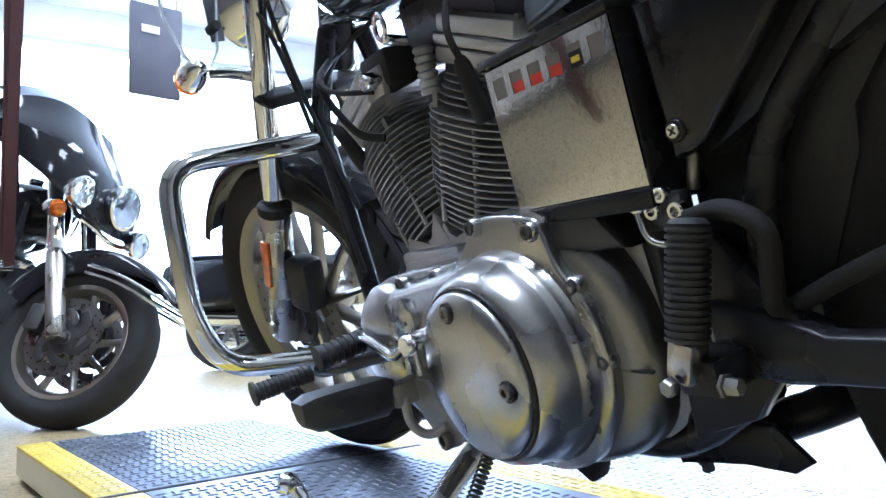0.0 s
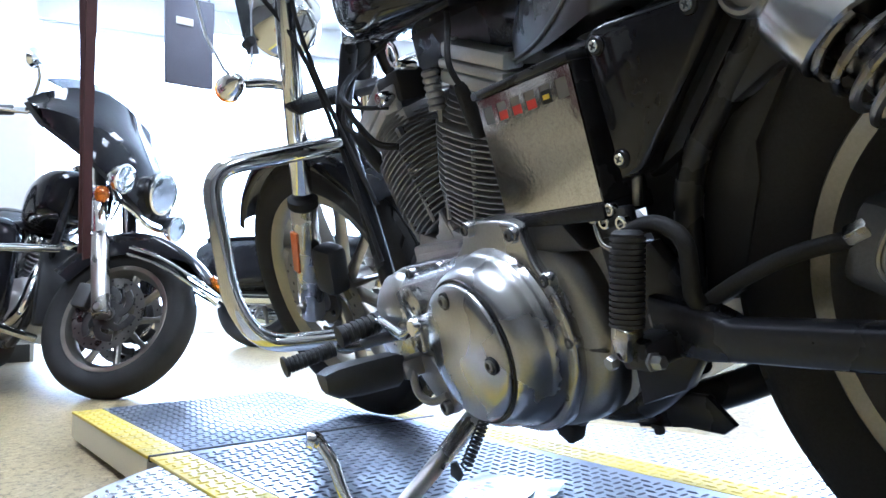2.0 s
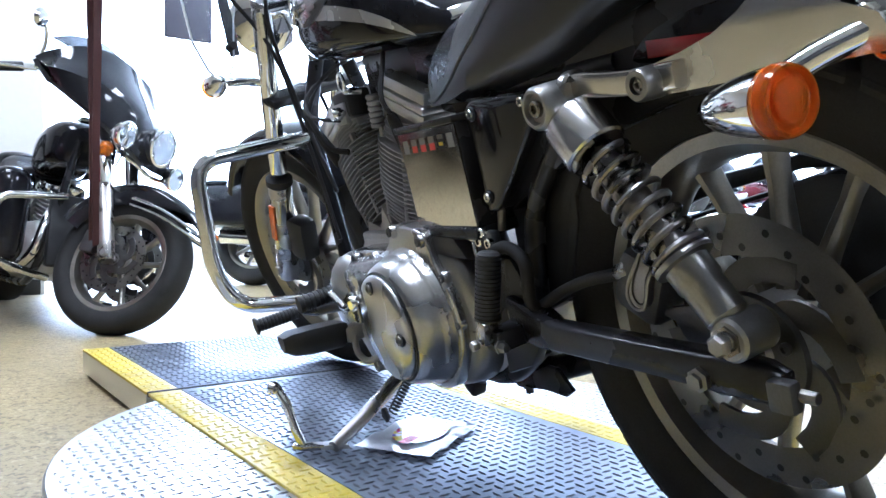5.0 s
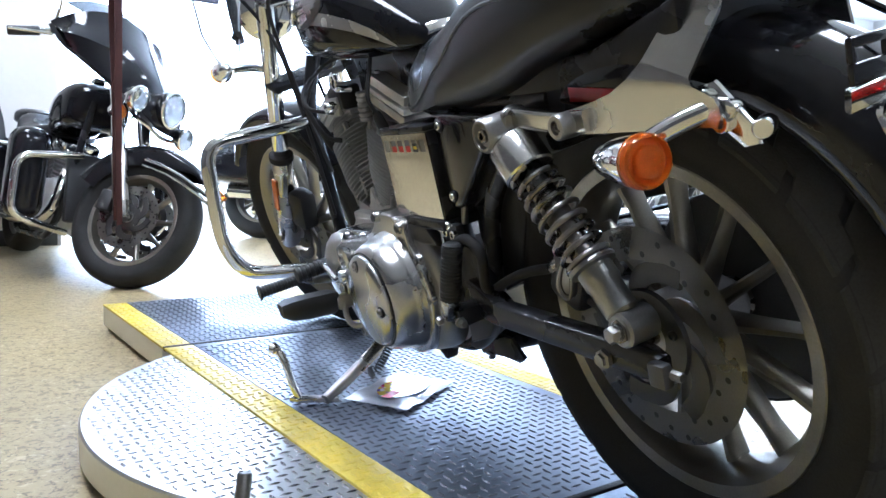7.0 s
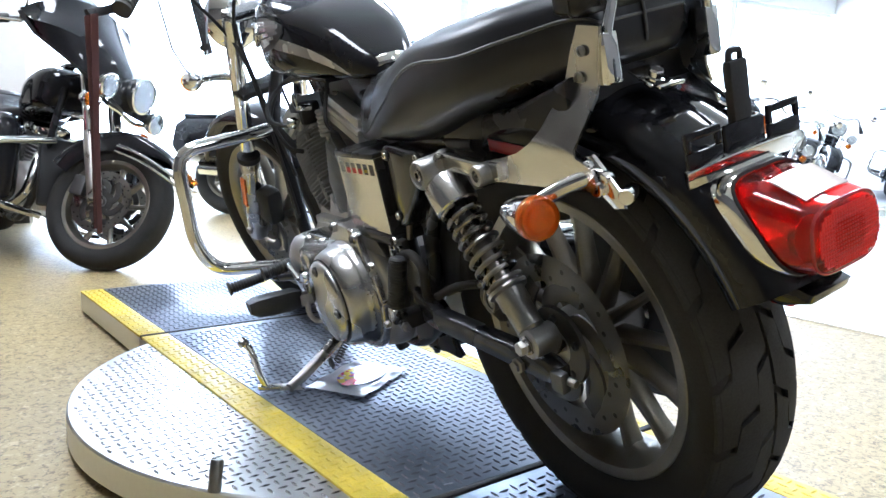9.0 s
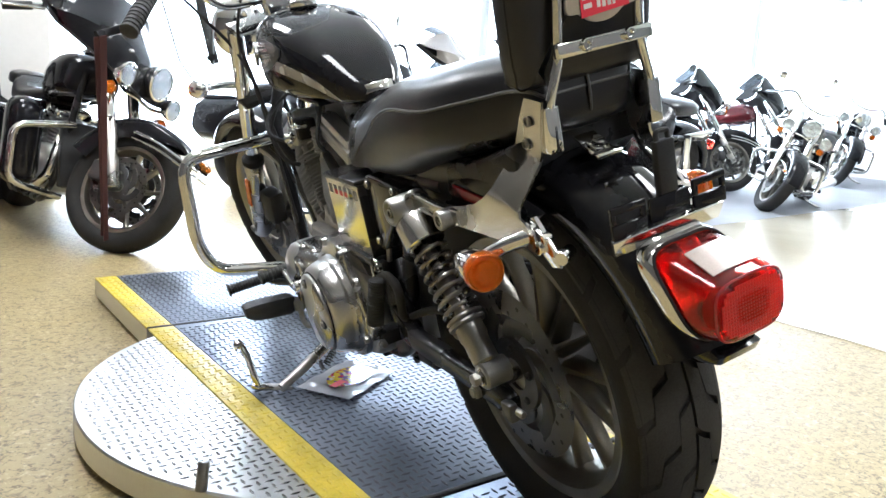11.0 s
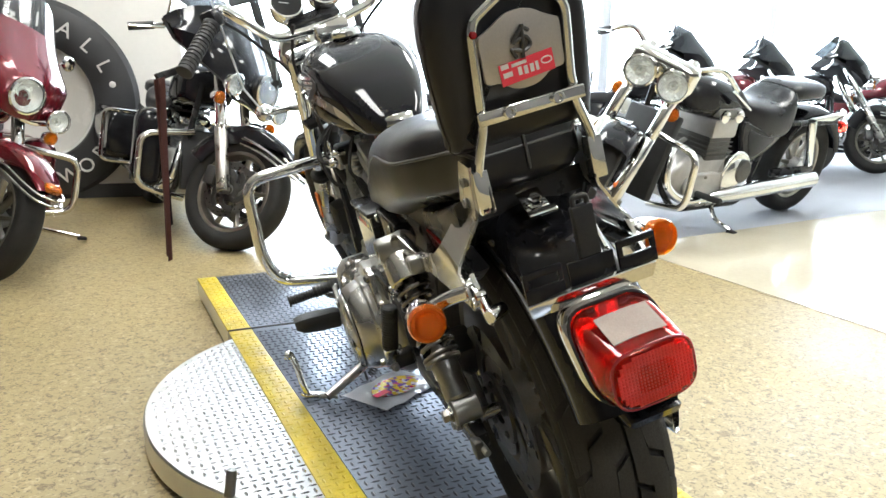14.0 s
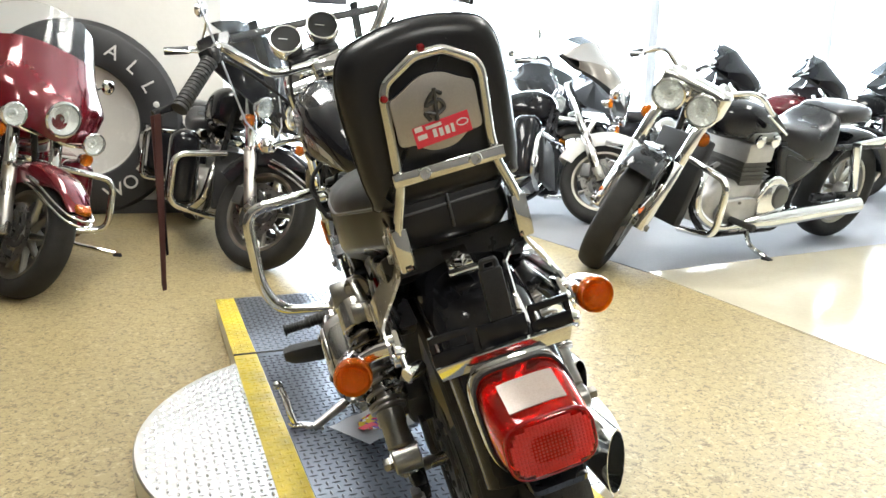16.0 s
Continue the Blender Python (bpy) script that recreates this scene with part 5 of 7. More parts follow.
part("tank_seam", slab([(1.02, 0.772), (0.84, 0.740), (0.68, 0.726), (0.68, 0.736), (0.84, 0.752), (1.02, 0.788)], -0.098, 0.098, 0.003), BLACK_PAINT, bike)
# stainless box and side cover
box = part("battery_box", block((-0.095, 0.521, 0.518), (0.090, 0.178, 0.164), 0.004), FRAME_BLACK, bike, "black battery box with a stainless face")
bm = bmesh.new()
BY0, BY1, BZ0, BZ1 = 0.434, 0.608, 0.449, 0.590
xs = [BY0]
sw = 0.0185
gap = (BY1 - BY0 - 6 * sw) / 7
for k in range(6):
    xs += [BY0 + gap * (k + 1) + sw * k, BY0 + gap * (k + 1) + sw * (k + 1)]
xs.append(BY1)
zs = [BZ0, 0.560, 0.580, BZ1]
grid = [[bm.verts.new((-0.142, y, z)) for z in zs] for y in xs]
for i in range(len(xs) - 1):
    for j in range(3):
        if j == 1 and i % 2 == 1:
            continue
        bm.faces.new((grid[i][j], grid[i + 1][j], grid[i + 1][j + 1], grid[i][j + 1]))
bmesh.ops.recalc_face_normals(bm, faces=bm.faces)
bmesh.ops.solidify(bm, geom=list(bm.faces), thickness=0.0022)
part("face_plate", bm, STAINLESS, box, "polished stainless face plate with six slots")
for k in range(6):
    y = BY0 + gap * (k + 1) + sw * (k + 0.5)
    part("slot_window", block((-0.1404, y, 0.568), (0.001, sw, 0.026), 0), SLOT_GREY, box)
    if k in (2, 3, 4):
        part("red_tab", block((-0.1412, y, 0.5650), (0.001, sw - 0.003, 0.010), 0), TAB_RED, box, "red charge tab")
    if k == 1:
        part("yellow_tab", block((-0.1412, y, 0.566), (0.001, sw - 0.003, 0.016), 0), DIAL, box)
        part("tab_bar", block((-0.1420, y, 0.567), (0.001, sw - 0.008, 0.005), 0), YELLOW_PRINT, box, "black tab with a yellow bar")
part("top_strip", block((-0.100, 0.521, 0.597), (0.094, 0.184, 0.010), 0.003), FRAME_BLACK, box)
part("bottom_strip", block((-0.103, 0.521, 0.439), (0.092, 0.186, 0.018), 0.004), FRAME_BLACK, box)
part("side_cover", slab([(p.x, p.y) for p in rounded([V((0.415, 0.470, 0)), V((0.422, 0.606, 0)), V((0.40, 0.616, 0)), V((0.262, 0.606, 0)), V((0.255, 0.592, 0)), V((0.385, 0.468, 0)), V((0.414, 0.462, 0))], 0.012, 3)], -0.085, -0.131, 0.006, seg=3), BLACK_PAINT, bike, "glossy black triangular side cover")
for y, z in ((0.402, 0.597), (0.404, 0.486), (0.285, 0.598)):
    part("screw_cup", rod((-0.128, y, z), (-0.1335, y, z), 0.0098, 20), FRAME_BLACK, bike)
    s_ = part("screw", rod((-0.132, y, z), (-0.136, y, z), 0.0064, 16), CHROME, bike)
    part("screw_slot", block((-0.1362, y, z), (0.0008, 0.0075, 0.0015), 0, Matrix.Rotation(radians(40), 4, "X")), DIAL, s_)
    part("screw_slot", block((-0.1362, y, z), (0.0008, 0.0015, 0.0075), 0, Matrix.Rotation(radians(40), 4, "X")), DIAL, s_)
# oil tank and dark inner mudguard
part("seat_pan", slab([(0.47, 0.66), (0.30, 0.65), (0.05, 0.665), (-0.08, 0.70), (-0.08, 0.665), (0.0, 0.60), (0.40, 0.585), (0.47, 0.62)], -0.105, 0.105, 0.01), FRAME_BLACK, bike)
part("oil_tank", slab([(0.44, 0.60), (0.28, 0.60), (0.235, 0.54), (0.30, 0.46), (0.33, 0.38), (0.36, 0.325), (0.42, 0.32), (0.45, 0.40)], -0.08, 0.10, 0.012), PLASTIC, bike)
part("inner_guard", slab([(0.40, 0.56), (0.335, 0.56), (0.29, 0.50), (0.298, 0.44), (0.345, 0.335), (0.40, 0.31)], -0.05, -0.078, 0.004), PLASTIC, bike)

# frame tubes
def tube(name, pts, r, material=FRAME_BLACK, rad=0.05, label="", m=None, n=12):
    bm = sweep(rounded(pts, rad, 5), r, n)
    if m:
        moved(bm, m)
    return part(name, bm, material, bike, label)


tube("backbone", [(0, 1.13, 0.84), (0, 0.9, 0.75), (0, 0.5, 0.68), (0, 0.2, 0.64)], 0.022)
for s in (-1, 1):
    tube("down_tube", [(s * 0.03, 1.14, 0.80), (s * 0.075, 1.17, 0.66), (s * 0.095, 1.10, 0.30), (s * 0.105, 0.98, 0.185), (s * 0.10, 0.50, 0.20), (s * 0.10, 0.40, 0.27)], 0.0165)
    tube("seat_tube", [(s * 0.10, 0.40, 0.27), (s * 0.098, 0.36, 0.46), (s * 0.098, 0.215, 0.60)], 0.014)
    tube("top_tube", [(s * 0.05, 0.62, 0.69), (s * 0.095, 0.42, 0.62), (s * 0.098, 0.15, 0.615)], 0.012)
part("head_tube", rod((0, 1.085, 0.945), (0, 1.195, 0.75), 0.031, 24), FRAME_BLACK, bike)
part("pivot_plate", slab([(0.46, 0.40), (0.40, 0.40), (0.365, 0.35), (0.365, 0.29), (0.40, 0.245), (0.47, 0.22)], -0.105, -0.125, 0.005), FRAME_BLACK, bike)
part("pivot_bolt", rod((-0.125, 0.405, 0.322), (-0.137, 0.405, 0.322), 0.013, 6), STEEL, bike)
tube("cross_pipe", [(0.10, 0.74, 0.20), (-0.02, 0.70, 0.172), (-0.06, 0.58, 0.172), (-0.02, 0.44, 0.20), (0.10, 0.38, 0.22)], 0.020, FRAME_BLACK, 0.08, "sooty exhaust crossover pipe")
part("pipe_bracket", slab([(0.56, 0.20), (0.50, 0.215), (0.43, 0.215), (0.40, 0.185), (0.42, 0.172), (0.47, 0.172), (0.52, 0.165), (0.55, 0.160)], -0.062, -0.070, 0.003), FRAME_BLACK, bike)
part("pipe_clamp", revolve([(0.022, -0.012), (0.025, -0.010), (0.025, 0.010), (0.022, 0.012)], (-0.035, 0.50, 0.186), (0.5, -1, 0.25), 18), DARK_STEEL, bike)
bolt((-0.066, 0.52, 0.168), (0, 0, -1), 0.007, 0.010, True, bike, DARK_STEEL)
part("rubber_stop", block((-0.07, 0.690, 0.138), (0.03, 0.034, 0.034), 0.007, Matrix.Rotation(radians(30), 4, "X")), RUBBER, bike)
part("stop_stem", rod((-0.07, 0.665, 0.15), (-0.07, 0.64, 0.178), 0.010, 10), DARK_STEEL, bike)
# mufflers on the far side
for z0, z1, x, y1 in ((0.235, 0.300, 0.150, -0.105), (0.330, 0.365, 0.160, 0.03)):
    a, b = V((x, 0.72, z0)), V((x, y1, z1))
    ln = (b - a).length
    bm = revolve([(0.022, 0), (0.026, 0.03), (0.036, 0.14), (0.037, ln * 0.7), (0.037, ln), (0.0345, ln), (0.034, ln - 0.12)], a, b - a, 32)
    for v in bm.verts:
        if (v.co - a).dot((b - a).normalized()) > ln - 0.01:
            v.co.y += (v.co.x - x) * 1.4
    part("muffler", bm, CHROME, bike, "chrome slash-cut muffler")
    # Black plug: the dark inside the bore put into colour.
    part("bore_dark", rod(a.lerp(b, 0.80), a.lerp(b, 0.88), 0.0335, 24), DIAL, bike)
    tube("exhaust_pipe", [(0.08, 1.0, 0.50), (0.15, 1.06, 0.48), (0.16, 1.03, 0.30), (x, 0.72, z0)], 0.021, CHROME, 0.08)

# foot controls
PEG = V((-0.185, 0.402, 0.306))
bm = bmesh.new()
d = (V((-0.160, 0.388, 0.420)) - PEG).normalized()
prof = []
for k in range(16):
    prof += [(0.0170, 0.026 + 0.0055 * k), (0.0170, 0.0290 + 0.0055 * k), (0.0150, 0.0294 + 0.0055 * k), (0.0150, 0.0313 + 0.0055 * k)]
part("passenger_peg", revolve([(0.010, 0.024)] + prof + [(0.016, 0.1145), (0.012, 0.118), (0, 0.119)], PEG, d, 22), GRIP, bike, "ribbed black rubber passenger peg folded up")
part("peg_clevis", block(PEG + d * 0.012, (0.024, 0.024, 0.036), 0.005, Matrix.Rotation(radians(20), 4, "X")), WORN_CHROME, bike)
part("peg_bolt", rod(PEG + V((-0.012, 0.004, -0.004)), PEG + V((-0.022, 0.004, -0.004)), 0.0075, 6), SATIN, bike)
bolt(PEG + V((0.0, -0.032, -0.006)), (0, -1, 0), 0.007, 0.012, True, bike, SATIN)
part("peg_mount", block((-0.155, 0.40, 0.30), (0.05, 0.04, 0.03), 0.006), FRAME_BLACK, bike)
tube("brake_hose", [(-0.14, 0.42, 0.412), (-0.14, 0.372, 0.424), (-0.14, 0.338, 0.405), (-0.14, 0.348, 0.345), (-0.125, 0.345, 0.335)], 0.0085, RUBBER, 0.03)
tube("brake_line", [(-0.125, 0.356, 0.334), (-0.122, 0.30, 0.362), (-0.118, 0.25, 0.380), (-0.10, 0.19, 0.388)], 0.0075, RUBBER, 0.04)
part("hose_clamp", block((-0.128, 0.348, 0.333), (0.02, 0.03, 0.014), 0.004), FRAME_BLACK, bike)
part("hose_fitting", rod((-0.108, 0.208, 0.388), (-0.108, 0.188, 0.395), 0.009, 6), STEEL, bike)
part("adjuster_rod", rod((-0.115, 0.405, 0.470), (-0.118, 0.412, 0.437), 0.0055, 10), STEEL, bike)
part("adjuster_tip", rod((-0.115, 0.403, 0.482), (-0.115, 0.405, 0.468), 0.009, 6), STEEL, bike)
for y, z, r in ((0.452, 0.437, 0.010), (0.436, 0.428, 0.008), (0.412, 0.425, 0.008), (0.424, 0.44, 0.007), (0.404, 0.414, 0.007)):
    bolt((-0.138, y, z), (-1, 0, 0), r, 0.008, parent=bike, material=CHROME)
part("switch_bracket", block((-0.13, 0.435, 0.425), (0.016, 0.05, 0.03), 0.004), DARK_STEEL, bike)
tube("fuel_pipe", [(-0.14, 0.455, 0.43), (-0.145, 0.448, 0.405), (-0.145, 0.425, 0.398), (-0.14, 0.405, 0.405)], 0.0035, CHROME, 0.012)
part("dark_canister", rod((-0.10, 0.47, 0.43), (-0.10, 0.465, 0.33), 0.022, 18), PLASTIC, bike)


def ribbed(a, b, r, n=10, flare=1.0):
    a, b = V(a), V(b)
    ln = (b - a).length
    prof = [(r * 0.8, 0)]
    for k in range(n):
        h0, h1 = ln * k / n, ln * (k + 1) / n
        prof += [(r, h0 + (h1 - h0) * .1), (r, h0 + (h1 - h0) * .6), (r * 0.88, h0 + (h1 - h0) * .65), (r * 0.88, h1)]
    prof += [(r * flare, ln - 0.004), (r * flare, ln), (0, ln)]
    return revolve(prof, a, b - a, 20)


part("shift_peg", ribbed((-0.250, 1.045, 0.289), (-0.338, 1.047, 0.288), 0.0135, 12, 1.3), GRIP, bike, "ribbed rubber shift peg")
part("shift_peg", ribbed((-0.190, 0.950, 0.324), (-0.268, 0.952, 0.320), 0.0165, 8, 1.05), GRIP, bike, "ribbed rubber shift peg")
tube("shift_lever", [(-0.235, 1.048, 0.289), (-0.232, 0.98, 0.292), (-0.215, 0.90, 0.305), (-0.205, 0.80, 0.318)], 0.009, FRAME_BLACK, 0.03)
tube("heel_lever", [(-0.205, 0.95, 0.324), (-0.215, 0.90, 0.332), (-0.222, 0.815, 0.312), (-0.222, 0.765, 0.332)], 0.0075, CHROME, 0.02, "chrome shift linkage arm")
part("lever_pivot", rod((-0.18, 0.765, 0.330), (-0.232, 0.765, 0.330), 0.014, 16), CHROME, bike)
part("lever_clamp", block((-0.215, 0.765, 0.318), (0.024, 0.026, 0.05), 0.006), POLISHED, bike)
loops = []
for x, hw, hh in ((-0.222, 0.016, 0.013), (-0.235, 0.024, 0.018), (-0.29, 0.027, 0.018), (-0.325, 0.027, 0.016), (-0.343, 0.020, 0.010)):
    loops.append([V((x, 0.852 + hw * c, 0.272 + (-x - 0.22) * 0.12 + (0.3 if q < 0 else 1) * 0 + hh * q)) for c, q in ((-1, .2), (-.9, .9), (0, 1), (.9, .9), (1, .2), (.7, -1.4), (0, -1.9), (-.7, -1.4))])
part("rider_peg", rings(bmesh.new(), loops), GRIP, bike, "broad black rubber rider foot peg", sharp=50)
part("peg_bracket", block((-0.205, 0.845, 0.262), (0.05, 0.03, 0.030), 0.006), CAST, bike)
part("peg_hanger", slab([(0.86, 0.275), (0.80, 0.275), (0.765, 0.215), (0.78, 0.192), (0.81, 0.20), (0.85, 0.24)], -0.180, -0.198, 0.005), CAST, bike)
tube("peg_link", [(-0.215, 0.835, 0.258), (-0.22, 0.83, 0.225), (-0.215, 0.80, 0.212), (-0.20, 0.775, 0.222)], 0.006, CAST, 0.015)
bolt((-0.198, 0.782, 0.205), (-1, 0, 0), 0.012, 0.010, parent=bike, material=STEEL)

# side stand
foot = V((-0.352, 0.795, 0.098))
leg = part("side_stand", sweep(spline([(-0.10, 0.845, 0.165), (-0.15, 0.834, 0.150), (-0.24, 0.802, 0.123), (-0.325, 0.766, 0.104)], 5), [0.020, 0.019, 0.018, 0.017, 0.016, 0.0155, 0.015, 0.0145, 0.014, 0.0135, 0.013, 0.0125, 0.012, 0.0115, 0.011, 0.011], 14), WORN_CHROME, bike, "worn chrome side stand, down")
part("stand_foot", slab([(-0.30, -0.012), (-0.375, -0.016), (-0.385, 0.0), (-0.375, 0.016), (-0.30, 0.012)], -0.005, 0.004, 0.002, to=lambda p: V((p.y, 0.772 + p.z - (p.y + 0.3) * 0.35, 0.0955 - (p.y + 0.3) * 0.285 + p.x))), WORN_CHROME, leg)
part("stand_tang", sweep(spline([(-0.368, 0.796, 0.118), (-0.372, 0.802, 0.150), (-0.372, 0.812, 0.190), (-0.378, 0.828, 0.216), (-0.392, 0.832, 0.224)], 6), [0.008] * 18 + [0.010, 0.012, 0.013, 0.012, 0.011, 0.010, 0.009], 12), CHROME, leg, "chrome stand tang with a rubber knob")
bm = bmesh.new()
a, b = V((-0.13, 0.800, 0.170)), V((-0.205, 0.770, 0.118))
coil = []
dd = (b - a).normalized()
e1, e2 = axes(dd)[1:]
for i in range(14 * 10 + 1):
    f = i / 140
    coil.append(a.lerp(b, f) + (e1 * math.cos(14 * 2 * math.pi * f) + e2 * math.sin(14 * 2 * math.pi * f)) * 0.0075)
part("stand_spring", sweep(coil, 0.0018, 6), DARK_STEEL, leg, "blackened return spring")
part("spring_hook", slab([(0.79, 0.125), (0.775, 0.13), (0.765, 0.112), (0.78, 0.100), (0.80, 0.106)], -0.212, -0.217, 0.001), DARK_STEEL, leg)
part("stand_pivot", block((-0.105, 0.85, 0.175), (0.05, 0.07, 0.04), 0.01), DARK_STEEL, bike)

# engine guard
for s in (-1, 1):
    tube("engine_guard", [(s * 0.085, 1.165, 0.628), (s * 0.16, 1.15, 0.628), (s * 0.345, 1.14, 0.632), (s * 0.368, 1.145, 0.40), (s * 0.335, 1.15, 0.318), (s * 0.12, 1.10, 0.272)], 0.0165, CHROME, 0.055, "bent chrome engine guard bar", n=18)

# ---- motorcycle: front end ----
def fork(z):
    return 1.545 - (z - 0.33) * 0.568


for s in (-1, 1):
    x = s * 0.098
    leg = part("fork_leg", moved(rod((x, fork(0.56), 0.56), (x, fork(0.30), 0.30), 0.029, 24), STEER), WORN_CHROME, bike, "alloy lower fork leg")
    part("fork_tube", moved(rod((x, fork(0.93), 0.93), (x, fork(0.55), 0.55), 0.0215, 20), STEER), CHROME, bike, "chrome upper fork tube")
    part("dust_boot", moved(revolve([(0.023, 0), (0.033, 0.006), (0.033, 0.022), (0.028, 0.028)], (x, fork(0.57), 0.57), (0, 0.494, -0.869), 24), STEER), RUBBER, bike)
    part("fork_reflector", moved(block((x + s * 0.031, fork(0.46), 0.46), (0.006, 0.022, 0.10), 0.003, Matrix.Rotation(radians(29.6), 4, "X")), STEER), REFLECT_AMBER, bike, "amber fork reflector")
    part("fork_end", moved(block((x, 1.545, 0.33), (0.035, 0.05, 0.06), 0.012, Matrix.Rotation(radians(29.6), 4, "X")), STEER), CAST, bike)
for z in (0.74, 0.93):
    part("triple_clamp", moved(block((0, fork(z) - 0.02, z), (0.24, 0.060, 0.024), 0.010, Matrix.Rotation(radians(29.6), 4, "X")), STEER), FRAME_BLACK if z < 0.9 else POLISHED, bike)
part("front_caliper", moved(block((-0.082, 1.435, 0.40), (0.055, 0.07, 0.11), 0.015, Matrix.Rotation(radians(20), 4, "X")), STEER), PLASTIC, bike, "black front brake caliper")
part("front_axle", moved(rod((-0.135, 1.545, 0.33), (0.135, 1.545, 0.33), 0.012), STEER), STEEL, bike)
arc_shell("front_fender", bike, V((0, 1.545, 0.33)), [(0.066, 0.325), (0.068, 0.338), (0.060, 0.352), (0.035, 0.360), (0, 0.363)], 40, 150, BLACK_PAINT, "glossy black front mudguard", m=STEER)
head = part("headlamp", moved(revolve([(0.02, 0), (0.05, 0.01), (0.075, 0.05), (0.082, 0.09), (0.080, 0.10), (0.074, 0.103)], (0, 1.300, 0.93), (0, 1, -0.05), 36), STEER), CHROME, bike, "chrome round headlamp")
part("headlamp_glass", moved(revolve([(0.075, 0.10), (0.05, 0.11), (0, 0.114)], (0, 1.300, 0.93), (0, 1, -0.05), 32), STEER), CLEAR, head)
for s in (-1, 1):
    fs = signal_lamp((s * 0.228, 1.285, 0.786), (0, 1, 0), bike, "chrome bullet front turn signal", (s * 0.12, 1.29, 0.775))
# gauges and bars
LEVER_TIP = STEER.inverted() @ V((-0.462, 0.925, 0.958))
for x in (-0.056, 0.056):
    g = part("gauge", moved(revolve([(0.030, -0.050), (0.041, -0.040), (0.046, -0.02), (0.0465, 0.0), (0.045, 0.006), (0.0425, 0.0065), (0.0405, 0.006), (0.040, 0.002), (0, 0.002)], (x - 0.02, 1.140, 1.066), (0, -0.86, 0.51), 36), STEER), CHROME, bike, "chrome instrument pod with a black dial")
    part("dial", moved(revolve([(0.0405, 0.0035), (0, 0.0035)], (x - 0.02, 1.140, 1.066), (0, -0.86, 0.51), 32), STEER), DIAL, g)
    part("needle", moved(block((x - 0.02 - 0.008, 1.1352, 1.0715), (0.026, 0.0015, 0.002), 0, Matrix.Rotation(radians(25), 4, "Y")), STEER), STICKER_WHITE, g)
part("gauge_bracket", moved(block((-0.02, 1.145, 1.010), (0.15, 0.05, 0.022), 0.006, Matrix.Rotation(radians(30), 4, "X")), STEER), FRAME_BLACK, bike)
part("riser", moved(block((0, 1.10, 0.965), (0.10, 0.04, 0.05), 0.01), STEER), CHROME, bike)
GRIP_A, GRIP_B = STEER.inverted() @ V((-0.388, 0.925, 0.962)), STEER.inverted() @ V((-0.300, 1.015, 1.046))
bars = [tuple(GRIP_A.lerp(GRIP_B, 0.1)), tuple(GRIP_A.lerp(GRIP_B, 0.5)), tuple(GRIP_B), tuple(GRIP_B + V((0.045, 0.035, 0.028))), (-0.215, 1.10, 1.062), (-0.155, 1.11, 1.000), (-0.08, 1.105, 0.985), (0.0, 1.10, 0.982)]
full = bars + [(-x, y, z) for x, y, z in bars[::-1][1:]]
part("handlebar", moved(sweep(spline(full, 6), 0.0127, 16), STEER), CHROME, bike, "swept-back chrome handlebar")
for s in (-1, 1):
    a, b = V((-s * GRIP_A.x, GRIP_A.y, GRIP_A.z)), V((-s * GRIP_B.x, GRIP_B.y, GRIP_B.z))
    part("grip", moved(ribbed(a + (a - b) * 0.12, b, 0.0205, 14, 1.1), STEER), GRIP, bike, "black rubber handlebar grip")
    part("switch_box", moved(block(b + V((-s * 0.012, 0.016, 0.012)), (0.04, 0.05, 0.045), 0.01, Matrix.Rotation(radians(-s * 35), 4, "Z")), STEER), FRAME_BLACK, bike)
    part("lever", moved(sweep(spline([b + V((-s * 0.005, 0.045, 0.0)), b + V((s * 0.03, 0.03, -0.028)), b.lerp(a, 0.7) + V((s * 0.022, 0.035, -0.016)), LEVER_TIP if s < 0 else a + V((0.035, 0.03, -0.03))], 6), 0, 10, flat=(0.009, 0.005)), STEER), FRAME_BLACK, bike, "black clutch lever")
# leather fringe hanging from the left lever
down = V((-0.2756, 0, -0.9613))
for k, (dy, ln) in enumerate(((0.0, 0.43), (0.012, 0.41), (-0.012, 0.44), (0.03, 0.36))):
    st = V((-0.462, 0.925 + dy, 0.955)) + V((0.004 * k, 0, 0))
    rows = []
    for i in range(9):
        f = i / 8
        q = st + down * ln * f + V((0.003 * math.sin(3 * f + k), 0.004 * math.sin(2.2 * f + k), 0))
        w = 0.0075 * (1 - 0.35 * f) if k < 3 else 0.003
        rows.append((q + V((-w, -w * 0.4, 0)), q + V((w, w * 0.4, 0))))
    strip(rows, 0.003, FRINGE if k < 3 else FRAME_BLACK, "lever_fringe", bike, "dark red leather lever fringe")
for pts in ([(-0.10, 1.06, 1.0), (-0.12, 1.13, 0.90), (-0.10, 1.17, 0.78), (-0.085, 1.145, 0.62), (-0.08, 1.1, 0.5)], [(-0.28, 1.05, 1.06), (-0.20, 1.16, 0.98), (-0.11, 1.20, 0.84), (-0.095, 1.165, 0.66), (-0.10, 1.10, 0.40)], [(0.20, 1.05, 1.04), (0.10, 1.17, 0.95), (-0.02, 1.20, 0.80), (-0.03, 1.14, 0.64)]):
    part("control_cable", sweep(spline(pts, 6), 0.0045, 8), RUBBER, bike)
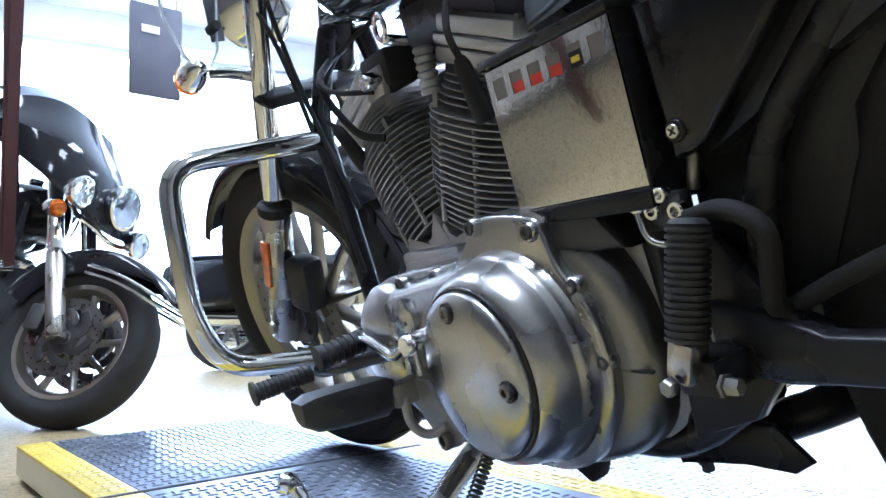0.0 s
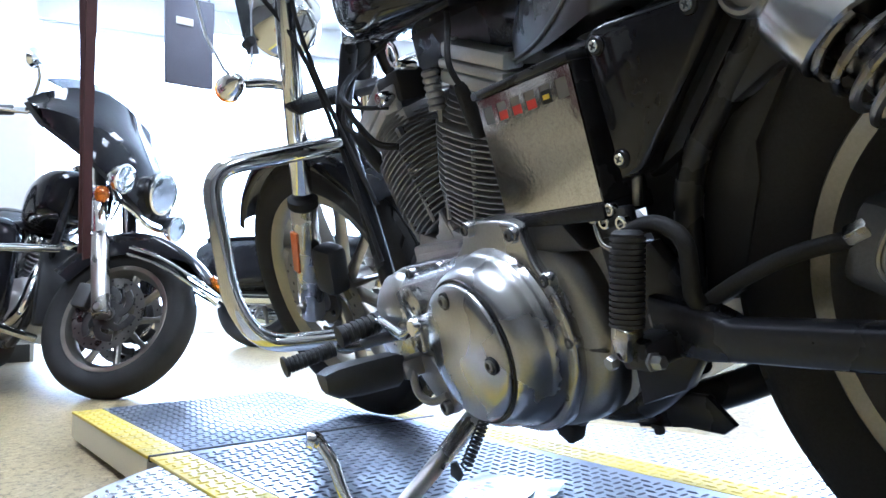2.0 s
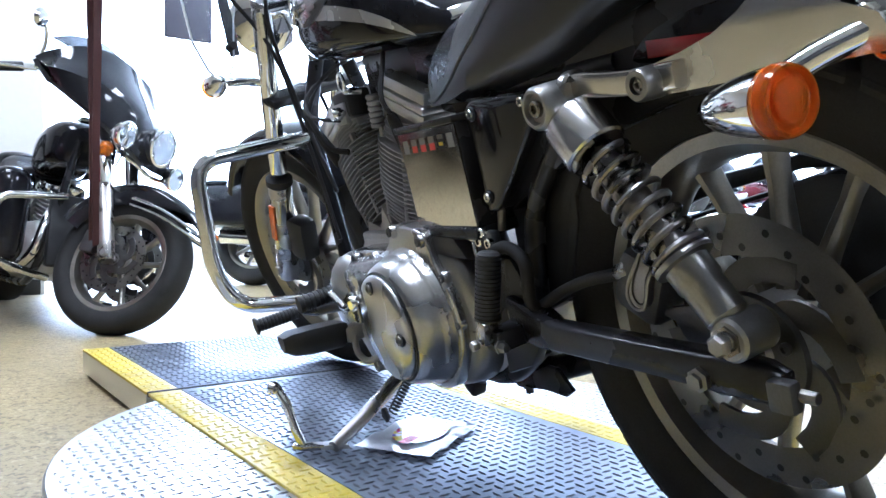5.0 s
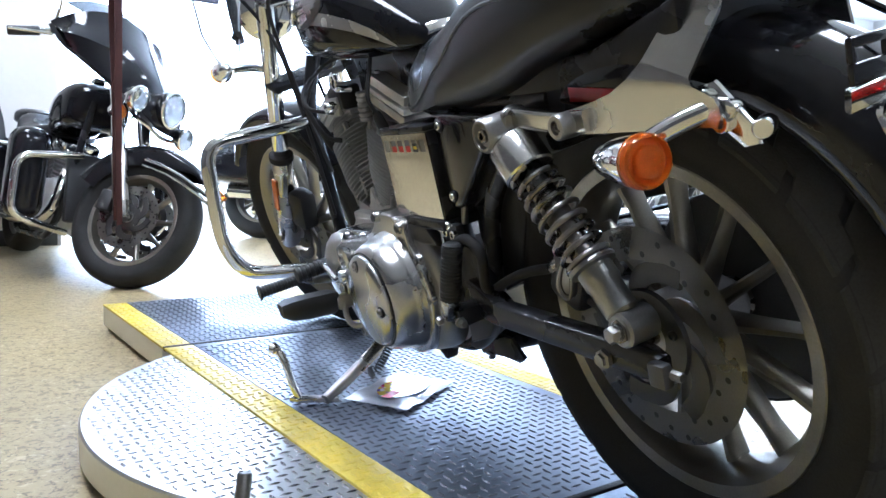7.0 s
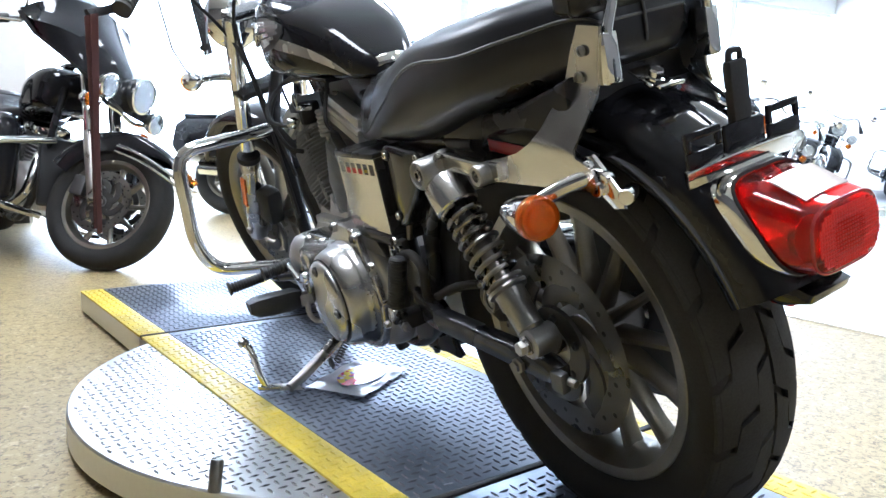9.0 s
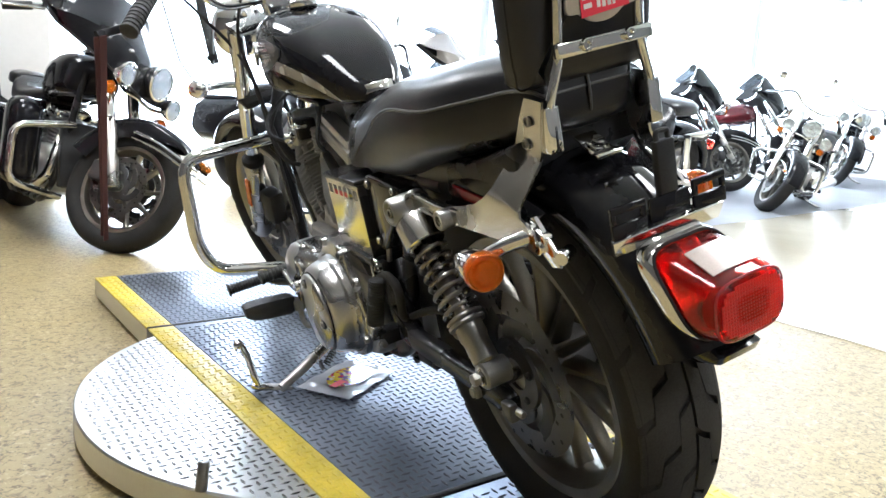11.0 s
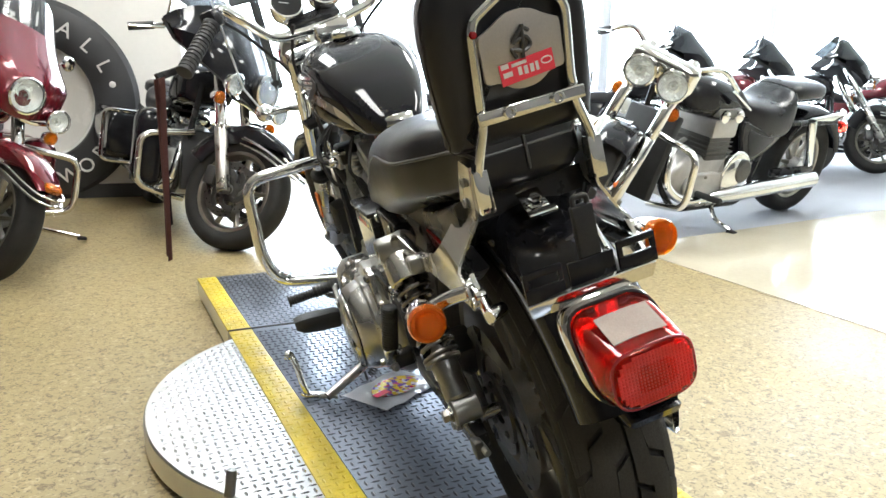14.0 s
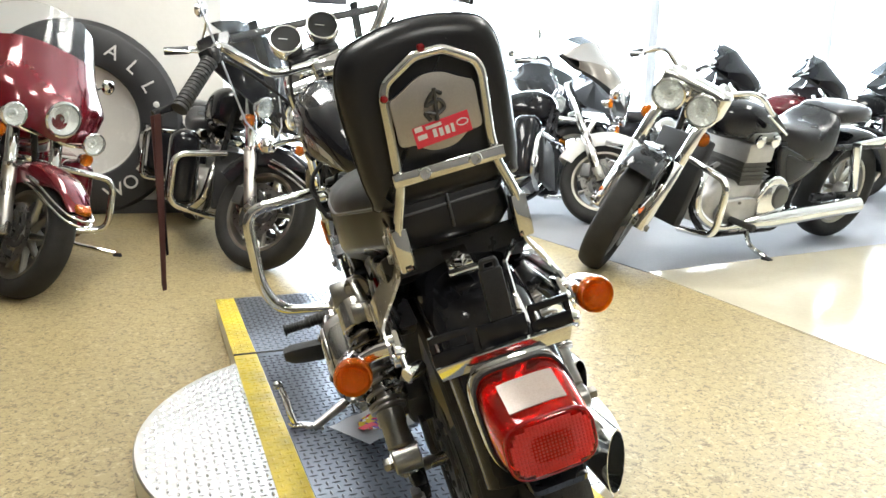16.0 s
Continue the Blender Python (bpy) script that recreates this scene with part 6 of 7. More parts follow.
# clear windshield with its brackets, turned with the bars
cols = []
for i in range(21):
    x = -0.25 + 0.025 * i
    ax = abs(x)
    z0 = 0.90 if ax > 0.24 else 0.84 if ax > 0.215 else 0.818 if ax > 0.16 else 0.845 if ax > 0.14 else 0.93 if ax > 0.115 else 0.985
    z1 = 1.40 - 0.16 * (ax / 0.25) ** 3
    cols.append([V((x, 1.315 - 0.9 * x * x - (z - 0.9) * 0.32, z)) for z in [z0 + (z1 - z0) * k / 6 for k in range(7)]])
bm = bmesh.new()
vs = [[bm.verts.new(STEER @ p) for p in c] for c in cols]
for p, q in zip(vs, vs[1:]):
    for k in range(6):
        bm.faces.new((p[k], p[k + 1], q[k + 1], q[k]))
bmesh.ops.recalc_face_normals(bm, faces=bm.faces)
bmesh.ops.solidify(bm, geom=list(bm.faces), thickness=0.004)
shield = part("windshield", bm, SHIELD, bike, "clear detachable plastic windshield")
shield.visible_shadow = False
rim = [STEER @ c[-1] for c in cols] + [STEER @ q for q in cols[-1][-2:0:-1]] + [STEER @ c[0] for c in cols[::-1]] + [STEER @ q for q in cols[0][1:-1]]
# Pale tube round the rim: the plastic's edge glow put into colour.
part("edge_glow", sweep(rim, 0.0028, 8, True), SHIELD_EDGE, shield, "pale windshield edge, its glow put into colour")
part("shield_crossbar", moved(sweep(spline([(-0.195, 1.235, 1.122), (-0.12, 1.245, 1.115), (0.03, 1.247, 1.094), (0.18, 1.243, 1.072), (0.245, 1.233, 1.062)], 4), 0, 10, flat=(0.011, 0.004), up=(0, 0, 1)), STEER), DARK_STEEL, shield, "dark metal windshield crossbar")
for s in (-1, 1):
    dz = -0.024 * s
    part("shield_bracket", moved(sweep([(s * 0.150 + 0.012, 1.318, 0.86), (s * 0.150 + 0.018, 1.290, 0.98), (s * 0.150 + 0.028, 1.252, 1.10 + dz), (s * 0.150 + 0.030, 1.240, 1.125 + dz)], 0, 10, flat=(0.013, 0.003), up=(1, 0, 0)), STEER), DARK_STEEL, shield, "dark metal windshield bracket")
    part("shield_grommet", moved(rod((s * 0.148, 1.285, 0.88), (s * 0.148, 1.318, 0.88), 0.009, 16), STEER), RUBBER, shield)

# ---- the other motorcycles in the showroom ----
def street_bike(name, label, front, heading, paint, wheelbase=1.62, size=0.9, lean=13, steer=0.0, fairing=False, lamps=1, bags=False, guard=True, screen=False, mag=9, seat_h=0.70, group="parked motorcycles", fender_paint=None, fw=1.0, bar_dz=0.0, fz=0.0, fy=0.0, body=None, gx=0.36, gz=0.0, stand=0.33):
    """A big road motorcycle; front is where its front tyre meets the floor, heading the way it points, in degrees from +x."""
    h = radians(heading)
    rear = V((front[0] - wheelbase * size * math.cos(h), front[1] - wheelbase * size * math.sin(h), 0))
    b = thing(name, Matrix.Translation(rear) @ pose(0, 0, 0.002, 0, 0, heading - 90) @ pose(0, 0, 0, 0, -lean, 0) @ Matrix.Scale(size, 4), label, "motorcycle", group)
    W = wheelbase
    st = Matrix.Translation((0, W - 0.43, 0.86)) @ Matrix.Rotation(radians(steer), 4, V((0, -0.46, 0.888))) @ Matrix.Translation((0, -(W - 0.43), -0.86))
    w1, t1 = cast_wheel("rear_wheel", b, (0, 0, 0.32), 0.32, 0.15, 0.21, I4, mag, 0.05, 0.05, tread=False)
    w2, t2 = cast_wheel("front_wheel", b, (0, W, 0.315), 0.315, 0.125, 0.215, st, mag, 0.05, 0.042, tread=False)
    if fairing:
        brake_disc(w2, t2, -0.075, 0.150)
        brake_disc(w2, t2, 0.080, 0.150)
    for x in () if fairing else (-0.075, 0.075):
        for w_, t_ in ((w2, t2),):
            part("brake_disc", moved(revolve([(0.09, 0), (0.145, 0), (0.145, 0.005), (0.09, 0.005)], (x, 0, 0), (1, 0, 0), 40, closed=True), t_), STEEL, w_, "steel brake disc")
            part("disc_carrier", moved(revolve([(0.03, 0.001), (0.088, 0.001), (0.088, 0.004), (0.03, 0.004)], (x, 0, 0), (1, 0, 0), 7, closed=True), t_), DARK_STEEL, w_)
    fp = fender_paint or paint
    deep, a0, a1 = ((0.084, 0.255), 15, 158) if lamps == 1 else ((0.084, 0.300), 58, 150)
    if fairing:
        # full mudguard: deep skirt behind, shallow flared nose in front
        loops = []
        for i in range(37):
            d = 30 + 128 * i / 36
            nose = max(0.0, 1 - (d - 30) / 50)
            k = 1 + 0.12 * nose ** 2
            lo = 0.255 + 0.085 * min(1.0, nose * 1.5)
            half = [(0.084, lo), (0.087, lo + 0.4 * (0.340 - lo)), (0.088, max(0.335, lo + 0.006)), (0.078, 0.354), (0.045, 0.366), (0, 0.369)]
            half = [(x * (1 - 0.35 * nose ** 3), r * k) for x, r in half]
            full = [(-x, r) for x, r in half] + [(x, r) for x, r in half[::-1][1:]]
            full += [(x * 0.96, r - 0.004) for x, r in full][::-1]
            loops.append([V((x, W + r * math.cos(radians(d)), 0.315 + r * math.sin(radians(d)))) for x, r in full])
        part("front_fender", moved(rings(bmesh.new(), loops), st), fp, b, "full painted front mudguard with a flared nose", sharp=50)
    else:
        arc_shell("front_fender", b, V((0, W, 0.315)), [deep, (0.087, 0.31), (0.088, 0.335), (0.078, 0.352), (0.045, 0.365), (0, 0.368)], a0, a1, fp, "deep painted front mudguard", m=st)
    arc_shell("rear_fender", b, V((0, 0, 0.32)), [(0.10, 0.31), (0.105, 0.345), (0.095, 0.365), (0.05, 0.378), (0, 0.381)], 35, 165, fp, "painted rear mudguard")

    def fk(z):
        return W - 0.01 - (z - 0.315) * 0.52

    for s in (-1, 1):
        x = s * 0.115
        part("fork_leg", moved(rod((x, fk(0.62), 0.62), (x, fk(0.29), 0.29), 0.034, 18), st), WORN_CHROME if fairing else CHROME, b, "pale alloy fork leg")
        part("fork_tube", moved(rod((x, fk(1.0), 1.0), (x, fk(0.6), 0.6), 0.030, 18), st), CHROME, b)
        if fairing:
            for dz in (0.0, 0.028):
                part("fender_rail", moved(sweep(spline([(s * 0.098, W - 0.02, 0.590 - dz), (s * 0.100, W + 0.12, 0.570 - dz), (s * 0.094, W + 0.25, 0.530 - dz), (s * 0.066, W + 0.345, 0.497 - dz), (0, W + 0.375, 0.486 - dz)], 4), 0.0065, 8), st), CHROME, b, "chrome mudguard rail")
        else:
            part("fender_rail", moved(sweep(spline([(s * 0.095, W - 0.36, 0.40), (s * 0.10, W - 0.18, 0.50), (s * 0.10, W + 0.08, 0.52), (s * 0.09, W + 0.26, 0.46)], 5), 0.008, 8), st), CHROME, b)
            part("fender_lamp", moved(block((s * 0.10, W + 0.20, 0.475), (0.02, 0.06, 0.022), 0.006), st), REFLECT_AMBER, b, "amber mudguard marker")
        part("caliper", moved(block((s * 0.10, W - 0.12, 0.36), (0.04, 0.07, 0.10), 0.012), st), DARK_STEEL, b)
        if fairing:
            part("script_bar", moved(block((s * 0.0895, W + 0.03, 0.590), (0.003, 0.10, 0.012), 0.001, Matrix.Rotation(radians(-8), 4, "X")), st), SILVER_PAINT, b, "silver script strip")
    if fairing:
        part("nose_lamp", moved(block((0, W + 0.345, 0.535), (0.075, 0.045, 0.032), 0.010, Matrix.Rotation(radians(-40), 4, "X")), st), AMBER, b, "amber marker on the mudguard nose")
    # lamps
    lz = 0.865 + fz if fairing else 0.90
    ly = fk(lz) + (0.245 + fy if fairing else 0.13)

    def lamp(x, y, z, r, nm="headlamp"):
        k = part(nm, moved(revolve([(r * 0.5, -r * 0.9), (r * 0.85, -r * 0.5), (r, -0.01), (r * 1.02, 0.008), (r * 0.92, 0.012), (r * 0.90, -0.002), (r * 0.60, -r * 0.30), (r * 0.05, -r * 0.46)], (x, y, z), (0, 1, -0.06), 28), st), CHROME, b, "chrome lamp with a clear glass")
        part("reflector", moved(revolve([(r * 0.05, -r * 0.44), (r * 0.58, -r * 0.27), (r * 0.88, 0.001), (r * 0.85, 0.0015), (r * 0.70, -r * 0.10), (r * 0.46, -r * 0.30), (r * 0.30, -r * 0.26), (r * 0.22, -r * 0.40), (r * 0.05, -r * 0.40)], (x, y, z), (0, 1, -0.06), 14), st), LAMP_BOWL, k, smooth=False)
        part("bulb", moved(revolve([(0.003, -r * 0.4), (r * 0.09, -r * 0.34), (r * 0.09, -r * 0.16), (0.002, -r * 0.08)], (x, y, z), (0, 1, -0.06), 12), st), CHROME, k)
        part("glass", moved(revolve([(r * 0.9, 0.008), (r * 0.5, 0.018), (0, 0.022), (0, 0.019), (r * 0.5, 0.015), (r * 0.9, 0.005)], (x, y, z), (0, 1, -0.06), 24), st), CLEAR, k).visible_shadow = False

    if lamps == 2:
        for s in (-1, 1):
            lamp(s * 0.088, ly, lz - 0.01, 0.080)
    else:
        lamp(0, ly, lz, 0.09)
    for s in (-1, 1):
        if fairing or lamps == 1:
            lamp(s * 0.215, ly - 0.03, lz - 0.06, 0.060, "spot_lamp")
            part("lamp_bar", moved(sweep(spline([(0, ly - 0.10, lz - 0.10), (s * 0.12, ly - 0.09, lz - 0.11), (s * 0.22, ly - 0.08, lz - 0.08)], 4), 0.011, 8), st), CHROME, b)
        sg = part("turn_signal", moved(revolve([(0.014, -0.05), (0.030, -0.03), (0.034, 0)], (s * (0.15 if lamps == 2 else 0.235), ly - 0.08, lz - 0.15), (0, 1, 0), 20), st), CHROME, b)
        part("lens", moved(revolve([(0.033, 0), (0.033, 0.016), (0.022, 0.026), (0, 0.028)], (s * (0.15 if lamps == 2 else 0.235), ly - 0.08, lz - 0.15), (0, 1, 0), 20), st), AMBER, sg, "amber lens")
    if fairing:
        y0 = fk(1.0) + fy
        shell = paint
        grid = []
        for i in range(33):
            u = -1 + i / 16
            au, a = abs(u), radians(80 * u)
            zb = lz - 0.115 + 0.17 * au ** 1.3
            zt = lz + 0.345 - 0.19 * au ** 2.4
            col = []
            for k in range(11):
                v = k / 10
                crease = max(0.0, 1 - abs(v - 0.42) / 0.42)
                y = y0 + 0.275 - 0.40 * (1 - math.cos(a)) - 0.25 * v ** 1.5 * (1 - 0.45 * au) + 0.035 * crease
                col.append(st @ V((0.43 * fw * math.sin(a) * (1 - 0.10 * (1 - crease) * au), y, zb + (zt - zb) * v)))
            grid.append(col)
        f = strip(grid, 0.007, shell, "fairing", b, "glossy painted batwing fairing")
        back = st.to_3x3() @ V((0, -0.06, 0))
        mid = sum((c[5] for c in grid), V((0, 0, 0))) / len(grid)
        edge = [c[0] for c in grid] + [c[-1] for c in grid[::-1]]
        part("inner_panel", rings(bmesh.new(), [[p + (mid - p) * q + back * g for p in edge] for q, g in ((0.03, 0.1), (0.08, 1.0), (0.85, 1.6))]), PLASTIC, f, "black inner fairing")
        rows = [[col[-1] + st.to_3x3() @ V((0, -0.055 * k, (0.10 if shell is MAROON else 0.03) * k * (1 - 0.75 * abs(-1 + i / 16) ** 2))) for k in range(3)] for i, col in enumerate(grid) if 4 <= i <= 28]
        paint = body or paint
        strip(rows, 0.004, SHIELD if shell is MAROON else SMOKE, "windscreen", f, "low curved windscreen").visible_shadow = False
    elif screen:
        rows = []
        for i in range(11):
            a = radians(-55 + 11 * i)
            rows.append([st @ V((0.30 * math.sin(a), fk(1.0) + 0.12 + 0.08 * math.cos(a) - 0.06 * k, 0.98 + 0.16 * k * (0.35 + 0.65 * math.cos(a)))) for k in range(4)])
        o = strip(rows, 0.004, SHIELD, "windscreen", b, "tinted plastic windscreen")
        o.visible_shadow = False
    # bars, mirrors
    bar = [(-0.43, W - 0.68, 0.99), (-0.36, W - 0.60, 1.05), (-0.25, W - 0.52, 1.12), (-0.12, W - 0.49, 1.06), (0, W - 0.48, 1.05)]
    bar = [(x, y, z + bar_dz) for x, y, z in bar]
    bar += [(-x, y, z) for x, y, z in bar[::-1][1:]]
    part("handlebar", moved(sweep(spline(bar, 5), 0.014, 10), st), CHROME, b, "chrome handlebar")
    for s in (-1, 1):
        part("grip", moved(rod((s * 0.44, W - 0.692, 0.982 + bar_dz), (s * 0.365, W - 0.605, 1.045 + bar_dz), 0.021, 14), st), GRIP, b)
        part("lever", moved(sweep([(s * 0.35, W - 0.55, 1.05 + bar_dz), (s * 0.42, W - 0.61, 1.01 + bar_dz), (s * 0.47, W - 0.66, 0.98 + bar_dz)], 0.007, 8), st), CHROME, b)
        if lamps == 2:
            continue
        part("mirror_stem", moved(sweep(spline([(s * 0.34, W - 0.57, 1.06), (s * 0.38, W - 0.55, 1.15), (s * 0.43, W - 0.55, 1.20)], 4), 0.007, 8), st), CHROME, b)
        part("mirror", moved(revolve([(0, -0.02), (0.03, -0.015), (0.042, 0), (0.040, 0.005), (0, 0.005)], (s * 0.45, W - 0.55, 1.20), (0, -1, 0), 20), st), CHROME, b, "round chrome mirror")
    # body
    Wf, W = W, W - 0.5 * (W - 1.62)
    low = 0.085 if lamps == 2 else 0.0
    part("fuel_tank", rings(bmesh.new(), body_loops(loft_rows([(y, w, z0 - low * 0.6, z1 - low) for y, w, z0, z1 in [(W - 0.44, 0.03, 0.82, 0.87), (W - 0.48, 0.12, 0.74, 0.93), (W - 0.60, 0.165, 0.71, 0.96), (W - 0.78, 0.16, 0.69, 0.93), (W - 0.92, 0.12, 0.69, 0.84), (W - 1.0, 0.05, 0.70, 0.77)]], 3), 0.7)), paint, b, "glossy painted fuel tank", sharp=60)
    part("tank_console", block((0, W - 0.70, 0.95 - low), (0.06, 0.26, 0.03), 0.012, Matrix.Rotation(radians(12), 4, "X")), CHROME, b)
    part("seat", rings(bmesh.new(), body_loops(loft_rows([(W - 0.90, 0.07, seat_h - 0.03, seat_h + 0.06), (W - 1.02, 0.16, seat_h - 0.06 - low, seat_h + 0.05), (W - 1.20, 0.19, seat_h - 0.06 - 1.3 * low, seat_h + 0.05), (W - 1.32, 0.18, seat_h - 0.04 - 1.3 * low, seat_h + 0.12), (W - 1.38, 0.12, seat_h - 0.5 * low, seat_h + 0.13)], 3), 0.6)), LEATHER, b, "black rider seat", sharp=60)
    part("pillion_seat", rings(bmesh.new(), body_loops(loft_rows([(W - 1.33, 0.12, seat_h + 0.05, seat_h + 0.13), (W - 1.40, 0.15, seat_h + 0.05, seat_h + 0.15), (W - 1.62, 0.14, seat_h + 0.06, seat_h + 0.16), (W - 1.70, 0.09, seat_h + 0.07, seat_h + 0.13)], 3), 0.6)), LEATHER, b, "black pillion pad", sharp=60)
    W = Wf
    part("engine_case", slab([(W - 0.55, 0.22), (W - 0.52, 0.36), (W - 0.62, 0.46), (W - 1.10, 0.45), (W - 1.22, 0.36), (W - 1.16, 0.22), (W - 0.9, 0.17)], -0.15, 0.15, 0.03, seg=3), CAST, b, "alloy engine case", sharp=50)
    part("clutch_cover", revolve([(0.12, 0), (0.115, 0.04), (0.09, 0.055), (0, 0.06)], (-0.15, W - 1.02, 0.33), (-1, 0, 0), 32), CHROME, b, "round chrome clutch cover")
    part("timing_cover", revolve([(0.10, 0), (0.095, 0.04), (0.07, 0.055), (0, 0.06)], (0.15, W - 0.86, 0.33), (1, 0, 0), 32), CHROME, b)
    if lamps == 2:
        c = part("cylinder_block", block((0, W - 0.84, 0.53), (0.32, 0.19, 0.20), 0.02), DARK_CAST, b, "upright parallel-twin cylinder block")
        for k in range(4):
            part("fin", block((0, W - 0.84, 0.465 + 0.024 * k), (0.335, 0.205, 0.007), 0.003), DARK_CAST, c)
        part("cylinder_head", block((0, W - 0.84, 0.615), (0.345, 0.205, 0.105), 0.014), CAST, c, "pale alloy cylinder head")
        part("cam_cover", block((0, W - 0.84, 0.70), (0.36, 0.21, 0.055), 0.022), SATIN, c, "satin alloy cam cover")
        for s in (-1, 1):
            for dy in (-0.06, 0.06):
                part("cover_cap", revolve([(0.034, 0), (0.034, 0.014), (0.026, 0.020), (0, 0.021)], (s * 0.18, W - 0.84 + dy, 0.685), (s, 0, 0), 20), CHROME, c)
            for nm, mt, x1, bev, pts in (
                    ("case_cover", CAST, 0.176, 0.012, ((W - 0.62, 0.27), (W - 0.65, 0.35), (W - 0.78, 0.37), (W - 0.90, 0.36), (W - 1.00, 0.28), (W - 0.92, 0.22), (W - 0.72, 0.21))),
                    ("sprocket_cover", CHROME, 0.190, 0.014, ((W - 0.90, 0.37), (W - 0.95, 0.46), (W - 1.03, 0.49), (W - 1.12, 0.44), (W - 1.13, 0.35), (W - 1.03, 0.30), (W - 0.93, 0.31))),
                    ("sump_cover", WORN_CHROME, 0.165, 0.010, ((W - 0.66, 0.20), (W - 0.72, 0.24), (W - 1.06, 0.25), (W - 1.14, 0.21), (W - 1.05, 0.175), (W - 0.74, 0.17)))):
                part(nm, slab([(q.x, q.y) for q in spline([V((u, v, 0)) for u, v in pts], 4, True)], s * 0.145, s * x1, bev, seg=3), mt, b, "polished alloy engine cover")
            part("dark_cover", revolve([(0.070, 0), (0.068, 0.020), (0.058, 0.028), (0.0, 0.030)], (s * 0.188, W - 1.05, 0.375), (s, 0, 0), 32), DARK_CAST, b, "dark round clutch cover")
            for u, v in ((W - 0.66, 0.28), (W - 0.76, 0.35), (W - 0.93, 0.24), (W - 0.97, 0.46), (W - 1.11, 0.41)):
                bolt((s * 0.182, u, v), (s, 0, 0), 0.009, 0.008, parent=b, material=STEEL)
            cowl = part("side_cowl", slab([(q.x, q.y) for q in spline([V((u, v, 0)) for u, v in ((W - 0.99, 0.65), (W - 1.20, 0.60), (W - 1.38, 0.58), (W - 1.36, 0.53), (W - 1.24, 0.45), (W - 1.12, 0.41), (W - 1.05, 0.46))], 4, True)], s * 0.14, s * 0.172, 0.014, seg=3), BLACK_PAINT, b, "black side cowl")
            part("cowl_inset", slab([(q.x, q.y) for q in spline([V((u, v, 0)) for u, v in ((W - 1.06, 0.60), (W - 1.20, 0.565), (W - 1.31, 0.548), (W - 1.22, 0.475), (W - 1.13, 0.445), (W - 1.09, 0.49))], 4, True)], s * 0.168, s * 0.177, 0.004), PLASTIC, cowl)
        part("radiator_core", block((0, W - 0.40, 0.46), (0.34, 0.05, 0.46), 0.014, Matrix.Rotation(radians(14), 4, "X")), PLASTIC, b, "black radiator")
        part("lamp_yoke", moved(block((0, ly - 0.10, lz + 0.02), (0.36, 0.10, 0.16), 0.05, seg=4), st), CHROME, b, "chrome headlamp yoke")
    for tl in () if lamps == 2 else (-14, 14):
        M = Matrix.Translation((0, W - 0.84, 0.36)) @ Matrix.Rotation(radians(tl), 4, "X")
        c = part("cylinder", moved(block((0, 0, 0.16), (0.13, 0.12, 0.20), 0.02), M), FIN, b, "finned cylinder")
        for k in range(8):
            part("fin", moved(squared(0.08 + 0.021 * k, 0.10, 0.092, 0, 0.007), M), FIN, c)
        part("rocker_box", moved(block((0, 0, 0.285), (0.19, 0.13, 0.06), 0.02), M), CHROME, c)
    part("air_cleaner", revolve([(0.03, 0), (0.085, 0.01), (0.085, 0.05), (0.06, 0.07), (0, 0.072)], (0.12, W - 0.84, 0.60), (1, 0, 0), 28), CHROME, b)
    part("radiator", block((0, W - 0.44, 0.42), (0.26, 0.05, 0.34), 0.012, Matrix.Rotation(radians(12), 4, "X")), PLASTIC, b, "black radiator cowl")
    part("side_panel", slab([(W - 1.0, 0.66), (W - 1.34, 0.68), (W - 1.30, 0.50), (W - 1.12, 0.45)], -0.13, 0.13, 0.015), paint, b)
    for s in (-1, 1):
        part("frame_rail", sweep(rounded([(s * 0.05, W - 0.45, 0.85), (s * 0.13, W - 0.46, 0.30), (s * 0.14, W - 0.60, 0.16), (s * 0.14, W - 1.2, 0.16), (s * 0.13, W - 1.32, 0.62), (s * 0.12, -0.15, 0.62)], 0.08, 4), 0.018, 10), FRAME_BLACK, b)
        part("swingarm", block((s * 0.13, 0.19, 0.32), (0.03, 0.44, 0.05), 0.01), FRAME_BLACK, b)
        part("shock", rod((s * 0.15, 0.06, 0.36), (s * 0.15, 0.17, 0.64), 0.028, 14), CHROME, b, "chrome rear shock")
        part("fender_strut", block((s * 0.125, -0.02, 0.64), (0.02, 0.36, 0.05), 0.01, Matrix.Rotation(radians(-6), 4, "X")), CHROME, b)
        part("foot_peg", rod((s * 0.18, W - 0.72, 0.26), (s * 0.34, W - 0.72, 0.27), 0.018, 12), GRIP, b)
        part("muffler", revolve([(0.02, 0), (0.03, 0.05), (0.048, 0.2), (0.05, 1.0), (0.045, 1.0), (0.042, 0.9)], (s * 0.20, W - 0.80, 0.235), (0, -1, 0.05), 24), CHROME, b, "long chrome muffler")
        part("exhaust_header", sweep(spline([(s * 0.06, W - 0.66, 0.52), (s * 0.12, W - 0.50, 0.48), (s * 0.16, W - 0.48, 0.32), (s * 0.19, W - 0.62, 0.23), (s * 0.20, W - 0.82, 0.235)], 5), 0.024, 12), CHROME, b)
        if guard:
            part("engine_guard", sweep(rounded([(s * 0.08, W - 0.40, 0.58 + gz), (s * gx, W - 0.40, 0.54 + gz), (s * gx, W - 0.40, 0.26 + gz), (s * 0.10, W - 0.44, 0.20 + gz)], 0.07, 5), 0.018, 12), CHROME, b, "chrome engine guard")
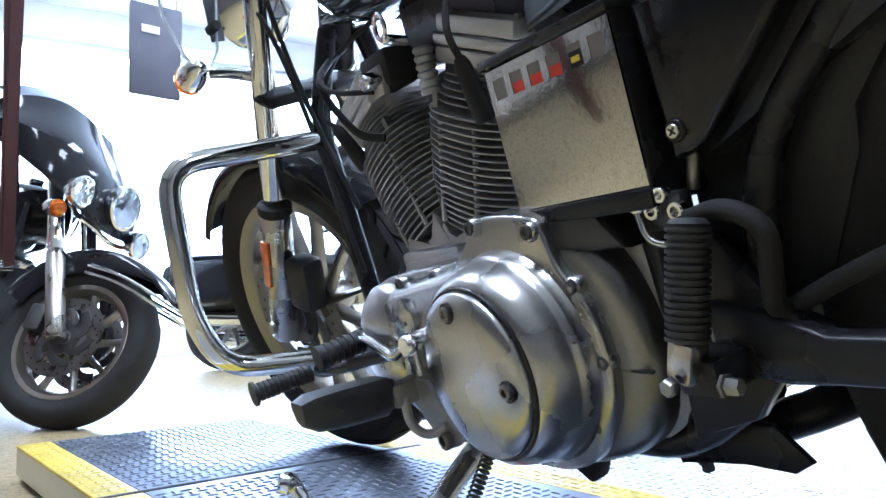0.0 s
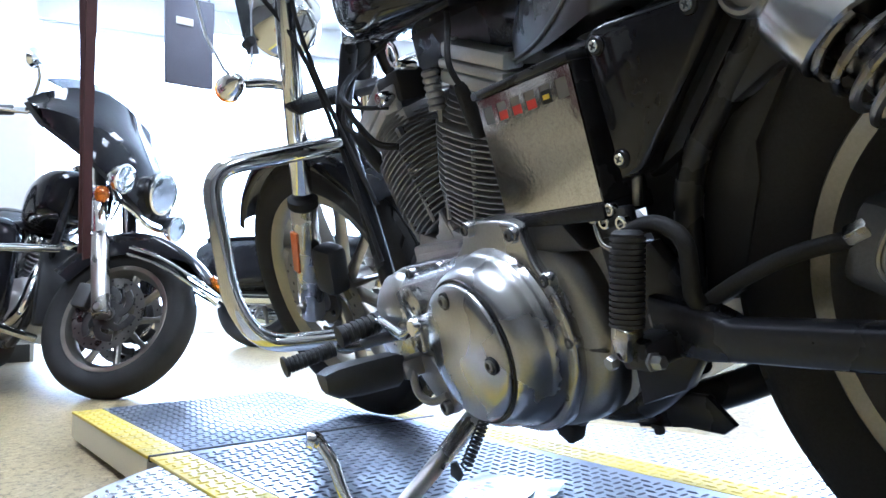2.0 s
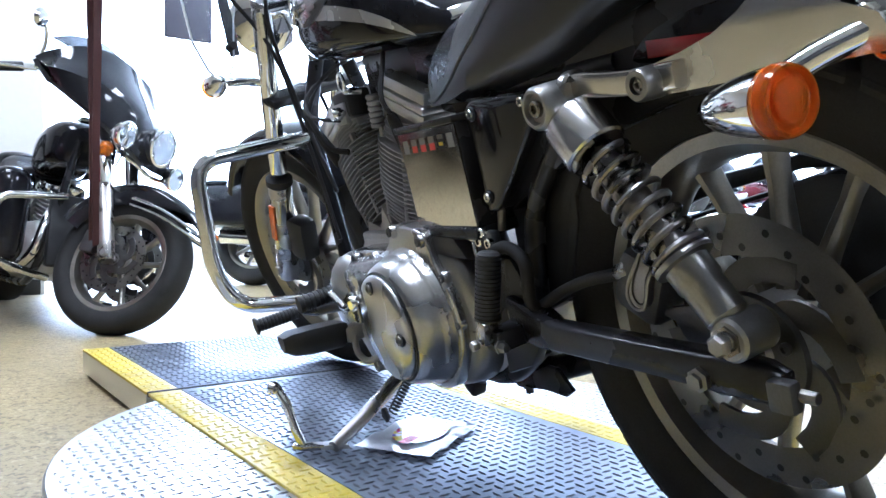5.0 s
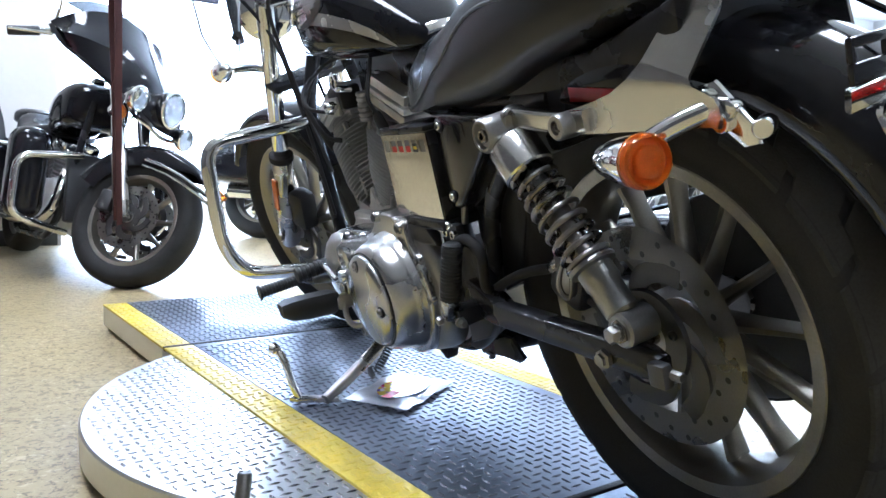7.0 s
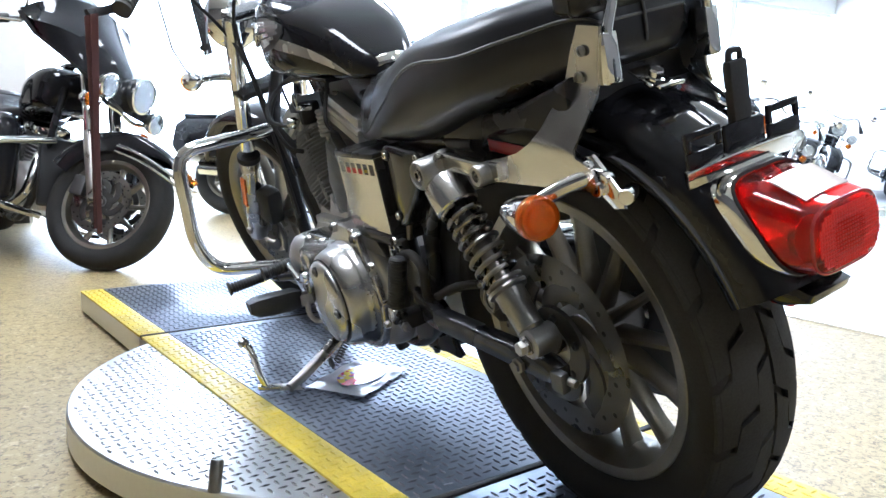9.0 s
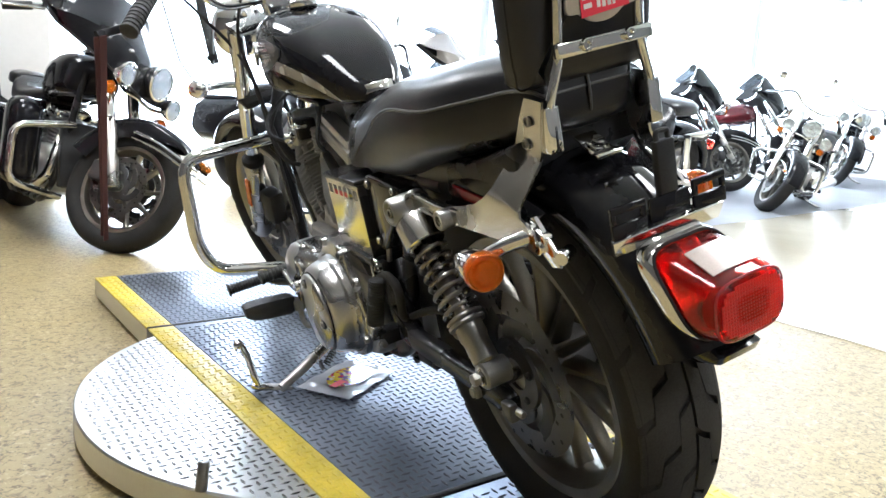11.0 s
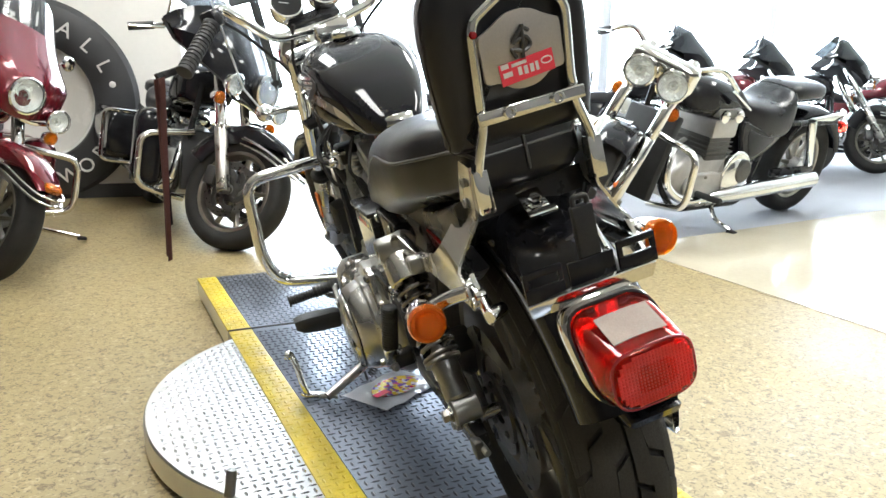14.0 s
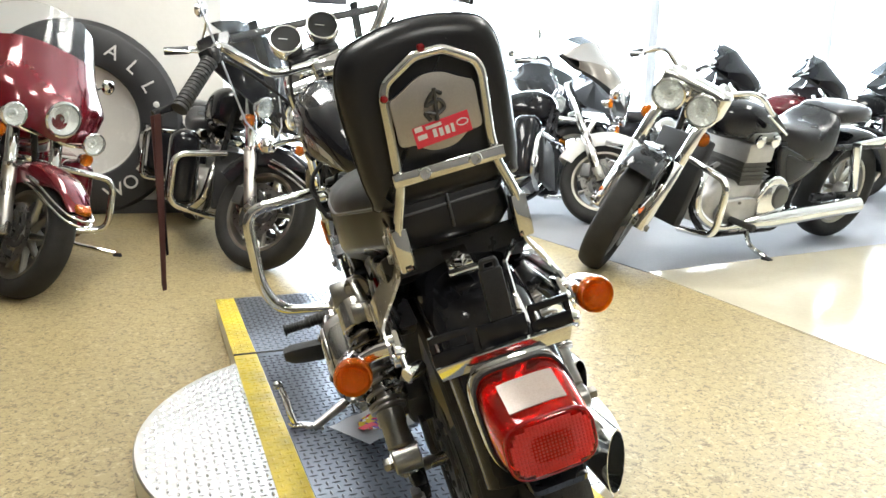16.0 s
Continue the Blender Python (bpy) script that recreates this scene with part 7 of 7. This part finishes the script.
        if bags:
            bag = part("saddlebag", rings(bmesh.new(), [[V((s * 0.28 + x * 0.11, y, 0.47 + z * hh)) for x, z in [(math.copysign(abs(math.cos(a)) ** 0.5, math.cos(a)), math.copysign(abs(math.sin(a)) ** 0.5, math.sin(a))) for a in [2 * math.pi * j / 24 for j in range(24)]]] for y, hh in ((0.28, 0.10), (0.25, 0.155), (0.0, 0.165), (-0.28, 0.155), (-0.33, 0.11))]), paint, b, "hard saddlebag", sharp=60)
            part("bag_lid", block((s * 0.28, -0.03, 0.62), (0.20, 0.52, 0.03), 0.012), paint, bag)
            part("bag_rail", sweep(rounded([(s * 0.20, 0.30, 0.30), (s * 0.42, 0.30, 0.30), (s * 0.42, 0.30, 0.62), (s * 0.20, 0.30, 0.62)], 0.05, 4), 0.014, 10), CHROME, bag)
            part("lower_cowl", block((s * 0.29, W - 0.52, 0.46), (0.17, 0.20, 0.44), 0.075, seg=4), paint, b, "painted leg shield")
    part("tail_lamp", block((0, -0.40, 0.56), (0.14, 0.06, 0.07), 0.02), RED_LENS, b, "red tail lamp")
    part("side_stand", sweep(spline([(-0.12, W - 0.95, 0.18), (-0.66 * stand, W - 0.90 + 0.6 * (stand - 0.33), 0.11 + 0.20 * (stand - 0.33)), (-stand, W - 0.90 + (stand - 0.33), 0.085 + 0.24 * (stand - 0.33))], 5), 0.013, 10), CHROME, b, "side stand, down")
    part("stand_foot", block((-stand - 0.012, W - 0.90 + (stand - 0.33), 0.078 + 0.24 * (stand - 0.33)), (0.05, 0.04, 0.02), 0.006), RUBBER, b)
    part("front_axle", moved(rod((-0.16, W, 0.315), (0.16, W, 0.315), 0.016, 12), st), STEEL, b)
    return b


SMOKE = lens_mat("smoked_screen", (0.05, 0.055, 0.06), 0.05, 0.7)
street_bike("motorcycle", "black touring motorcycle with a batwing fairing and chrome guards", (-0.58, 2.95), 284.3, BLACK_PAINT, size=0.98, steer=38, fairing=True, bags=True, lean=9, fz=0.025, bar_dz=-0.05)
street_bike("motorcycle", "maroon touring motorcycle with a batwing fairing and spot lamps", (-1.60, 2.54), 288, MAROON, size=0.92, fw=0.92, steer=28, fairing=True, bags=True, lean=11, fz=0.045, gx=0.47, gz=0.06, stand=0.57)
street_bike("motorcycle", "black cruiser motorcycle with twin chrome headlamps and long mufflers", (1.35, 2.82), 197.1, BLACK_PAINT, size=1.1, wheelbase=1.86, lean=12, steer=36, lamps=2, guard=True, bar_dz=-0.13)
street_bike("motorcycle", "bronze-grey touring motorcycle with a pale front mudguard", (1.86, 3.95), 319, GREY_PAINT, size=1.04, fw=0.85, steer=8, lean=22, fairing=True, bags=True, fender_paint=WHITE_PAINT, fy=0.16, fz=0.10, body=BLACK_PAINT)
street_bike("motorcycle", "black touring motorcycle with a narrow fairing behind the twin-lamp cruiser", (3.78, 4.67), 328, BLACK_PAINT, size=1.05, steer=8, fairing=True, fw=0.6, fz=0.08)
street_bike("motorcycle", "dark red touring motorcycle with a narrow black fairing in the row", (4.95, 5.0), 328, BLACK_PAINT, size=1.03, steer=8, fairing=True, fw=0.6, fz=0.06, body=MAROON)
street_bike("motorcycle", "black cruiser motorcycle facing the aisle", (4.95, 3.80), 203, BLACK_PAINT, steer=36)
street_bike("motorcycle", "black touring motorcycle with a narrow fairing near the end wall", (5.95, 5.06), 330, BLACK_PAINT, size=1.05, steer=8, fairing=True, fw=0.6, fz=0.08)
street_bike("motorcycle", "dark red cruiser motorcycle with a narrow black fairing", (7.35, 5.35), 330, BLACK_PAINT, size=1.05, steer=8, fairing=True, fw=0.6, fz=0.08, body=MAROON)
street_bike("motorcycle", "black touring motorcycle parked close to the shop window", (2.05, 6.0), 262, BLACK_PAINT, size=1.0, steer=14, fairing=True, bags=True)
street_bike("motorcycle", "chrome and black cruiser motorcycle far down the window row", (8.6, 5.7), 214, BLACK_PAINT, size=1.05, steer=20)
street_bike("motorcycle", "dark red cruiser motorcycle far down the window row", (9.3, 5.0), 210, MAROON, size=1.05, steer=20)

# flyer on the platform
fl = bmesh.new()
nx, ny = 14, 10
M = pose(-0.165, 0.79, PH + 0.0075, 0, 0, 38)
vs = [[fl.verts.new(M @ V((-0.115 + 0.23 * i / nx, -0.075 + 0.15 * j / ny, 0.003 + 0.0025 * math.sin(i * 1.1) * math.cos(j * 0.9)))) for j in range(ny + 1)] for i in range(nx + 1)]
for i in range(nx):
    for j in range(ny):
        fl.faces.new((vs[i][j], vs[i + 1][j], vs[i + 1][j + 1], vs[i][j + 1]))
bmesh.ops.solidify(fl, geom=list(fl.faces), thickness=0.0006)
flyer = part("flyer", fl, PAPER)
tagged(flyer, "glossy crumpled printed flyer lying on the tread plate", "flyer")
pr = bmesh.new()
ring = [(0.082 * math.cos(2 * math.pi * k / 28), 0.047 * math.sin(2 * math.pi * k / 28)) for k in range(28)]
rings(pr, [[M @ V((0.012 + x, y, h)) for x, y in ring] for h in (0.0056, 0.0064)])
part("print", pr, COLOUR_PRINT, flyer, "round many-coloured print")
part("print_bar", moved(block((-0.052, -0.004, 0.0070), (0.05, 0.020, 0.0006), 0), M), STICKER_RED, flyer)

# dark board hanging before the window
bd = thing("hanging_board", pose(-0.06, 3.85, 0, 0, 0, 12), "dark hanging board with a small pale label", "hanging sign")
part("board", block((0, 0, 1.68), (0.25, 0.03, 0.46), 0.006), BOARD, bd)
part("label_card", block((-0.03, -0.018, 1.78), (0.09, 0.004, 0.04), 0.001), LETTER, bd)
for x in (-0.1, 0.1):
    part("hanger", rod((x, 0, 1.90), (x, 0, CEIL), 0.004, 8), STEEL, bd)

# end
